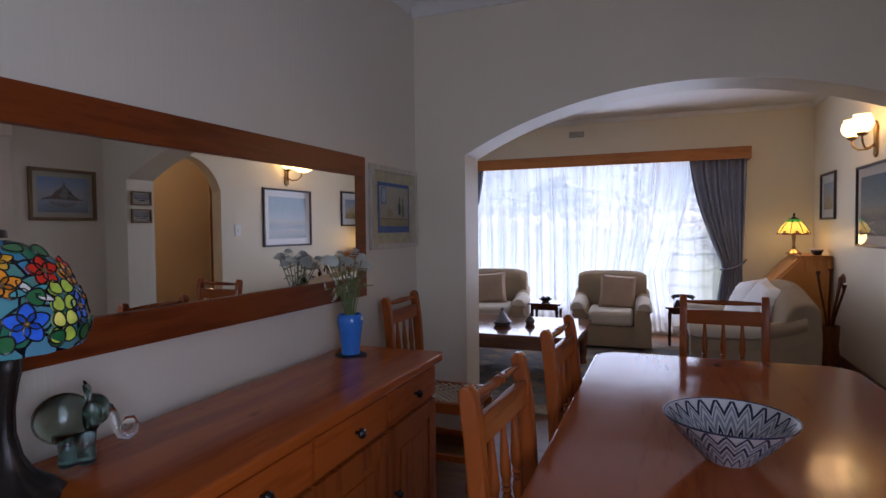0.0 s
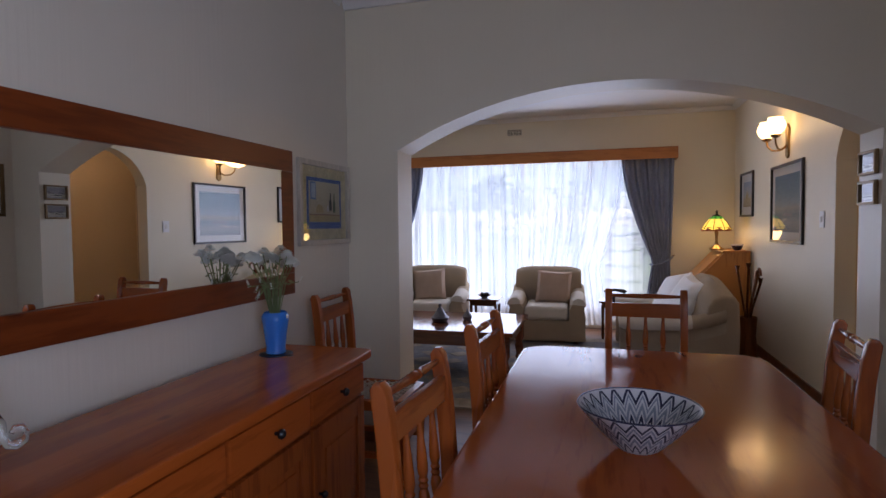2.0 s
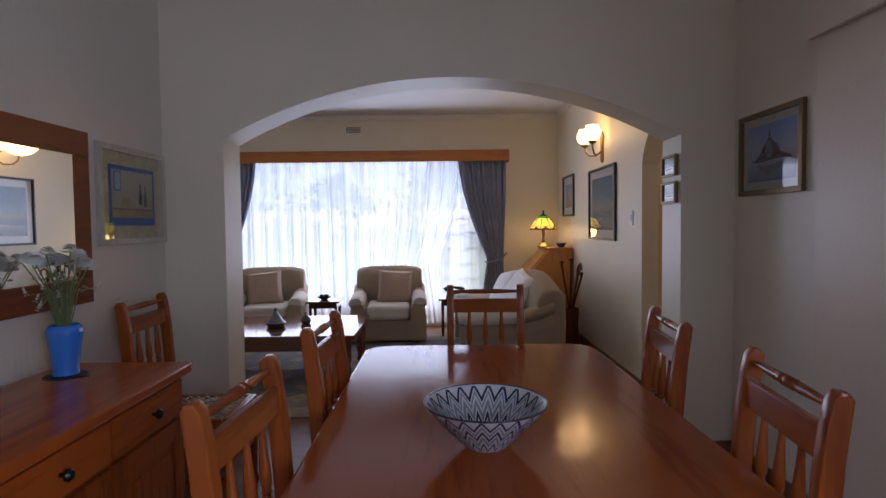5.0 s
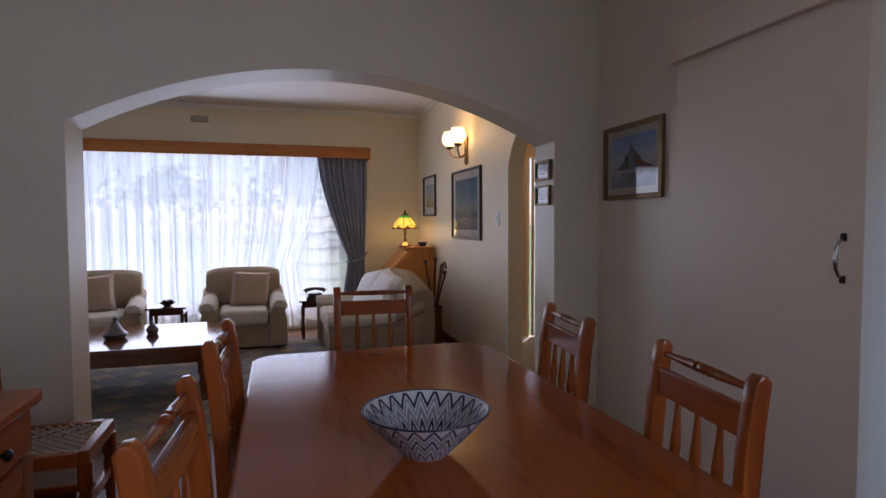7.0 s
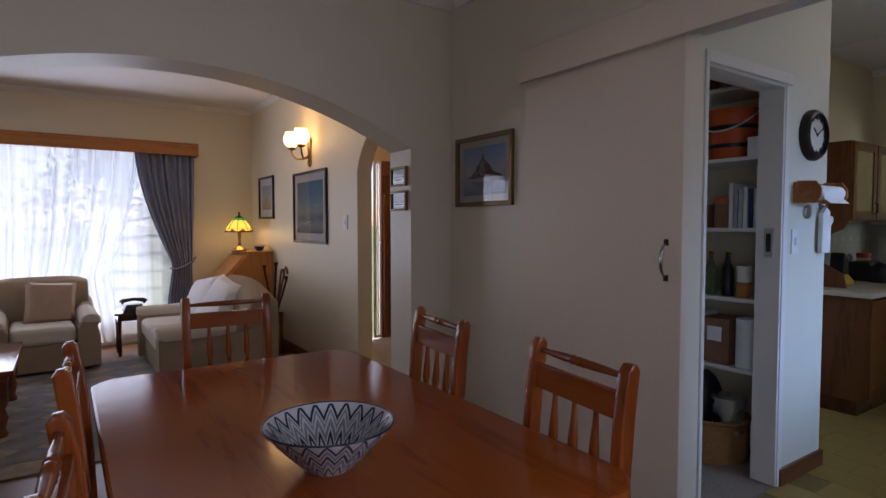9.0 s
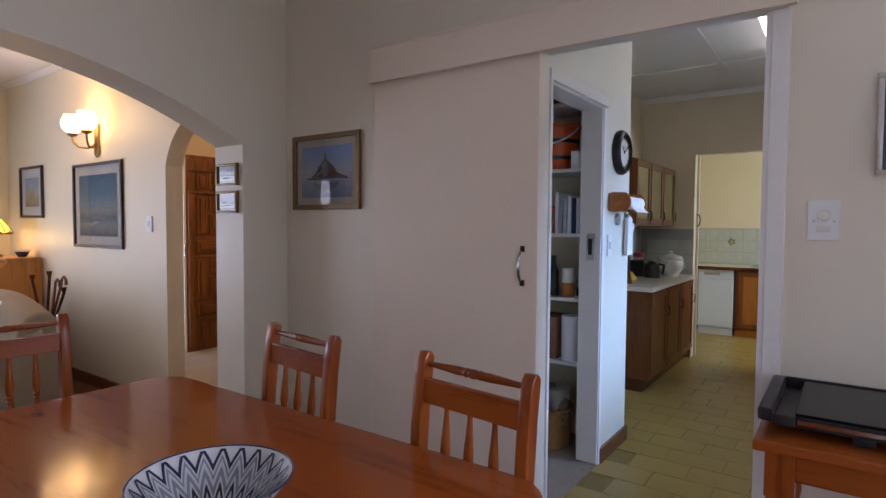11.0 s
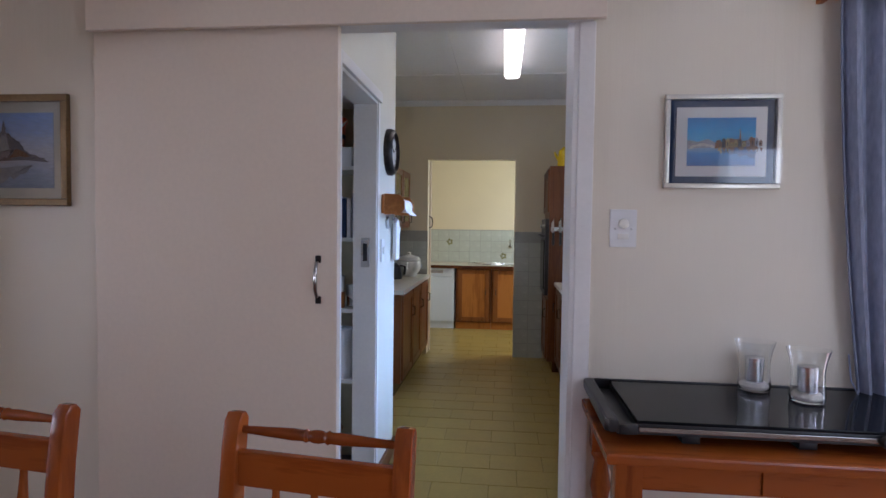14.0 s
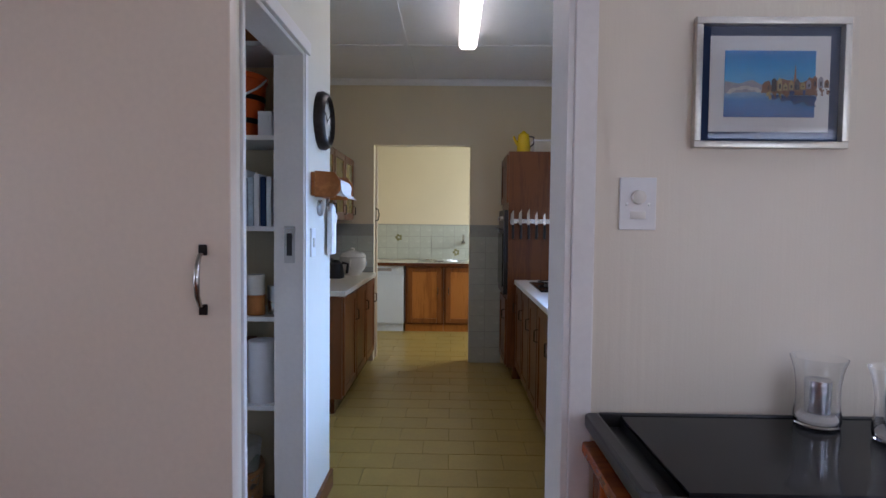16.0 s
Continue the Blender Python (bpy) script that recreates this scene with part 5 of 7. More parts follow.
for tip, big in heads:
    bm = bmesh.new()
    n, r = (22, 0.036) if big else (8, 0.010)
    for ring, (rr, zz) in enumerate(((r, 0.0), (r * 0.8, 0.012), (r * 0.62, 0.022), (r * 0.35, 0.028))):
        for i in range(n):
            a = TAU * (i + 0.5 * ring) / n
            c, s = Vector((math.cos(a), math.sin(a), 0)), Vector((-math.sin(a), math.cos(a), 0))
            z = Vector((0, 0, zz))
            wd = r * 0.13
            bm.faces.new([bm.verts.new(v) for v in (z * 0.5, c * rr * 0.6 + s * wd + z, c * rr + z * 0.8 + Vector((0, 0, rng.uniform(-0.004, 0.006))), c * rr * 0.6 - s * wd + z)])
    part("blossom", bm, "flower_white", ob, "", Matrix.Translation(tip) @ Euler((rng.uniform(-0.5, 0.5), rng.uniform(-0.5, 0.5), 0)).to_matrix().to_4x4())

# glass elephant
ob = mesh_object("glass_elephant", bmesh.new(), "smoke_glass")
bm = bmesh.new()
ball(bm, (0, -0.022, 0.128), 0.072, 0.090, 0.072, 24, 16)
ball(bm, (0, 0.070, 0.140), 0.044, 0.044, 0.046, 16, 12)
for x in (-0.027, 0.027):
    for y in (-0.012, 0.040):
        lathe([(0.028, 0.0), (0.030, 0.006), (0.027, 0.04), (0.034, 0.095)], 14, (x, y, 0), "Z", bm)
for q in (-1, 1):
    ball(bm, (q * 0.046, 0.058, 0.135), 0.009, 0.030, 0.046, 12, 8)
    tube([(q * 0.020, 0.050, 0.172), (q * 0.036, 0.048, 0.200), (q * 0.028, 0.036, 0.222)], [0.012, 0.010, 0.003], 8, bm)
tinted = len(bm.faces)
tube([(0, 0.100, 0.140), (0, 0.122, 0.110), (0, 0.128, 0.075), (0, 0.140, 0.052), (0, 0.162, 0.046), (0, 0.184, 0.058), (0, 0.190, 0.080), (0, 0.178, 0.098), (0, 0.158, 0.098), (0, 0.150, 0.084)], [0.022, 0.017, 0.013, 0.012, 0.011, 0.011, 0.010, 0.010, 0.009, 0.008], 12, bm)
bm.faces.ensure_lookup_table()
for f in bm.faces[tinted:]:
    f.material_index = 1
me = ob.data
bm.to_mesh(me)
bm.free()
me.materials.append(M["clear_glass"])
me.polygons.foreach_set("use_smooth", [True] * len(me.polygons))
ob.matrix_basis = pose(-1.315, 0.925, SBZ, 0, 0, -38) @ Matrix.Diagonal((0.80, 0.72, 0.84, 1))
tagged(ob, "smoky green glass elephant figurine on the sideboard", "figurine")

# stained-glass table lamp
ob = thing("table_lamp", "bronze table lamp with a domed floral stained-glass shade", "lamp", pose(-1.255, 0.727, SBZ))
base = lathe([(0.108, 0.0), (0.112, 0.010), (0.092, 0.026), (0.062, 0.050), (0.042, 0.09), (0.032, 0.14), (0.032, 0.19), (0.038, 0.235), (0.046, 0.270), (0.046, 0.295), (0.030, 0.315), (0.014, 0.335), (0.014, 0.50)], 36, (0, 0, 0), "Z", None, 0.05, 12)
part("base", base, "bronze_dark", ob, "dark bronze base with leaf ribs")
DOME = [(0.158, 0.318), (0.163, 0.340), (0.161, 0.380), (0.150, 0.430), (0.126, 0.476), (0.090, 0.511), (0.050, 0.531), (0.03, 0.536)]
shade = part("shade", lathe(DOME, 40, (0, 0, 0), "Z", None, 0.02, 20), "stained_glass", ob, "domed shade of blue, green and lead-lined glass")
part("finial", lathe([(0.032, 0.540), (0.030, 0.556), (0.012, 0.562), (0.016, 0.575), (0.0, 0.585)], 14), "bronze_dark", ob)


def dome_point(az, h, out=0.004):
    for (r0, h0), (r1, h1) in zip(DOME, DOME[1:]):
        if h0 <= h <= h1:
            f = (h - h0) / (h1 - h0)
            r = r0 + (r1 - r0) * f
            nrm = Vector((h1 - h0, 0, r0 - r1)).normalized()
            c, s = math.cos(az), math.sin(az)
            return Vector((r * c, r * s, h)), Vector((nrm.x * c, nrm.x * s, nrm.z)), Vector((-s, c, 0))
    return Vector((0, 0, h)), Vector((0, 0, 1)), Vector((1, 0, 0))


def petal(center, n, tx, angle, length, width, material):
    ty = n.cross(tx)
    d = math.cos(angle) * tx + math.sin(angle) * ty
    s = n.cross(d)
    pts = [center + d * length * (0.52 + 0.48 * math.cos(t)) + s * width * math.sin(t) * (1.15 - 0.3 * math.cos(t)) + n * 0.004 for t in [TAU * k / 12 for k in range(12)]]
    bm = bmesh.new()
    f = bm.faces.new([bm.verts.new(p) for p in pts])
    bmesh.ops.recalc_face_normals(bm, faces=[f])
    r = bmesh.ops.extrude_face_region(bm, geom=[f])
    bmesh.ops.translate(bm, vec=-n * 0.005, verts=[v for v in r["geom"] if isinstance(v, bmesh.types.BMVert)])
    pl = part("glass_petal", bm, material, shade)
    part("lead_came", tube(pts, 0.0018, 5, None, True), "ebony", pl)


for az, h, mt, ln in ((-12, 0.380, "petal_blue", 0.040), (32, 0.398, "petal_blue", 0.032), (9, 0.474, "petal_red", 0.033), (36, 0.462, "petal_orange", 0.030), (-24, 0.452, "petal_orange", 0.034), (-26, 0.496, "petal_amber", 0.030), (-52, 0.400, "petal_amber", 0.036), (64, 0.40, "petal_orange", 0.034), (72, 0.47, "petal_red", 0.031),
                      (100, 0.385, "petal_blue", 0.038), (135, 0.44, "petal_red", 0.034), (170, 0.385, "petal_orange", 0.038), (205, 0.45, "petal_blue", 0.034), (240, 0.385, "petal_amber", 0.038), (275, 0.44, "petal_red", 0.034), (-75, 0.44, "petal_blue", 0.036)):
    c, n, tx = dome_point(radians(az), h)
    for k in range(5):
        petal(c, n, tx, TAU * k / 5 + 0.3, ln, ln * 0.33, mt)
    part("flower_heart", ball(bmesh.new(), c + n * 0.004, 0.006, 0.006, 0.006, 8, 6), "brass", shade)
# sprays of lime leaflets, paired along a drooping stalk
for a0 in (14, 118, 222, 300):
    for h, lean in ((0.445, 4), (0.415, 2), (0.385, 0), (0.355, -3)):
        c, n, tx = dome_point(radians(a0 + lean), h)
        petal(c, n, tx, -0.35, 0.032, 0.0135, "leaf_lime")
        petal(c, n, tx, math.pi + 0.35, 0.032, 0.0135, "leaf_lime")
for az, h, a in ((-6, 0.435, 0.4), (-6, 0.435, 2.2), (-4, 0.432, -0.5), (-8, 0.44, 3.4)):
    c, n, tx = dome_point(radians(az), h)
    petal(c, n, tx, a, 0.034, 0.007, "flower_white" if a in (2.2, -0.5) else "petal_teal")
for az, h in ((-28, 0.335), (2, 0.333), (28, 0.333), (-8, 0.414), (22, 0.502), (50, 0.340), (-10, 0.512), (-40, 0.345)):
    c, n, tx = dome_point(radians(az), h)
    petal(c, n, tx, 0.9, 0.036, 0.015, "leaf_deep")

# warming tray on its side table
ob = thing("serving_table", "pine serving table with a turned leg and drawer front", "table", pose(1.40, 0.22, 0))
part("top", prism([(-0.235, -0.62), (0.235, -0.62), (0.235, 0.535), (-0.235, 0.535)], 0.030, "Z", (0, 0, 0.761), None, 0.007), "pine", ob)
part("apron", boxes((-0.205, -0.185, -0.58, 0.50, 0.690, 0.761), (0.185, 0.205, -0.58, 0.50, 0.690, 0.761), (-0.185, 0.185, 0.482, 0.50, 0.690, 0.761), (-0.185, 0.185, -0.58, -0.562, 0.690, 0.761)), "pine", ob)
part("drawer_front", boxes((-0.212, -0.2055, 0.160, 0.440, 0.696, 0.756, 0.002)), "pine", ob)
part("drawer_front", boxes((-0.212, -0.2055, -0.44, 0.150, 0.696, 0.756, 0.002)), "pine", ob)
for x in (-0.185, 0.185):
    for y in (-0.56, 0.475):
        leg = lathe([(0.022, 0), (0.030, 0.03), (0.022, 0.07), (0.034, 0.20), (0.036, 0.34), (0.022, 0.40), (0.034, 0.43), (0.022, 0.46), (0.034, 0.52), (0.022, 0.60), (0.033, 0.625), (0.026, 0.640)], 14, (x, y, 0))
        box(leg, x - 0.034, x + 0.034, y - 0.034, y + 0.034, 0.641, 0.758, 0.003)
        part("leg", leg, "pine_z", ob)
ob = thing("warming_tray", "black glass electric warming tray with moulded handles", "hot tray", pose(1.42, 0.262, 0.7925))
part("base", boxes((-0.185, 0.200, -0.43, 0.405, 0.025, 0.055, 0.004), (-0.185, 0.200, 0.4052, 0.4545, 0.025, 0.036)), "plastic_black", ob)
part("glass_top", boxes((-0.188, 0.205, -0.43, 0.405, 0.0555, 0.064, 0.002)), "hob_glass", ob, "glossy black glass plate")
part("metal_trim", boxes((-0.1925, -0.1885, -0.43, 0.40, 0.036, 0.048, 0.001)), "chrome", ob)
part("end_rim", boxes((-0.205, -0.1855, 0.406, 0.4545, 0.030, 0.058, 0.004), (0.201, 0.212, -0.43, 0.4545, 0.030, 0.068, 0.003)), "plastic_black", ob)
part("handle", prism([(-0.205, 0.455), (0.205, 0.455), (0.205, 0.480), (0.195, 0.490), (-0.195, 0.490), (-0.205, 0.480)], 0.035, "Z", (0, 0, 0.035), None, 0.008), "plastic_black", ob)
for x in (-0.14, 0.14):
    for y in (-0.03, 0.26):
        part("foot", boxes((x - 0.025, x + 0.025, y - 0.023, y + 0.023, 0.0, 0.025, 0.003)), "plastic_black", ob)
part("dial", lathe([(0.018, -0.193), (0.016, -0.207), (0.0, -0.208)], 16, (0, -0.20, 0.042), "X"), "plastic_black", ob)
part("cord", tube([(0.10, -0.43, 0.045), (0.11, -0.47, 0.030), (0.16, -0.52, 0.010), (0.21, -0.60, 0.0065), (0.218, -0.78, 0.0065)], 0.006, 8), "plastic_black", ob)
part("indicator", boxes((-0.195, -0.1925, -0.275, -0.245, 0.034, 0.050)), "red_paint", ob)
for x, y in ((1.580, 0.232), (1.478, 0.126)):
    ob = thing("candle_glass", "flared glass hurricane holder with a foil tealight in sand", "candle holder", pose(x, y, 0.8566), "candle glasses")
    hurricane = part("glass", lathe([(0.040, 0.0), (0.046, 0.004), (0.048, 0.022), (0.044, 0.055), (0.044, 0.09), (0.049, 0.125), (0.058, 0.155), (0.0565, 0.155), (0.0475, 0.125), (0.0425, 0.09), (0.0425, 0.055), (0.0465, 0.022), (0.043, 0.008), (0.0, 0.007)], 28), "clear_glass", ob)
    hurricane.visible_shadow = False
    part("sand", lathe([(0.040, 0.0085), (0.043, 0.016), (0.036, 0.026), (0.0, 0.030)], 20), "white_sand", ob)
    part("candle_cup", lathe([(0.026, 0.027), (0.028, 0.104), (0.024, 0.106), (0.0, 0.104)], 20), "foil", ob, "shiny foil candle cup")

# ---- lounge things ----


def soft_block(bm, x0, x1, y0, y1, z0, z1, bev):
    made = bmesh.ops.create_cube(bm, size=1, matrix=Matrix.Translation(((x0 + x1) / 2, (y0 + y1) / 2, (z0 + z1) / 2)) @ Matrix.Diagonal((x1 - x0, y1 - y0, z1 - z0, 1)))
    edges = {e for v in made["verts"] for e in v.link_edges}
    bmesh.ops.bevel(bm, geom=list(edges), offset=bev, segments=4, affect="EDGES", profile=0.5)
    return bm


def block(*a):
    return soft_block(bmesh.new(), *a)


def arm_section(w, h, k, grow):
    """Outline of a rolled arm in x (outwards) and z."""
    r = 0.068 * k + grow
    pts = [(-grow, 0.05), (-grow, h - 0.12)]
    for i in range(11):
        a = math.pi * (1.05 - 1.30 * i / 10)
        pts.append((w * 0.5 + 0.012 + r * 1.15 * math.cos(a), h - r + r * math.sin(a) + grow))
    pts += [(w + grow, h - 0.20), (w + grow, 0.05)]
    return pts


def arm_mesh(x0, x1, s, grow=0.0, top_only=False):
    """A rolled arm swept from the front back, rising a little to the rear; s tells its outer side."""
    bm = bmesh.new()
    w = x1 - x0
    rings = []
    rows = ((-0.405, 0.70), (-0.392, 0.88), (-0.360, 1.0), (-0.20, 1.0), (0.02, 1.0), (0.20, 1.0), (0.33, 1.0)) if not top_only else ((-0.405, 0.74), (-0.392, 0.90), (-0.360, 1.0), (-0.20, 1.0), (0.0, 1.0), (0.10, 1.0))
    for y, k in rows:
        h = (0.515 + 0.10 * max(0.0, (y + 0.1) / 0.43) ** 2) * (0.93 + 0.07 * k)
        out = arm_section(w, h, k, grow)
        if top_only:
            out = out[2:12]
        rings.append([bm.verts.new(((x1 - u) if s < 0 else (x0 + u), y - (grow if y < -0.4 else 0), z)) for u, z in out])
    for a, b in zip(rings, rings[1:]):
        m = len(a)
        for i in range(m if not top_only else m - 1):
            j = (i + 1) % m
            bm.faces.new((a[i], b[i], b[j], a[j]))
    bm.faces.new(rings[0])
    if not top_only:
        bm.faces.new(list(reversed(rings[-1])))
    bmesh.ops.recalc_face_normals(bm, faces=bm.faces)
    return bm


def back_mesh(w, seats):
    bm = bmesh.new()
    prof = [(0.20, 0.34), (0.17, 0.52), (0.19, 0.69), (0.23, 0.775), (0.30, 0.812), (0.36, 0.80), (0.40, 0.74), (0.41, 0.48), (0.40, 0.06), (0.30, 0.06)]
    cols = []
    n = 12
    for i in range(n + 1):
        u = i / n * 2 - 1
        k = 1 - 0.06 * abs(u) ** 5 if seats == 1 else 1.02 - 0.15 * abs(u) ** 2.6
        cols.append([bm.verts.new((u * w / 2, y + 0.02 * (abs(u) ** 4), 0.06 + (z - 0.06) * k)) for y, z in prof])
    for a, b in zip(cols, cols[1:]):
        for i in range(len(prof)):
            j = (i + 1) % len(prof)
            bm.faces.new((a[i], b[i], b[j], a[j]))
    bm.faces.new(cols[0])
    bm.faces.new(list(reversed(cols[-1])))
    bmesh.ops.recalc_face_normals(bm, faces=bm.faces)
    bmesh.ops.bevel(bm, geom=[e for e in bm.edges if len(e.link_faces) == 2 and e.calc_face_angle(0) > 0.9], offset=0.02, segments=3, affect="EDGES", profile=0.5)
    return bm


def upholstered(name, w, seats, m, label, category, group=""):
    """An armchair or sofa facing -y, its origin on the floor."""
    ob = thing(name, label, category, m, group)
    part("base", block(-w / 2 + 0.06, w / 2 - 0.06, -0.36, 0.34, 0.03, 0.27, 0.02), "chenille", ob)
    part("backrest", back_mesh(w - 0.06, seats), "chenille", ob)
    for s in (-1, 1):
        x0, x1 = (-w / 2, -w / 2 + 0.17) if s < 0 else (w / 2 - 0.17, w / 2)
        a = part("armrest", arm_mesh(x0, x1, s), "chenille", ob)
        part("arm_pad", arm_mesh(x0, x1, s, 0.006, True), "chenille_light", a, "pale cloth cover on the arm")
    sw = (w - 0.35) / seats
    for k in range(seats):
        x0 = -w / 2 + 0.175 + k * sw
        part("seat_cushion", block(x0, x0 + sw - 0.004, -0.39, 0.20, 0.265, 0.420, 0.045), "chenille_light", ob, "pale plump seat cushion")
    for sx in (-1, 1):
        for y in (-0.32, 0.32):
            part("foot", boxes((sx * (w / 2 - 0.1) - 0.025, sx * (w / 2 - 0.1) + 0.025, y - 0.025, y + 0.025, 0, 0.035)), "dark_wood", ob)
    return ob


def throw_cushion(size, m, material, label, group=""):
    ob = mesh_object("throw_cushion", cushion_mesh(size, size, 0.15), material)
    ob.matrix_basis = m
    return tagged(ob, label, "cushion", group)


upholstered("armchair", 0.83, 1, pose(-0.525, 6.59, 0, 0, 0, 3), "beige chenille armchair with rolled arms before the window", "armchair", "lounge armchairs")
upholstered("armchair", 0.83, 1, pose(-1.905, 6.59, 0, 0, 0, 8), "beige chenille armchair with rolled arms before the window", "armchair", "lounge armchairs")
throw_cushion(0.40, pose(-0.46, 6.64, 0.580, 72, 4, 3), "cushion_tan", "square tan cushion leaning on the armchair's back", "tan cushions")
throw_cushion(0.40, pose(-1.96, 6.64, 0.580, 72, -5, 8), "cushion_tan", "square tan cushion leaning on the armchair's back", "tan cushions")
upholstered("sofa", 1.50, 2, pose(0.68, 5.76, 0, 0, 0, -90) @ Matrix.Diagonal((1, 1.12, 1, 1)), "beige chenille two-seat sofa with rolled arms", "sofa")
throw_cushion(0.50, pose(0.80, 5.66, 0.590, 60, 8, -84), "cushion_white", "plump white cushion on the sofa", "white cushions")
throw_cushion(0.48, pose(0.74, 6.06, 0.590, 60, -10, -72), "cushion_white", "plump white cushion on the sofa", "white cushions")

ob = thing("coffee_table", "large polished dark wood coffee table with turned legs", "table", pose(-1.30, 5.06, 0))
part("tabletop", prism([(-0.68, -0.51), (0.68, -0.51), (0.68, 0.51), (-0.68, 0.51)], 0.035, "Z", (0, 0, 0.395), None, 0.006), "coffee_wood", ob, "glossy red-brown top")
part("apron", boxes((-0.63, 0.63, -0.47, -0.45, 0.30, 0.395), (-0.63, 0.63, 0.45, 0.47, 0.30, 0.395), (-0.63, -0.61, -0.45, 0.45, 0.30, 0.395), (0.61, 0.63, -0.45, 0.45, 0.30, 0.395)), "coffee_wood", ob)
for x in (-0.60, 0.60):
    for y in (-0.43, 0.43):
        part("leg", lathe([(0.030, 0), (0.042, 0.03), (0.028, 0.06), (0.044, 0.13), (0.030, 0.18), (0.046, 0.22), (0.046, 0.394)], 14, (x, y, 0)), "coffee_wood", ob)
for x, y, k in ((-1.36, 5.0, 1.0), (-1.13, 5.12, 0.55)):
    ob = thing("lidded_dish", "small pewter dish with a tall conical lid on the coffee table", "dish", pose(x, y, 0.43), "pewter dishes")
    part("bowl", lathe([(0.055 * k, 0), (0.075 * k, 0.01), (0.085 * k, 0.035), (0.0, 0.036)], 20), "pewter", ob)
    part("lid", lathe([(0.082 * k, 0.037), (0.060 * k, 0.055), (0.022 * k, 0.09 * k + 0.03), (0.012 * k, 0.10 * k + 0.03), (0.018 * k, 0.125 * k + 0.03), (0.0, 0.135 * k + 0.03)], 20), "pewter", ob)

ob = thing("side_table", "small dark wooden side table between the armchairs", "table", pose(-1.275, 6.68, 0), "side tables")
part("top", boxes((-0.19, 0.19, -0.17, 0.17, 0.415, 0.437, 0.004)), "dark_wood", ob)
part("apron", boxes((-0.16, 0.16, -0.14, 0.14, 0.355, 0.415)), "dark_wood", ob)
for x in (-0.145, 0.145):
    for y in (-0.125, 0.125):
        part("leg", lathe([(0.012, 0), (0.018, 0.05), (0.014, 0.2), (0.02, 0.355)], 10, (x, y, 0)), "dark_wood", ob)
copy_thing(ob, pose(0.235, 6.78, 0))
ob = thing("small_bowl", "little dark bowl on the side table", "bowl", pose(-1.285, 6.68, 0.437))
part("bowl", lathe([(0.03, 0), (0.075, 0.03), (0.078, 0.04), (0.07, 0.036), (0.03, 0.012), (0.0, 0.01)], 20), "bronze_dark", ob)
bm = bmesh.new()
for a in range(5):
    ball(bm, (0.035 * math.cos(a * 1.26), 0.035 * math.sin(a * 1.26), 0.045), 0.022, 0.022, 0.020, 10, 7)
part("contents", bm, "bronze_dark", ob)
ob = thing("desk_telephone", "black telephone on the side table by the window", "telephone", pose(0.225, 6.76, 0.437))
part("body", prism([(-0.10, 0), (0.10, 0), (0.07, 0.07), (-0.07, 0.07)], 0.15, "Y", (0, -0.075, 0), None, 0.008), "plastic_black", ob)
part("handset", tube([(-0.11, 0, 0.085), (-0.09, 0, 0.105), (0, 0, 0.118), (0.09, 0, 0.105), (0.11, 0, 0.085)], [0.028, 0.022, 0.016, 0.022, 0.028], 10), "plastic_black", ob)

# bureau, lamp, bowl, umbrella stand
ob = thing("writing_bureau", "honey pine writing bureau with a sloping lid", "bureau", pose(1.565, 6.52, 0))
side = [(0, 0.04), (-0.54, 0.04), (-0.54, 0.665), (-0.525, 0.69), (-0.25, 0.995), (0, 0.995)]
for y in (0.0, 0.655):
    part("side_panel", prism(side, 0.022, "Y", (0, y, 0), None, 0.003), "desk_pine", ob)
part("top", boxes((-0.27, 0.0, -0.012, 0.69, 0.995, 1.015, 0.004)), "desk_pine", ob)
lid = part("sloping_lid", prism([(-0.542, 0.687), (-0.252, 0.992), (-0.238, 0.985), (-0.528, 0.680)], 0.630, "Y", (0, 0.0235, 0)), "desk_pine", ob)
part("lid_panel", prism([(-0.512, 0.729), (-0.297, 0.955), (-0.290, 0.950), (-0.505, 0.724)], 0.50, "Y", (0, 0.09, 0)), "desk_pine", lid)
for z in (0.08, 0.275, 0.47):
    d = part("drawer", boxes((-0.550, -0.520, 0.03, 0.647, z, z + 0.185, 0.004)), "desk_pine", ob)
    for y in (0.18, 0.50):
        part("knob", lathe([(0.006, -0.55), (0.015, -0.568), (0.0, -0.577)], 10, (0, y, z + 0.1), "X"), "brass", d)
part("back_panel", boxes((-0.012, 0, 0.0235, 0.653, 0.05, 0.99)), "desk_pine", ob)
LAMP = (1.30, 6.86, 1.0155)
ob = thing("accent_lamp", "lit brass lamp with an amber petal shade on the bureau", "lamp", pose(*LAMP))
part("base", lathe([(0.075, 0), (0.078, 0.012), (0.05, 0.028), (0.022, 0.05), (0.014, 0.10), (0.017, 0.16), (0.022, 0.19), (0.012, 0.22), (0.009, 0.36)], 24), "brass", ob)
SHD = [(0.150, 0.215), (0.146, 0.235), (0.105, 0.300), (0.062, 0.350), (0.038, 0.365)]
part("shade", lathe(SHD, 32, (0, 0, 0), "Z", None, 0.035, 8), "shade_glow", ob, "glowing amber glass petal shade")
bmesh_ribs = bmesh.new()
for k in range(8):
    a = TAU * (k + 0.5) / 8
    tube([((r * 1.0) * math.cos(a), (r * 1.0) * math.sin(a), h) for r, h in SHD], 0.004, 5, bmesh_ribs)
part("shade_ribs", bmesh_ribs, "bronze_dark", ob)
part("green_petals", lathe([(0.078, 0.338), (0.064, 0.353), (0.042, 0.368)], 32, (0, 0, 0), "Z", None, 0.06, 8), "shade_green", ob)
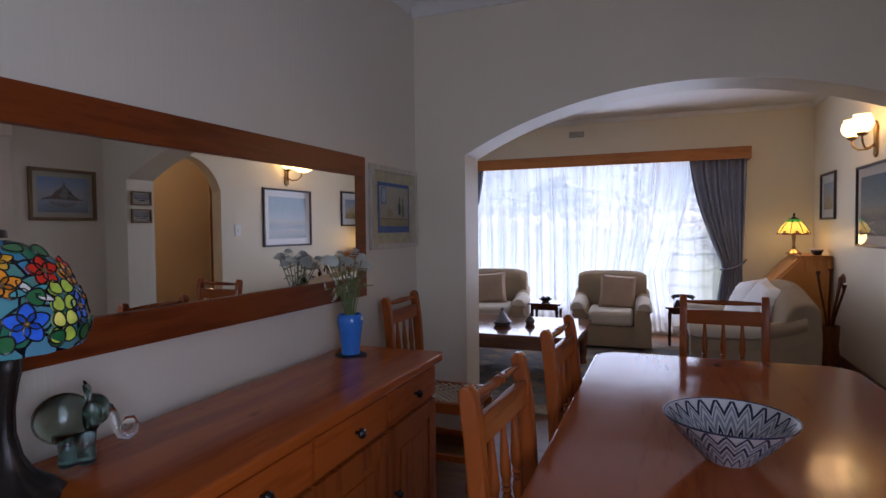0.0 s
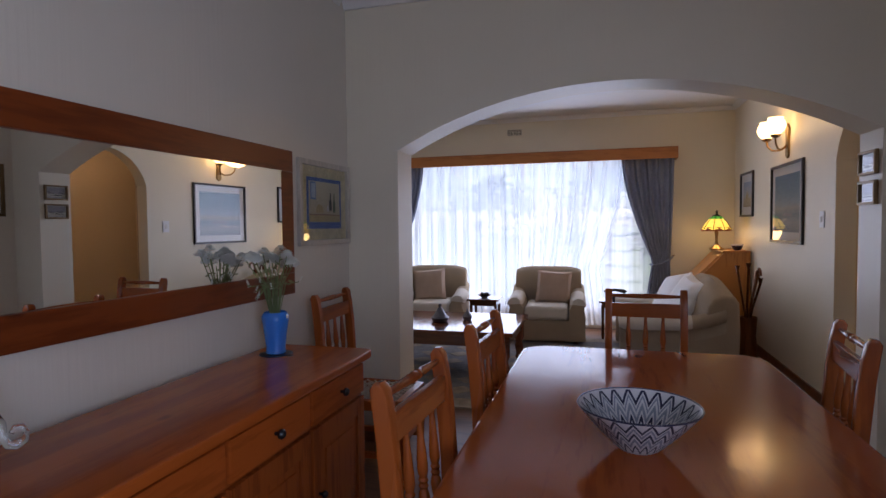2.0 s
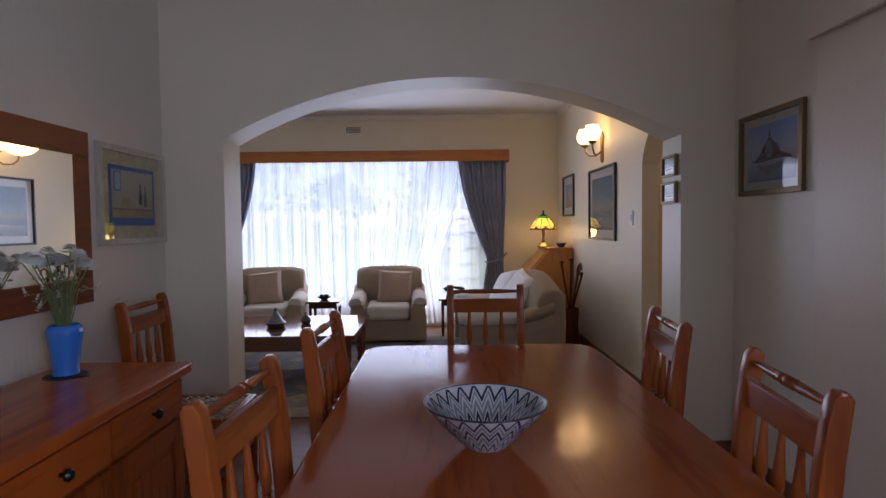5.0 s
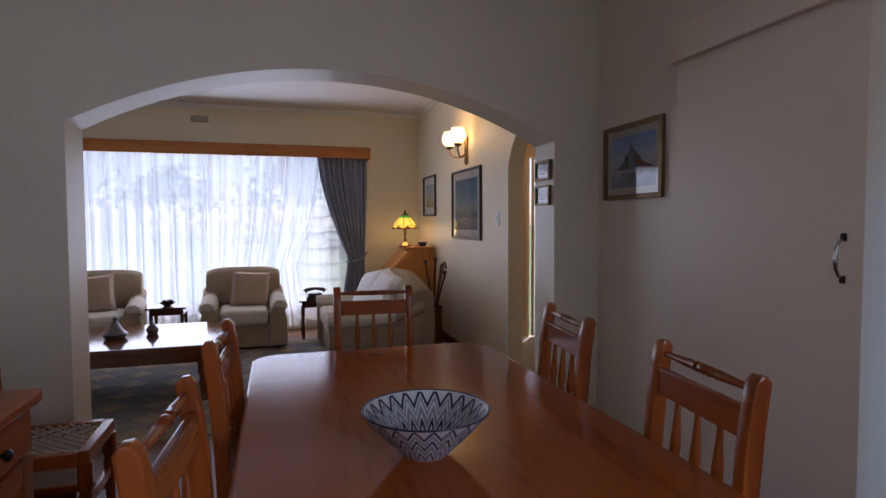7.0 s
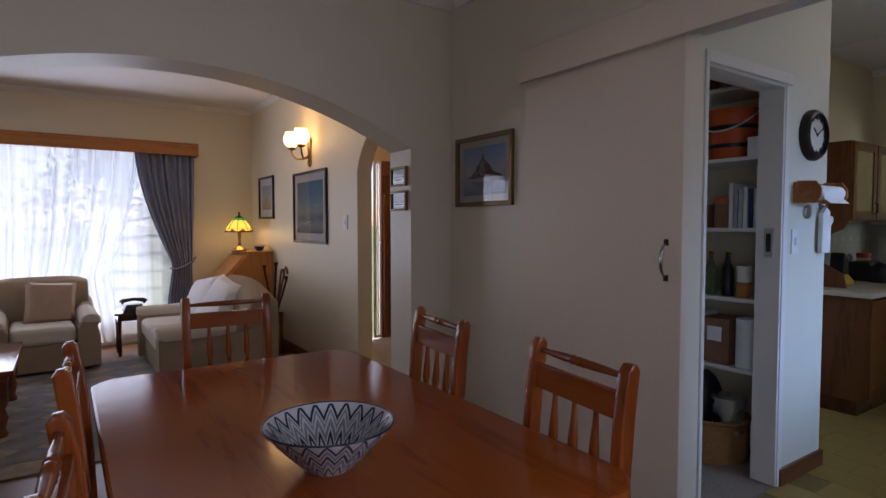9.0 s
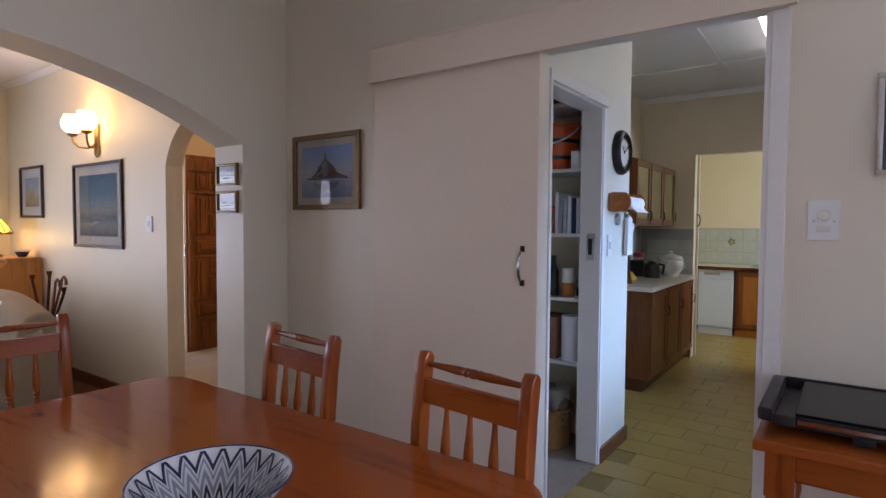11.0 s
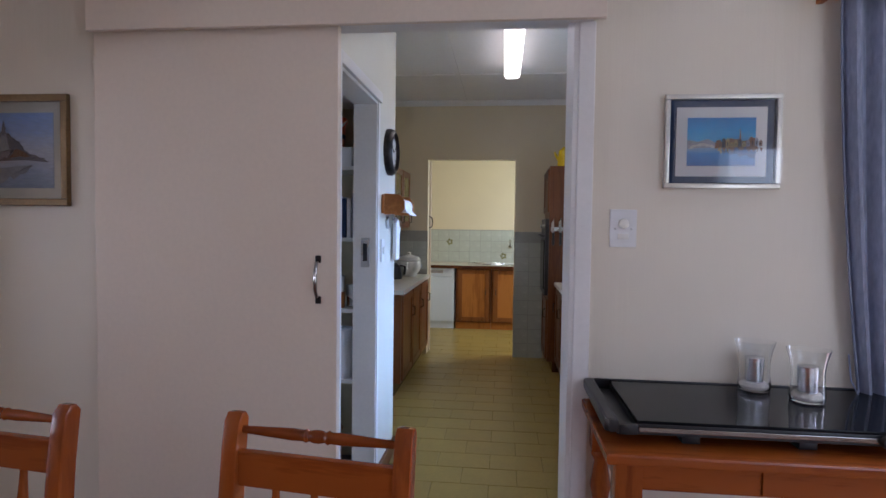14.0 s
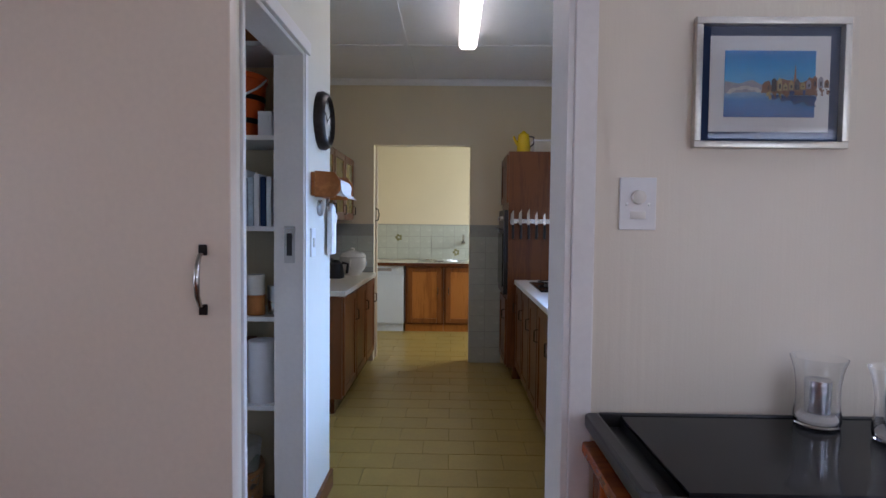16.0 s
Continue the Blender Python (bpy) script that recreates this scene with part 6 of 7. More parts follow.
part("shade_rim", lathe([(0.156, 0.205), (0.152, 0.216), (0.139, 0.248)], 32, (0, 0, 0), "Z", None, 0.05, 8), "rim_glass", ob, "dark red-brown scalloped glass edge")
part("crown", lathe([(0.040, 0.362), (0.045, 0.372), (0.02, 0.385), (0.008, 0.40), (0.012, 0.42), (0.0, 0.44)], 16, (0, 0, 0), "Z", None, 0.1, 8), "bronze_dark", ob)
part("bulb", ball(bmesh.new(), (0, 0, 0.26), 0.022, 0.022, 0.035), "globe_glow", ob)
ob = thing("china_bowl", "small dark blue and white bowl on the bureau", "bowl", pose(1.475, 6.70, 1.0155))
part("bowl", lathe([(0.03, 0), (0.045, 0.02), (0.060, 0.062), (0.056, 0.060), (0.03, 0.01), (0.0, 0.009)], 18, (0, 0, 0), "Z", None, 0.05, 6), "ceramic_navy", ob)
part("band", lathe([(0.0565, 0.048), (0.0615, 0.0625)], 18, (0, 0, 0), "Z", None, 0.05, 6), "ceramic_white", ob)
ob = thing("stick_stand", "wooden stand holding walking sticks and umbrellas", "stick stand", pose(1.44, 6.05, 0))
part("stand", lathe([(0.085, 0), (0.09, 0.02), (0.07, 0.22), (0.08, 0.40), (0.074, 0.40), (0.062, 0.22), (0.075, 0.03), (0, 0.02)], 20), "kitchen_oak", ob)
for k, (dx, dy, h, mt) in enumerate(((-0.05, 0.04, 0.84, "dark_wood"), (0.02, -0.05, 0.82, "kitchen_oak"), (0.05, 0.03, 0.78, "kitchen_oak"), (-0.02, -0.02, 0.88, "dark_wood"), (0.04, -0.08, 0.74, "dark_wood"))):
    top = Vector((dx * 1.6, dy * 2.0 - 0.10 * (k % 2), h))
    pts = [(-dx * 0.6, -dy * 0.6, 0.03), (dx * 0.6, dy * 0.6, 0.48), tuple(top)]
    if k in (1, 2):
        pts += [tuple(top + Vector((0, -0.01, 0.04))), tuple(top + Vector((0, -0.05, 0.065))), tuple(top + Vector((0, -0.09, 0.045))), tuple(top + Vector((0, -0.095, 0.0)))]
        part("walking_stick", tube(pts, 0.011, 8), mt, ob)
    else:
        part("walking_stick", tube(pts + [tuple(top + Vector((0, 0, 0.05)))], [0.010, 0.010, 0.012, 0.024], 8), mt, ob)


# wall sconce
ob = thing("wall_sconce", "brass twin-arm wall sconce with lit glass globes", "sconce", pose(LX, 5.385, 2.0, 0, 0, -90))
part("wall_plate", prism([(-0.035, -0.13), (0, -0.155), (0.035, -0.13), (0.028, 0.0), (0.045, 0.09), (0.0, 0.135), (-0.045, 0.09), (-0.028, 0.0)], -0.018, "Y", (0, -0.001, 0), None, 0.004), "brass", ob)
for s in (-1, 1):
    x = s * 0.125
    arm = [(0, -0.02, -0.05), (s * 0.03, -0.06, -0.085), (s * 0.08, -0.105, -0.08), (s * 0.118, -0.13, -0.04), (x, -0.135, 0.0)]
    part("arm", tube(arm, 0.008, 8), "brass", ob)
    part("cup", lathe([(0.008, 0.0), (0.035, 0.012), (0.040, 0.028), (0.0, 0.03)], 16, (x, -0.135, 0)), "brass", ob)
    part("globe", lathe([(0.030, 0.028), (0.062, 0.055), (0.078, 0.095), (0.070, 0.135), (0.055, 0.155), (0.060, 0.168), (0.052, 0.166), (0.045, 0.15), (0.0, 0.10)], 20, (x, -0.135, 0)), "globe_glow", ob, "glowing opal glass globe")
bulb("sconce_bulb", (LX - 0.26, 5.385, 2.16), 4.2, (1.0, 0.60, 0.22), 0.17)
bulb("accent_bulb", (LAMP[0], LAMP[1], LAMP[2] + 0.19), 4.0, (1.0, 0.66, 0.20), 0.10)

# air vent
ob = thing("air_vent", "square perforated plaster air vent high on the wall", "vent", pose(-1.01, WY, 2.502))
part("plate", boxes((-0.098, 0.098, -0.012, -0.0005, -0.043, 0.043, 0.002)), "lounge_paint", ob)
bm = bmesh.new()
for i in range(9):
    for j in range(4):
        box(bm, -0.089 + i * 0.0205, -0.089 + i * 0.0205 + 0.0155, -0.0135, -0.0115, -0.036 + j * 0.019, -0.036 + j * 0.019 + 0.012)
part("holes", bm, "plastic_black", ob)

# rug
ob = thing("rug", "grey-brown patterned wool rug under the coffee table", "rug", pose(-1.0, 5.35, 0))
part("field", boxes((-1.35, 1.35, -1.25, 1.05, 0.0, 0.014, 0.004)), "rug_wool", ob)
part("border", boxes((-1.55, -1.351, -1.45, 1.25, 0.0, 0.012), (1.351, 1.55, -1.45, 1.25, 0.0, 0.012), (-1.351, 1.351, -1.45, -1.251, 0.0, 0.012), (-1.351, 1.351, 1.051, 1.25, 0.0, 0.012)), "rug_border", ob)
bm = bmesh.new()
for i in range(9):
    for j in range(7):
        c = (-1.2 + i * 0.3, -1.05 + j * 0.3)
        r = 0.11
        prism([(c[0] + r, c[1]), (c[0], c[1] + r), (c[0] - r, c[1]), (c[0], c[1] - r)], 0.002, "Z", (0, 0, 0.0142), bm)
part("woven_pattern", bm, "rug_border", ob)

# hall: carved door and a barred side light
ob = thing("door_1", "carved panelled hardwood front door in the hall", "door", pose(2.66, 6.03, 0), kind="structure")
part("door_leaf", boxes((0.0, 0.88, 0, 0.045, 0.005, 2.03, 0.004)), "carved_door", ob)
PANELS = [(0.11, 0.235, 1.68, 1.85), (0.255, 0.375, 1.68, 1.85), (0.395, 0.51, 1.68, 1.85), (0.53, 0.66, 1.68, 1.85), (0.68, 0.80, 1.68, 1.85)]
for z in (0.0, -0.655):
    PANELS += [(0.11, 0.235, 1.21 + z, 1.62 + z), (0.255, 0.51, 1.475 + z, 1.62 + z), (0.255, 0.375, 1.21 + z, 1.425 + z), (0.395, 0.51, 1.02 + z, 1.425 + z), (0.11, 0.375, 1.02 + z, 1.16 + z),
               (0.53, 0.66, 1.21 + z, 1.62 + z), (0.68, 0.80, 1.02 + z, 1.62 + z), (0.53, 0.66, 1.02 + z, 1.16 + z)]
PANELS += [(0.11, 0.235, 0.09, 0.31), (0.255, 0.375, 0.09, 0.31), (0.395, 0.51, 0.09, 0.31), (0.53, 0.66, 0.09, 0.31), (0.68, 0.80, 0.09, 0.31)]
for a, b, z0, z1 in PANELS:
    p = part("carved_panel", prism([(a, z0), (b, z0), (b, z1), (a, z1)], -0.020, "Y", (0, -0.0005, 0), None, 0.014), "carved_door", ob)
    part("carved_boss", prism([(a + 0.032, z0 + 0.032), (b - 0.032, z0 + 0.032), (b - 0.032, z1 - 0.032), (a + 0.032, z1 - 0.032)], -0.018, "Y", (0, -0.0205, 0), None, 0.014), "carved_door", ob)
for x0, x1, z0, z1 in ((0.02, 0.86, 1.865, 1.99), (0.02, 0.86, 1.635, 1.665), (0.02, 0.09, 0.06, 1.634), (0.81, 0.86, 0.06, 1.634), (0.092, 0.808, 0.978, 1.004), (0.092, 0.808, 0.322, 0.350)):
    part("moulding", boxes((x0, x1, -0.030, -0.0005, z0, z1, 0.008)), "carved_door", ob)
ob = thing("security_gate", "white metal security gate standing beside the front door", "gate", pose(2.56, 6.0, 0))
part("gate_frame", boxes((0.0, 0.022, 0.0, 0.03, 0.02, 2.02), (0.066, 0.088, 0.0, 0.03, 0.02, 2.02), (0.022, 0.066, 0.0, 0.03, 0.02, 0.05), (0.022, 0.066, 0.0, 0.03, 1.99, 2.02)), "white_gloss", ob)
part("gate_bar", boxes((0.038, 0.050, 0.008, 0.02, 0.05, 1.99)), "white_gloss", ob)
part("lock", boxes((0.064, 0.09, -0.012, 0.0, 1.0, 1.12, 0.003)), "steel", ob)
area("side_light", (2.61, 6.10, 1.1), (2.61, 0, 1.1), 0.06, 1.9, 1.5, (0.85, 0.92, 1.0))

ob = thing("ceiling_light", "round opal glass ceiling light in the hall", "ceiling light", pose(2.75, 4.8, CZ))
part("rose", lathe([(0.10, -0.0005), (0.10, -0.02), (0.0, -0.021)], 20), "brass", ob)
part("globe", lathe([(0.09, -0.0215), (0.13, -0.06), (0.11, -0.12), (0.05, -0.15), (0.0, -0.155)], 24), "globe_glow", ob)
bulb("hall_bulb", (2.75, 4.8, CZ - 0.22), 7, (1.0, 0.72, 0.42), 0.08)

# ---- kitchen ----


def cabinet_door(parent, axis, x0, x1, z0, z1, at, wood_mat, side=1, handle=None, panel_mat=None):
    """A framed door: axis X faces along x, axis Y along y; side tells which way it looks."""
    f = bmesh.new()
    b, t = 0.055, 0.018
    for q in ((x0, x0 + b, z0, z1), (x1 - b, x1, z0, z1), (x0 + b, x1 - b, z0, z0 + b), (x0 + b, x1 - b, z1 - b, z1)):
        lo, hi = sorted((at, at + side * t))
        if axis == "X":
            box(f, lo, hi, q[0], q[1], q[2], q[3], 0.003)
        else:
            box(f, q[0], q[1], lo, hi, q[2], q[3], 0.003)
    d = part("door", f, wood_mat, parent)
    lo, hi = sorted((at, at + side * 0.010))
    g = boxes((lo, hi, x0 + b, x1 - b, z0 + b, z1 - b)) if axis == "X" else boxes((x0 + b, x1 - b, lo, hi, z0 + b, z1 - b))
    part("door_panel", g, panel_mat or wood_mat, d)
    if handle:
        hx, hz = handle
        o = at + side * t
        pts = [(o, hx, hz - 0.04), (o + side * 0.022, hx, hz - 0.035), (o + side * 0.022, hx, hz + 0.035), (o, hx, hz + 0.04)] if axis == "X" else [(hx, o, hz - 0.04), (hx, o + side * 0.022, hz - 0.035), (hx, o + side * 0.022, hz + 0.035), (hx, o, hz + 0.04)]
        part("handle", tube(pts, 0.005, 6), "bronze_dark", d)
    return d


CT = 0.85


def base_units(x0, x1, front, back, side, name, label, n, oak="kitchen_oak"):
    """Floor cupboards in a row, each a thing of its own, with doors that look to `side` in y."""
    w = (x1 - x0) / n
    for k in range(n):
        ob = thing(name, label, "cabinet", pose(x0 + k * w, 0, 0), name + "s")
        lo, hi = sorted((front, back))
        part("body", boxes((0.002, w - 0.002, lo, hi, 0.10, CT - 0.036)), oak, ob)
        part("plinth", boxes((0.002, w - 0.002, lo + (0.05 if side < 0 else 0), hi - (0.05 if side > 0 else 0), 0, 0.10)), "dark_wood", ob)
        cabinet_door(ob, "Y", 0.012, w - 0.012, 0.12, CT - 0.05, front, oak, side, (w - 0.04, 0.62))


base_units(4.10, 5.60, 1.82, KY1 - 0.002, -1, "base_cabinet", "dark oak kitchen floor cupboard with a panelled door", 3)
ob = thing("worktop", "cream laminate worktop on the cupboards", "worktop", pose(0, 0, 0), "worktops")
part("slab", boxes((4.07, 5.61, 1.79, KY1 - 0.002, CT - 0.035, CT, 0.004)), "laminate", ob)
ob = thing("worktop", "white laminate worktop round the hob", "worktop", pose(0, 0, 0), "worktops")
part("slab", boxes((2.6, 5.04, KY0 + 0.002, 0.545, CT - 0.035, CT, 0.004)), "plastic_white", ob)
base_units(2.62, 5.03, 0.515, KY0 + 0.002, 1, "base_cabinet", "dark oak kitchen floor cupboard with a panelled door", 6)
# wall cupboards
for k in range(3):
    x0 = 4.30 + k * 0.43
    ob = thing("wall_cabinet", "oak kitchen wall cupboard with a glazed yellow door", "cabinet", pose(x0, 0, 0), "wall_cabinets")
    part("body", boxes((0.002, 0.428, 2.02, KY1 - 0.002, 1.34, 1.91)), "kitchen_oak", ob)
    d = cabinet_door(ob, "Y", 0.01, 0.42, 1.35, 1.90, 2.02, "kitchen_oak", -1, (0.385, 1.43))
    part("glass_panel", boxes((0.066, 0.364, 2.0085, 2.0095, 1.407, 1.843)), "cabinet_glass", d, "olive glazed panel")
ob = thing("shelf_bracket", "shaped oak end bracket under the wall cupboard", "bracket", pose(4.28, 0, 0))
part("board", prism([(KY1 - 0.002, CT + 0.001), (2.02, CT + 0.001), (2.04, 0.95), (2.16, 1.02), (2.20, 1.12), (2.16, 1.22), (2.05, 1.28), (2.02, 1.34), (KY1 - 0.002, 1.34)], 0.018, "X", (0, 0, 0)), "kitchen_oak", ob)
# oven tower
ob = thing("oven_tower", "tall dark oak housing with a built-in black oven", "oven housing", pose(5.05, 0, 0))
part("body", boxes((0.0, 0.55, KY0 + 0.002, 0.60, 0.10, 1.93)), "kitchen_oak", ob)
part("plinth", boxes((0.0, 0.55, KY0 + 0.002, 0.55, 0, 0.10)), "dark_wood", ob)
cabinet_door(ob, "Y", 0.012, 0.538, 0.12, 0.68, 0.60, "kitchen_oak", 1, (0.06, 0.55))
cabinet_door(ob, "Y", 0.012, 0.538, 1.50, 1.90, 0.60, "kitchen_oak", 1)
ov = part("oven", boxes((0.01, 0.54, 0.60, 0.635, 0.72, 1.44, 0.006)), "plastic_black", ob, "black built-in oven")
part("oven_glass", boxes((0.05, 0.50, 0.635, 0.645, 0.78, 1.24, 0.004)), "hob_glass", ov)
part("oven_handle", tube([(0.07, 0.637, 1.28), (0.07, 0.67, 1.28), (0.48, 0.67, 1.28), (0.48, 0.637, 1.28)], 0.008, 8), "plastic_black", ov)
for k in range(4):
    part("oven_dial", lathe([(0.018, 0.635), (0.016, 0.655), (0.0, 0.656)], 12, (0.12 + k * 0.1, 0, 1.37), "Y"), "steel", ov)
ob = thing("knife_rack", "magnetic strip of kitchen knives on the oven housing", "knife rack", pose(5.05, 0, 1.345))
part("strip", boxes((-0.022, -0.0005, 0.12, 0.585, -0.018, 0.018, 0.003)), "steel", ob)
for k in range(7):
    y, ln = 0.555 - k * 0.066, (0.16, 0.17, 0.18, 0.14, 0.12, 0.12, 0.10)[k]
    kn = part("knife", prism([(y, -0.03), (y + 0.014 + 0.002 * (7 - k), -0.03), (y + 0.016 + 0.002 * (7 - k), ln * 0.35), (y + 0.004, ln * 0.62)], -0.003, "X", (-0.0225, 0, 0)), "chrome", ob)
    part("knife_handle", boxes((-0.034, -0.0205, y - 0.002, y + 0.020, -0.15, -0.03, 0.005)), "plastic_black", kn)
ob = thing("coffee_pot", "bright yellow enamel coffee pot on the oven housing", "coffee pot", pose(5.16, 0.47, 1.931))
part("pot", lathe([(0.058, 0), (0.060, 0.01), (0.048, 0.14), (0.045, 0.155), (0.02, 0.175), (0.012, 0.185), (0.0, 0.192)], 20), "enamel_yellow", ob)
part("handle", tube([(0, -0.045, 0.14), (0, -0.085, 0.135), (0, -0.09, 0.08), (0, -0.055, 0.05)], 0.007, 8), "plastic_black", ob)
part("spout", tube([(0, 0.045, 0.07), (0, 0.075, 0.11), (0, 0.085, 0.14)], [0.018, 0.012, 0.009], 8), "enamel_yellow", ob)
ob = thing("storage_box", "clear plastic storage box on the oven housing", "box", pose(5.22, 0.30, 1.931))
part("box", boxes((-0.08, 0.08, -0.09, 0.08, 0, 0.10, 0.008)), "laminate", ob)
part("lid", boxes((-0.085, 0.085, -0.095, 0.085, 0.10, 0.115, 0.004)), "plastic_white", ob)
ob = thing("gas_hob", "black hob with a pan support set into the worktop", "hob", pose(4.45, 0.20, CT))
part("plate", boxes((-0.30, 0.30, -0.24, 0.26, 0.001, 0.012, 0.003)), "hob_glass", ob)
for x in (-0.15, 0.15):
    for y in (-0.10, 0.12):
        part("pan_support", tube([(x + 0.09 * math.cos(TAU * k / 12), y + 0.09 * math.sin(TAU * k / 12), 0.03) for k in range(12)], 0.006, 6, None, True), "plastic_black", ob)
        part("burner", lathe([(0.045, 0.012), (0.04, 0.025), (0.0, 0.026)], 14, (x, y, 0)), "plastic_black", ob)
# things on the left worktop
ob = thing("soup_tureen", "white ceramic tureen with a lid and ladle knob", "tureen", pose(5.33, 1.965, CT))
part("pot", lathe([(0.07, 0), (0.075, 0.015), (0.11, 0.06), (0.125, 0.11), (0.115, 0.155), (0.12, 0.165), (0.0, 0.166)], 28), "enamel_cream", ob)
part("lid", lathe([(0.118, 0.167), (0.10, 0.195), (0.05, 0.212), (0.016, 0.22), (0.024, 0.238), (0.0, 0.248)], 24), "enamel_cream", ob)
for s in (-1, 1):
    part("handle", tube([(s * 0.112, 0, 0.14), (s * 0.15, 0, 0.13), (s * 0.15, 0, 0.09), (s * 0.12, 0, 0.08)], 0.010, 8), "enamel_cream", ob)
part("motif", boxes((-0.018, 0.018, -0.1265, -0.1225, 0.085, 0.125)), "ceramic_grey", ob)
ob = thing("kettle", "small black kettle on the worktop", "kettle", pose(5.02, 2.06, CT))
part("body", lathe([(0.075, 0), (0.08, 0.02), (0.065, 0.12), (0.03, 0.15), (0.0, 0.155)], 18), "plastic_black", ob)
part("handle", tube([(0, -0.06, 0.13), (0, -0.11, 0.12), (0, -0.10, 0.04)], 0.012, 8), "plastic_black", ob)
ob = thing("toaster", "black toaster on the kitchen worktop", "toaster", pose(5.12, 2.20, CT))
part("body", boxes((-0.13, 0.13, -0.08, 0.08, 0.0, 0.16, 0.02)), "plastic_black", ob)
ob = thing("storage_jar", "red-lidded storage jar on the worktop", "jar", pose(5.24, 2.25, CT))
part("jar", lathe([(0.045, 0), (0.05, 0.01), (0.05, 0.17), (0.04, 0.18), (0.0, 0.18)], 16), "laminate", ob)
part("lid", lathe([(0.052, 0.181), (0.052, 0.22), (0.0, 0.222)], 16), "red_paint", ob)
ob = thing("banana_bunch", "bunch of ripe bananas on the worktop", "fruit", pose(4.42, 2.10, CT))
for k in range(4):
    part("banana", tube([(0.03 * k - 0.05, -0.07, 0.02), (0.03 * k - 0.05, -0.02, 0.045 + 0.01 * k), (0.03 * k - 0.05, 0.05, 0.05), (0.03 * k - 0.04, 0.09, 0.03)], [0.008, 0.018, 0.018, 0.008], 8), "banana", ob)
ob = thing("knife_block", "dark appliance against the tiled kitchen wall", "appliance", pose(4.68, 2.22, CT))
part("block", prism([(-0.06, 0), (0.06, 0), (0.05, 0.20), (-0.03, 0.24)], 0.10, "Y", (0, -0.05, 0), None, 0.01), "plastic_black", ob)

# pantry wall: clock, towel holder, hooks, switch
ob = thing("wall_clock", "round wall clock with a dark rim and pale face", "clock", pose(2.83, PY, 1.765))
part("rim", lathe([(0.128, 0.0), (0.130, -0.020), (0.118, -0.040), (0.106, -0.045), (0.100, -0.028), (0.0, -0.026)], 40, (0, 0, 0), "Y"), "bronze_dark", ob)
part("face", lathe([(0.099, -0.0275), (0.0, -0.0285)], 40, (0, 0, 0), "Y"), "enamel_cream", ob)
for k in range(12):
    a = TAU * k / 12
    part("hour_mark", boxes((-0.003, 0.003, -0.0305, -0.0288, 0.074, 0.092)), "ebony", ob, "", pose(0, 0, 0, 0, math.degrees(a), 0))
part("hour_pointer", boxes((-0.004, 0.004, -0.0320, -0.0306, -0.01, 0.05)), "ebony", ob, "", pose(0, 0, 0, 0, 310, 0))
part("minute_pointer", boxes((-0.003, 0.003, -0.0335, -0.0321, -0.01, 0.08)), "ebony", ob, "", pose(0, 0, 0, 0, 60, 0))
ob = thing("paper_towel_holder", "pine paper towel holder with a hanging white sheet", "towel holder", pose(2.80, PY, 1.468))
part("back_board", boxes((-0.14, 0.17, -0.016, -0.0005, -0.045, 0.055, 0.004)), "pelmet_pine", ob)
for x in (-0.14, 0.155):
    part("bracket", prism([(-0.016, -0.05), (-0.10, -0.05), (-0.125, -0.02), (-0.125, 0.02), (-0.10, 0.055), (-0.016, 0.06)], 0.016, "X", (x, 0, 0), None, 0.004), "pelmet_pine", ob)
part("paper_roll", lathe([(0.035, -0.12), (0.036, -0.118), (0.036, 0.150), (0.035, 0.153)], 20, (0, -0.085, 0), "X"), "paper_white", ob)
part("hanging_sheet", prism([(-0.122, 0.0), (-0.125, -0.030), (-0.150, -0.052), (-0.149, -0.054), (-0.123, -0.032), (-0.120, 0.0)], 0.22, "X", (-0.10, 0, 0)), "paper_white", ob)
ob = thing("oven_glove", "cream oven glove hanging from a wall hook", "oven glove", pose(2.96, PY, 1.28))
part("glove", prism([(-0.05, -0.12), (0.05, -0.12), (0.055, 0.02), (0.085, 0.05), (0.075, 0.075), (0.045, 0.06), (0.04, 0.10), (0.0, 0.12), (-0.045, 0.09)], -0.025, "Y", (0, -0.012, 0), None, 0.010), "cushion_white", ob)
part("hook", lathe([(0.018, -0.0005), (0.018, -0.010), (0.006, -0.014), (0.006, -0.03), (0.012, -0.034), (0.0, -0.036)], 12, (0, 0, 0.125), "Y"), "steel", ob)
ob = thing("tape_measure_hook", "round steel hook plate on the pantry wall", "hook", pose(2.80, PY, 1.375))
part("disc", lathe([(0.035, -0.0005), (0.036, -0.012), (0.03, -0.018), (0.0, -0.02)], 20, (0, 0, 0), "Y"), "steel", ob)
ob = thing("light_switch", "tall white light switch plate on the pantry wall", "switch", pose(2.68, PY, 1.225))
part("plate", boxes((-0.035, 0.035, -0.008, -0.0005, -0.06, 0.06, 0.002)), "plastic_white", ob)
part("rocker", boxes((-0.012, 0.012, -0.012, -0.0078, -0.02, 0.02, 0.001)), "enamel_cream", ob)

# pantry shelves and stores
SHELF = (2.045, 1.665, 1.292, 0.917, 0.542)
ob = thing("pantry_shelving", "white painted pantry shelves full of groceries", "shelving", pose(0, 0, 0))
for z in SHELF:
    part("shelf", boxes((2.60, 2.928, 1.785, 2.615, z - 0.020, z, 0.002)), "white_gloss", ob)
part("back_board", boxes((2.9205, 2.929, 1.782, 2.615, 0, 2.3)), "kitchen_paint", ob)
rngp = random.Random(11)


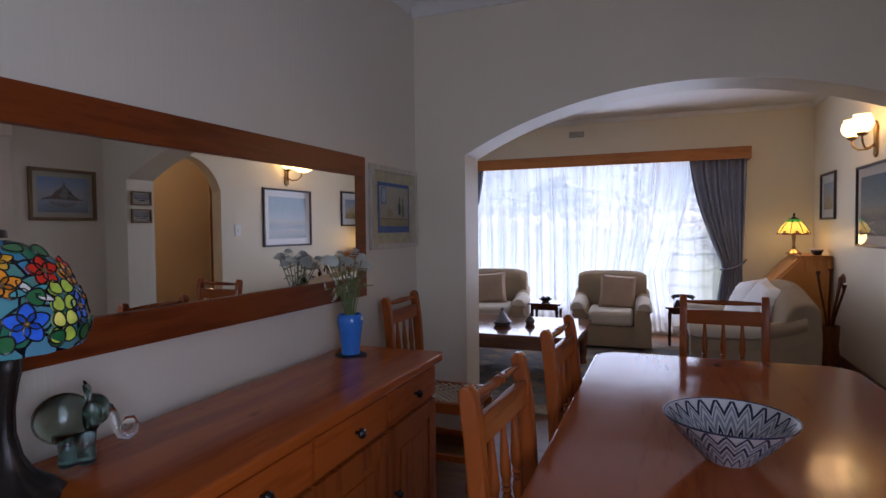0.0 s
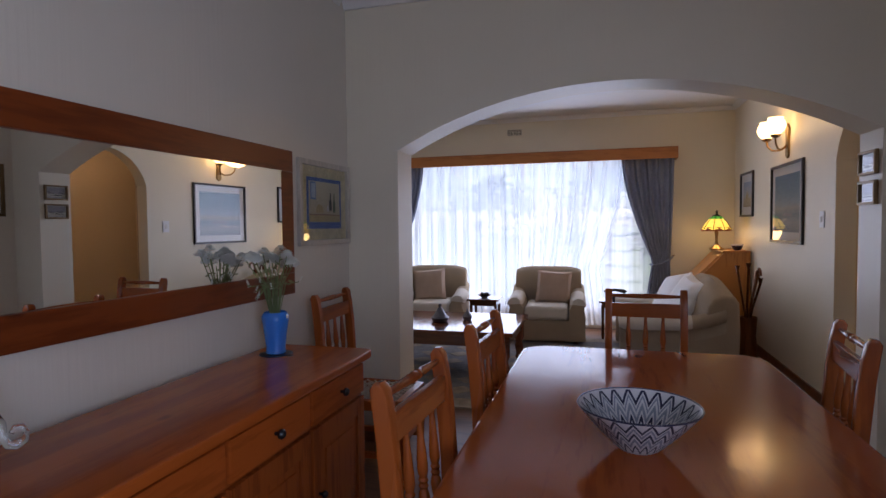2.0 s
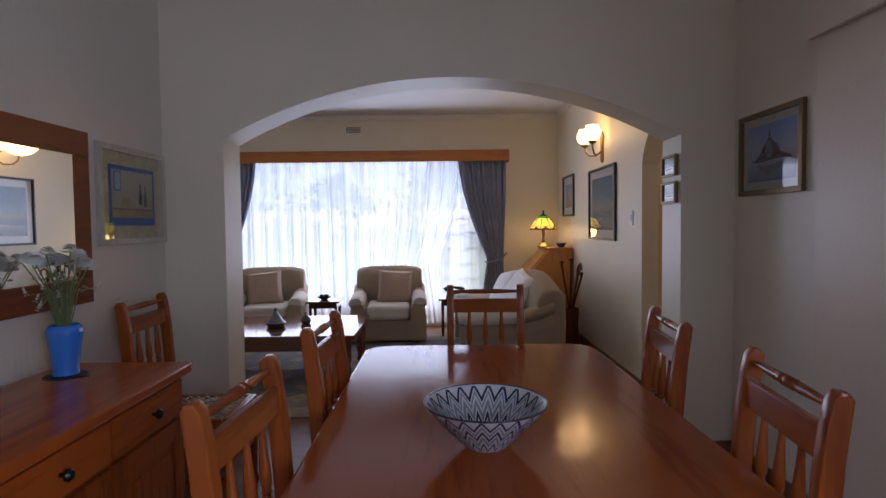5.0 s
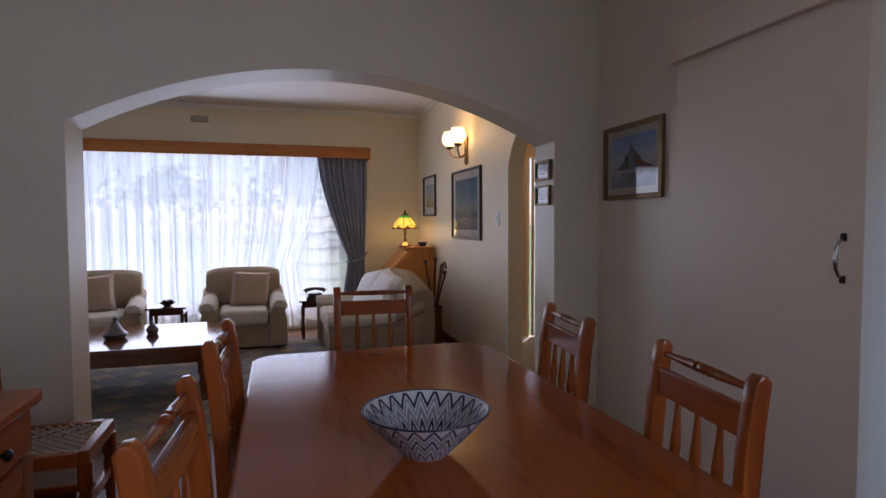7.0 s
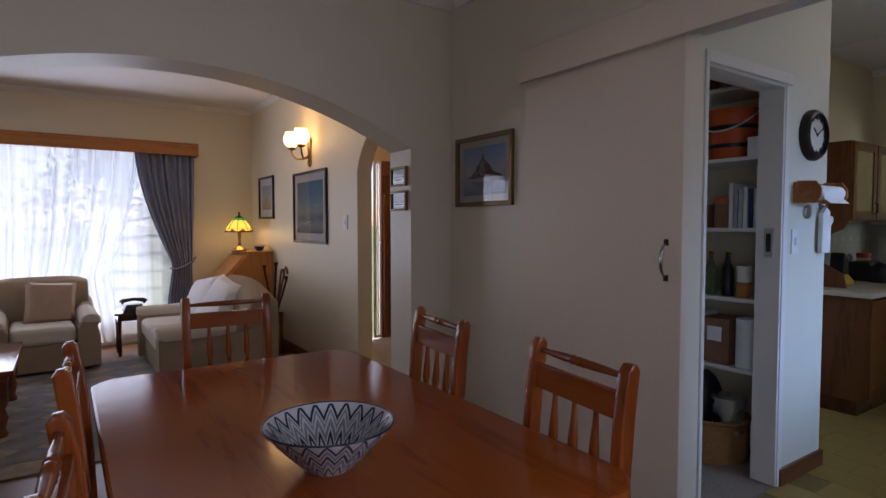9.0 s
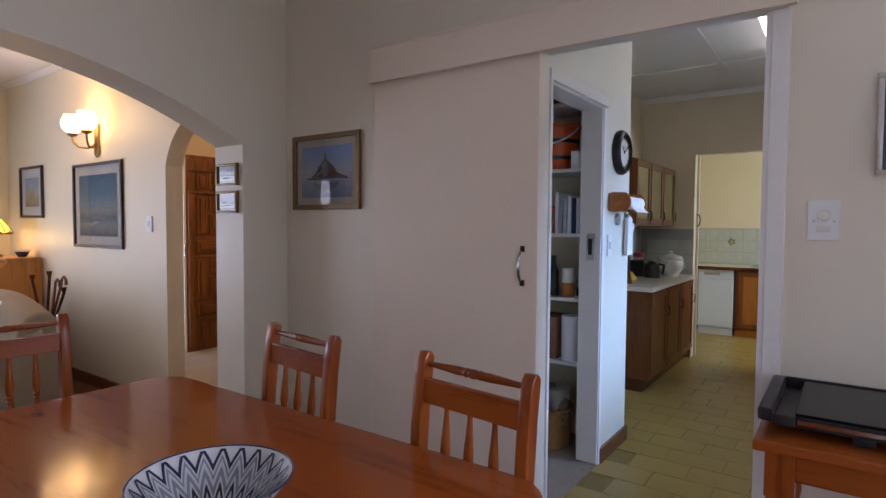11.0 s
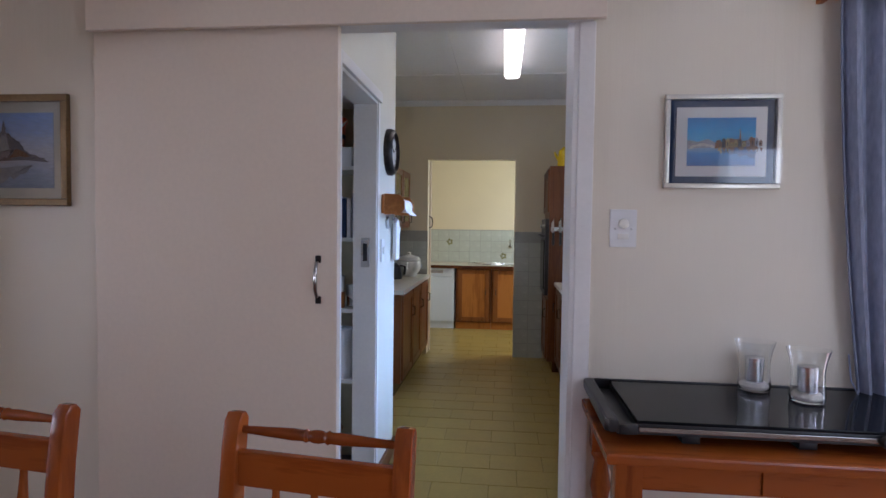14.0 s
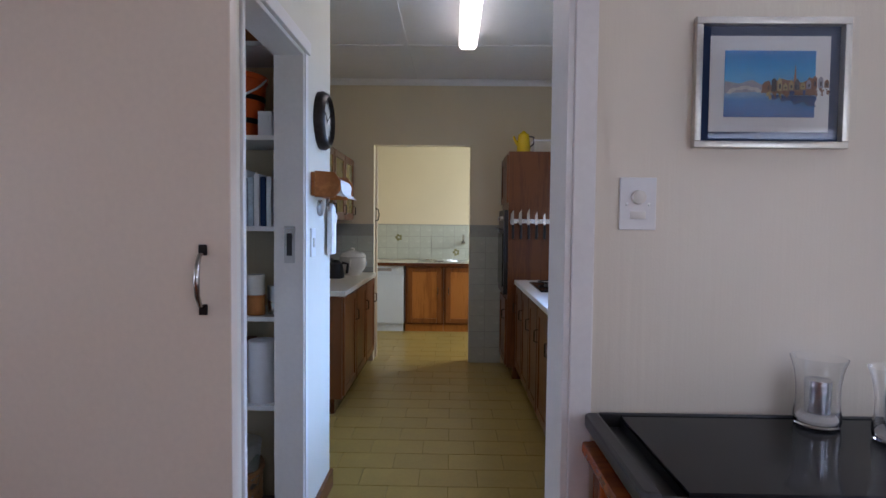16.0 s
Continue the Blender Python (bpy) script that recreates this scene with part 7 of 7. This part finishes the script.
def bottle(at, h, r, material, cap):
    ob = thing("bottle", "dark glass kitchen bottle on a pantry shelf", "bottle", pose(*at), "pantry bottles")
    part("body", lathe([(r, 0), (r * 1.03, 0.01), (r, h * 0.6), (r * 0.4, h * 0.78), (r * 0.35, h * 0.93), (0, h * 0.93)], 14), material, ob)
    part("cap", lathe([(r * 0.42, h * 0.932), (r * 0.42, h), (0, h)], 12), cap, ob)


def canister(at, r, h, material, lid, label, name="canister"):
    ob = thing(name, label, "canister", pose(*at), "pantry tins")
    part("body", lathe([(r * 0.95, 0), (r, 0.008), (r, h * 0.85), (0, h * 0.85)], 16), material, ob)
    part("lid", lathe([(r * 1.03, h * 0.852), (r * 1.03, h), (0, h * 1.005)], 16), lid, ob)


def carton(at, w, d, h, material, label):
    ob = thing("grocery_box", label, "box", pose(*at), "grocery boxes")
    part("carton", boxes((0, d, 0, w, 0, h, 0.003)), material, ob)
    part("label", boxes((-0.0015, -0.0004, w * 0.25, w * 0.75, h * 0.5, h * 0.82)), "paper_white", ob)


for k in range(12):
    bottle((2.68 + 0.08 * (k % 2), 2.00 + 0.05 * k, SHELF[3]), rngp.uniform(0.2, 0.29), rngp.uniform(0.024, 0.034), rngp.choice(("plastic_black", "art_green", "smoke_glass", "bronze_dark")), rngp.choice(("red_paint", "plastic_black", "enamel_yellow")))
canister((2.655, 1.90, SHELF[3]), 0.038, 0.085, "pelmet_pine", "pelmet_pine", "small round wooden canister on the shelf")
canister((2.655, 1.90, SHELF[3] + 0.0855), 0.036, 0.085, "enamel_cream", "enamel_cream", "cream canister stacked on another one")
canister((2.66, 2.165, SHELF[3]), 0.04, 0.15, "enamel_cream", "cardboard", "cream canister with a brown lid")
canister((2.64, 2.40, SHELF[3]), 0.035, 0.13, "cardboard", "plastic_white", "brown canister with a white lid")
canister((2.70, 1.835, SHELF[3]), 0.03, 0.12, "steel", "steel", "small metal spice tin on the shelf")
ob = thing("storage_bucket", "large orange plastic bucket with a white handle on a pantry shelf", "bucket", pose(2.765, 2.035, SHELF[1]))
part("bucket", lathe([(0.115, 0), (0.12, 0.01), (0.138, 0.25), (0.146, 0.255), (0.146, 0.275), (0.0, 0.277)], 28), "plastic_orange", ob)
for z in (0.065, 0.165):
    part("label_band", lathe([(0.1215 + 0.075 * z, z), (0.1215 + 0.075 * (z + 0.022), z + 0.022)], 28), "plastic_black", ob)
part("handle", tube([(-0.145 * math.sin(a) - 0.004, 0.145 * math.cos(a), 0.262 - 0.11 * math.sin(a)) for a in [math.pi * k / 12 for k in range(13)]], 0.005, 6), "plastic_white", ob)
carton((2.61, 1.815, SHELF[1]), 0.06, 0.05, 0.10, "paper_white", "small white grocery box with printed marks")
canister((2.66, 2.235, SHELF[1]), 0.035, 0.12, "enamel_cream", "plastic_white", "cream tub beside the orange ones")
for k in range(7):
    ob = thing("book", "slim recipe book standing on a pantry shelf", "book", pose(2.63, 1.80 + 0.026 * k, SHELF[2]), "recipe books")
    part("cover", boxes((0, 0.19, 0, 0.021, 0, rngp.uniform(0.20, 0.26), 0.002)), ("art_grey", "paper_white", "mount_navy", "paper_white", "art_mist", "art_grey", "paper_white")[k], ob)
canister((2.67, 2.03, SHELF[2]), 0.045, 0.16, "cardboard", "plastic_orange", "brown tin with an orange lid")
carton((2.62, 2.10, SHELF[2]), 0.16, 0.2, 0.13, "cardboard", "brown cardboard grocery box")
canister((2.67, 2.33, SHELF[2]), 0.05, 0.11, "enamel_cream", "plastic_white", "cream pantry canister with a white lid")
canister((2.67, 2.45, SHELF[2]), 0.045, 0.18, "red_paint", "plastic_white", "red pantry tin with a white lid")
ob = thing("paper_roll", "white kitchen paper roll on a pantry shelf", "paper roll", pose(2.675, 1.88, SHELF[4]))
part("roll", lathe([(0.058, 0), (0.060, 0.004), (0.060, 0.26), (0.056, 0.264), (0.02, 0.262), (0.02, 0.2), (0, 0.2)], 24), "paper_white", ob)
carton((2.62, 1.955, SHELF[4]), 0.165, 0.2, 0.25, "art_brick", "dark red-brown cardboard grocery box with a pale label")
carton((2.62, 2.13, SHELF[4]), 0.05, 0.2, 0.27, "paper_white", "tall white cardboard grocery box")
carton((2.62, 2.19, SHELF[4]), 0.20, 0.2, 0.25, "cardboard", "large brown cardboard grocery box")
canister((2.72, 2.20, SHELF[0]), 0.09, 0.16, "cardboard", "plastic_orange", "large brown tin on the top shelf")
canister((2.74, 1.95, SHELF[0]), 0.10, 0.14, "pelmet_pine", "wicker", "round wooden box on the top shelf")
ob = thing("wicker_basket", "woven wicker basket on the pantry floor", "basket", pose(2.70, 2.10, 0))
rim = [(0.195 + 0.006 * (k % 2), 0.022 * k) for k in range(11)]
part("weave", lathe(rim + [(0.185, 0.225), (0.18, 0.02), (0, 0.02)], 36, (0, 0, 0), "Z", None, 0.02, 18), "wicker", ob)
part("rim", tube([(0.20 * math.cos(TAU * k / 30), 0.20 * math.sin(TAU * k / 30), 0.228) for k in range(30)], 0.012, 6, None, True), "wicker", ob)
ob = thing("mixer_bowl", "steel kitchen mixer bowl standing in the basket", "mixer", pose(2.68, 1.98, 0.0205))
part("bowl", lathe([(0.05, 0), (0.075, 0.10), (0.085, 0.30), (0.09, 0.34), (0.0, 0.33)], 18), "steel", ob)
ob = thing("dark_bag", "dark bag of groceries lying in the basket", "bag", pose(2.72, 2.16, 0.05))
part("bag", ball(bmesh.new(), (0, 0, 0.22), 0.13, 0.11, 0.20, 16, 10), "plastic_black", ob)

# ceiling tube
ob = thing("fluorescent_light", "white fluorescent tube light fixed to the kitchen ceiling", "ceiling light", pose(3.62, 0.975, 2.66))
part("batten", boxes((-0.77, 0.77, -0.055, 0.055, -0.055, -0.0005, 0.004)), "white_gloss", ob)
part("diffuser", prism([(-0.056, 0), (-0.064, -0.02), (-0.045, -0.045), (0.045, -0.045), (0.064, -0.02), (0.056, 0)], 1.5, "X", (-0.75, 0, -0.0555)), "tube_glow", ob, "glowing white diffuser")

# scullery
ob = thing("dishwasher", "white dishwasher under the scullery worktop", "dishwasher", pose(7.12, 1.66, 0))
part("body", boxes((0.02, 0.58, 0.0, 0.40, 0.09, 0.81)), "appliance_white", ob)
part("door", boxes((0.0, 0.02, 0.004, 0.396, 0.10, 0.69, 0.004)), "appliance_white", ob)
pn = part("control_panel", boxes((-0.004, 0.02, 0.004, 0.396, 0.695, 0.81, 0.004)), "appliance_white", ob)
part("dial", lathe([(0.022, -0.004), (0.02, -0.02), (0.0, -0.021)], 16, (0, 0.09, 0.755), "X"), "appliance_white", pn)
part("grip", boxes((-0.006, -0.0035, 0.15, 0.33, 0.74, 0.775)), "art_grey", pn)
part("kick_plate", boxes((0.03, 0.05, 0.004, 0.396, 0.0, 0.088)), "appliance_white", ob)
for k in range(3):
    y1 = 1.64 - k * 0.47
    ob = thing("scullery_cabinet", "honey oak cupboard under the scullery sink", "cabinet", pose(7.12, 0, 0), "scullery cabinets")
    part("body", boxes((0.02, 0.59, y1 - 0.466, y1, 0.09, 0.81)), "kitchen_oak", ob)
    part("plinth", boxes((0.04, 0.59, y1 - 0.466, y1, 0.0, 0.09)), "scullery_oak", ob)
    cabinet_door(ob, "X", y1 - 0.44, y1 - 0.03, 0.11, 0.79, 0.02, "scullery_frame", -1, (y1 - 0.40 if k == 0 else y1 - 0.06, 0.5), "scullery_oak")
ob = thing("worktop", "dark edged worktop of the scullery", "worktop", pose(0, 0, 0), "worktops")
part("slab", boxes((7.09, 7.718, 0.0, 2.34, 0.812, 0.848, 0.004)), "laminate", ob)
part("edge_strip", boxes((7.080, 7.0898, 0.0, 2.34, 0.806, 0.846, 0.002)), "dark_wood", ob, "dark front edge")
ob = thing("kitchen_sink", "stainless steel sink and drainer in the scullery worktop", "sink", pose(7.4, 1.0, 0.848))
part("rim", boxes((-0.24, 0.24, -0.55, 0.50, 0.001, 0.012, 0.003)), "steel", ob)
part("drainer_ribs", boxes(*[(-0.2 + 0.05 * k, -0.185 + 0.05 * k, 0.0, 0.46, 0.0125, 0.018) for k in range(8)]), "steel", ob)
ob = thing("tap", "chrome wall tap above the sink", "tap", pose(7.71, 0.93, 1.08))
part("spout", tube([(0, 0, 0), (-0.06, 0, 0), (-0.10, 0, 0.06), (-0.14, 0, 0.10), (-0.20, 0, 0.09), (-0.22, 0, 0.04)], 0.011, 8), "chrome", ob)
part("valve", lathe([(0.025, -0.02), (0.025, 0.02)], 12, (-0.04, 0, 0.0), "Z"), "chrome", ob)
ob = thing("scullery_door", "cream sliding door pushed back at the scullery opening", "door", pose(KX + 0.118, 0, 0))
part("door_leaf", boxes((0.0, 0.035, 1.80, 2.33, 0.01, 2.05, 0.003)), "door_paint", ob)
part("handle", tube([(0.002, 1.815, 1.34), (-0.008, 1.79, 1.35), (-0.01, 1.78, 1.40), (-0.008, 1.79, 1.45), (0.002, 1.815, 1.46)], 0.006, 8), "bronze_dark", ob)

# ---- tiles, last ----


def tile_mesh(w, d, h, name, material):
    bm = box(bmesh.new(), -w / 2, w / 2, -d / 2, d / 2, 0, h)
    me = bpy.data.meshes.new(name)
    bm.to_mesh(me)
    bm.free()
    me.materials.append(M[material])
    return me


me = tile_mesh(0.2955, 0.1955, 0.0065, "tile", "floor_tile")
rngt = random.Random(3)
count = 0
for i in range(30):
    for j in range(11):
        x, y = 1.95 + i * 0.2, -0.42 + j * 0.3 + (0.15 if i % 2 else 0)
        if x > 7.7 or y > 2.2 or (x < 3.0 and y > 1.62) or count >= 300:
            continue
        ob = new("tile", me)
        ob.parent = kitchen_floor
        ob.matrix_basis = pose(x, y, -0.0062 + rngt.uniform(-0.0006, 0.0006), rngt.uniform(-0.1, 0.1), rngt.uniform(-0.1, 0.1), 90)
        count += 1
wt = tile_mesh(0.146, 0.146, 0.007, "wall_tile", "wall_tile")
back = structure("wall_tiles_scullery", boxes((7.716, 7.7195, 0.0, 2.34, 0.85, 1.315)), "tile_grout", "pale green-grey tiled splashback of the scullery", "wall")
for i in range(14):
    for j in range(3):
        ob = new("tile", wt)
        ob.parent = back
        ob.matrix_basis = pose(7.7155, 0.22 + i * 0.15, 0.928 + j * 0.151, 0, -90, 0)
for y in (1.78, 1.02):
    ob = thing("flower_tile", "decorative flower tile in the splashback", "tile", pose(7.708, y, 1.14 if y > 1.5 else 0.95), "flower tiles")
    for k in range(5):
        part("motif", lathe([(0.018, -0.001), (0.017, -0.002), (0, -0.002)], 10, (0, 0.03 * math.cos(TAU * k / 5), 0.03 * math.sin(TAU * k / 5)), "X"), "dry_leaf", ob)
for nm, x0, y0, n, z1 in (("wall_tiles_end_north", KX, 1.86, 3, 1.31), ("wall_tiles_end_south", KX, 0.62, 2, 1.31)):
    hi = 1.818 if "north" in nm else 0.605
    top = KY1 - 0.01 if "north" in nm else 0.908
    back = structure(nm, boxes((KX - 0.004, KX - 0.0005, hi, top, CT + 0.002 if "north" in nm else 0.0, z1)), "tile_grout", "pale green-grey wall tiles beside the scullery opening", "wall")
    for i in range(n + 1):
        for j in range(9):
            z = 0.075 + j * 0.15
            y = hi + 0.078 + i * 0.15
            if z + 0.07 > z1 or y + 0.074 > top or ("north" in nm and z < CT + 0.07):
                continue
            ob = new("tile", wt)
            ob.parent = back
            ob.matrix_basis = pose(KX - 0.0045, y, z, 0, -90, 0)
back = structure("wall_tiles_kitchen", boxes((4.3, 5.6, KY1 - 0.0045, KY1 - 0.001, CT + 0.002, 1.33)), "tile_grout", "pale green-grey tiles above the kitchen worktop", "wall")
for i in range(8):
    for j in range(3):
        ob = new("tile", wt)
        ob.parent = back
        ob.matrix_basis = pose(4.45 + i * 0.15, KY1 - 0.005, 0.93 + j * 0.151, 90, 0, 0)
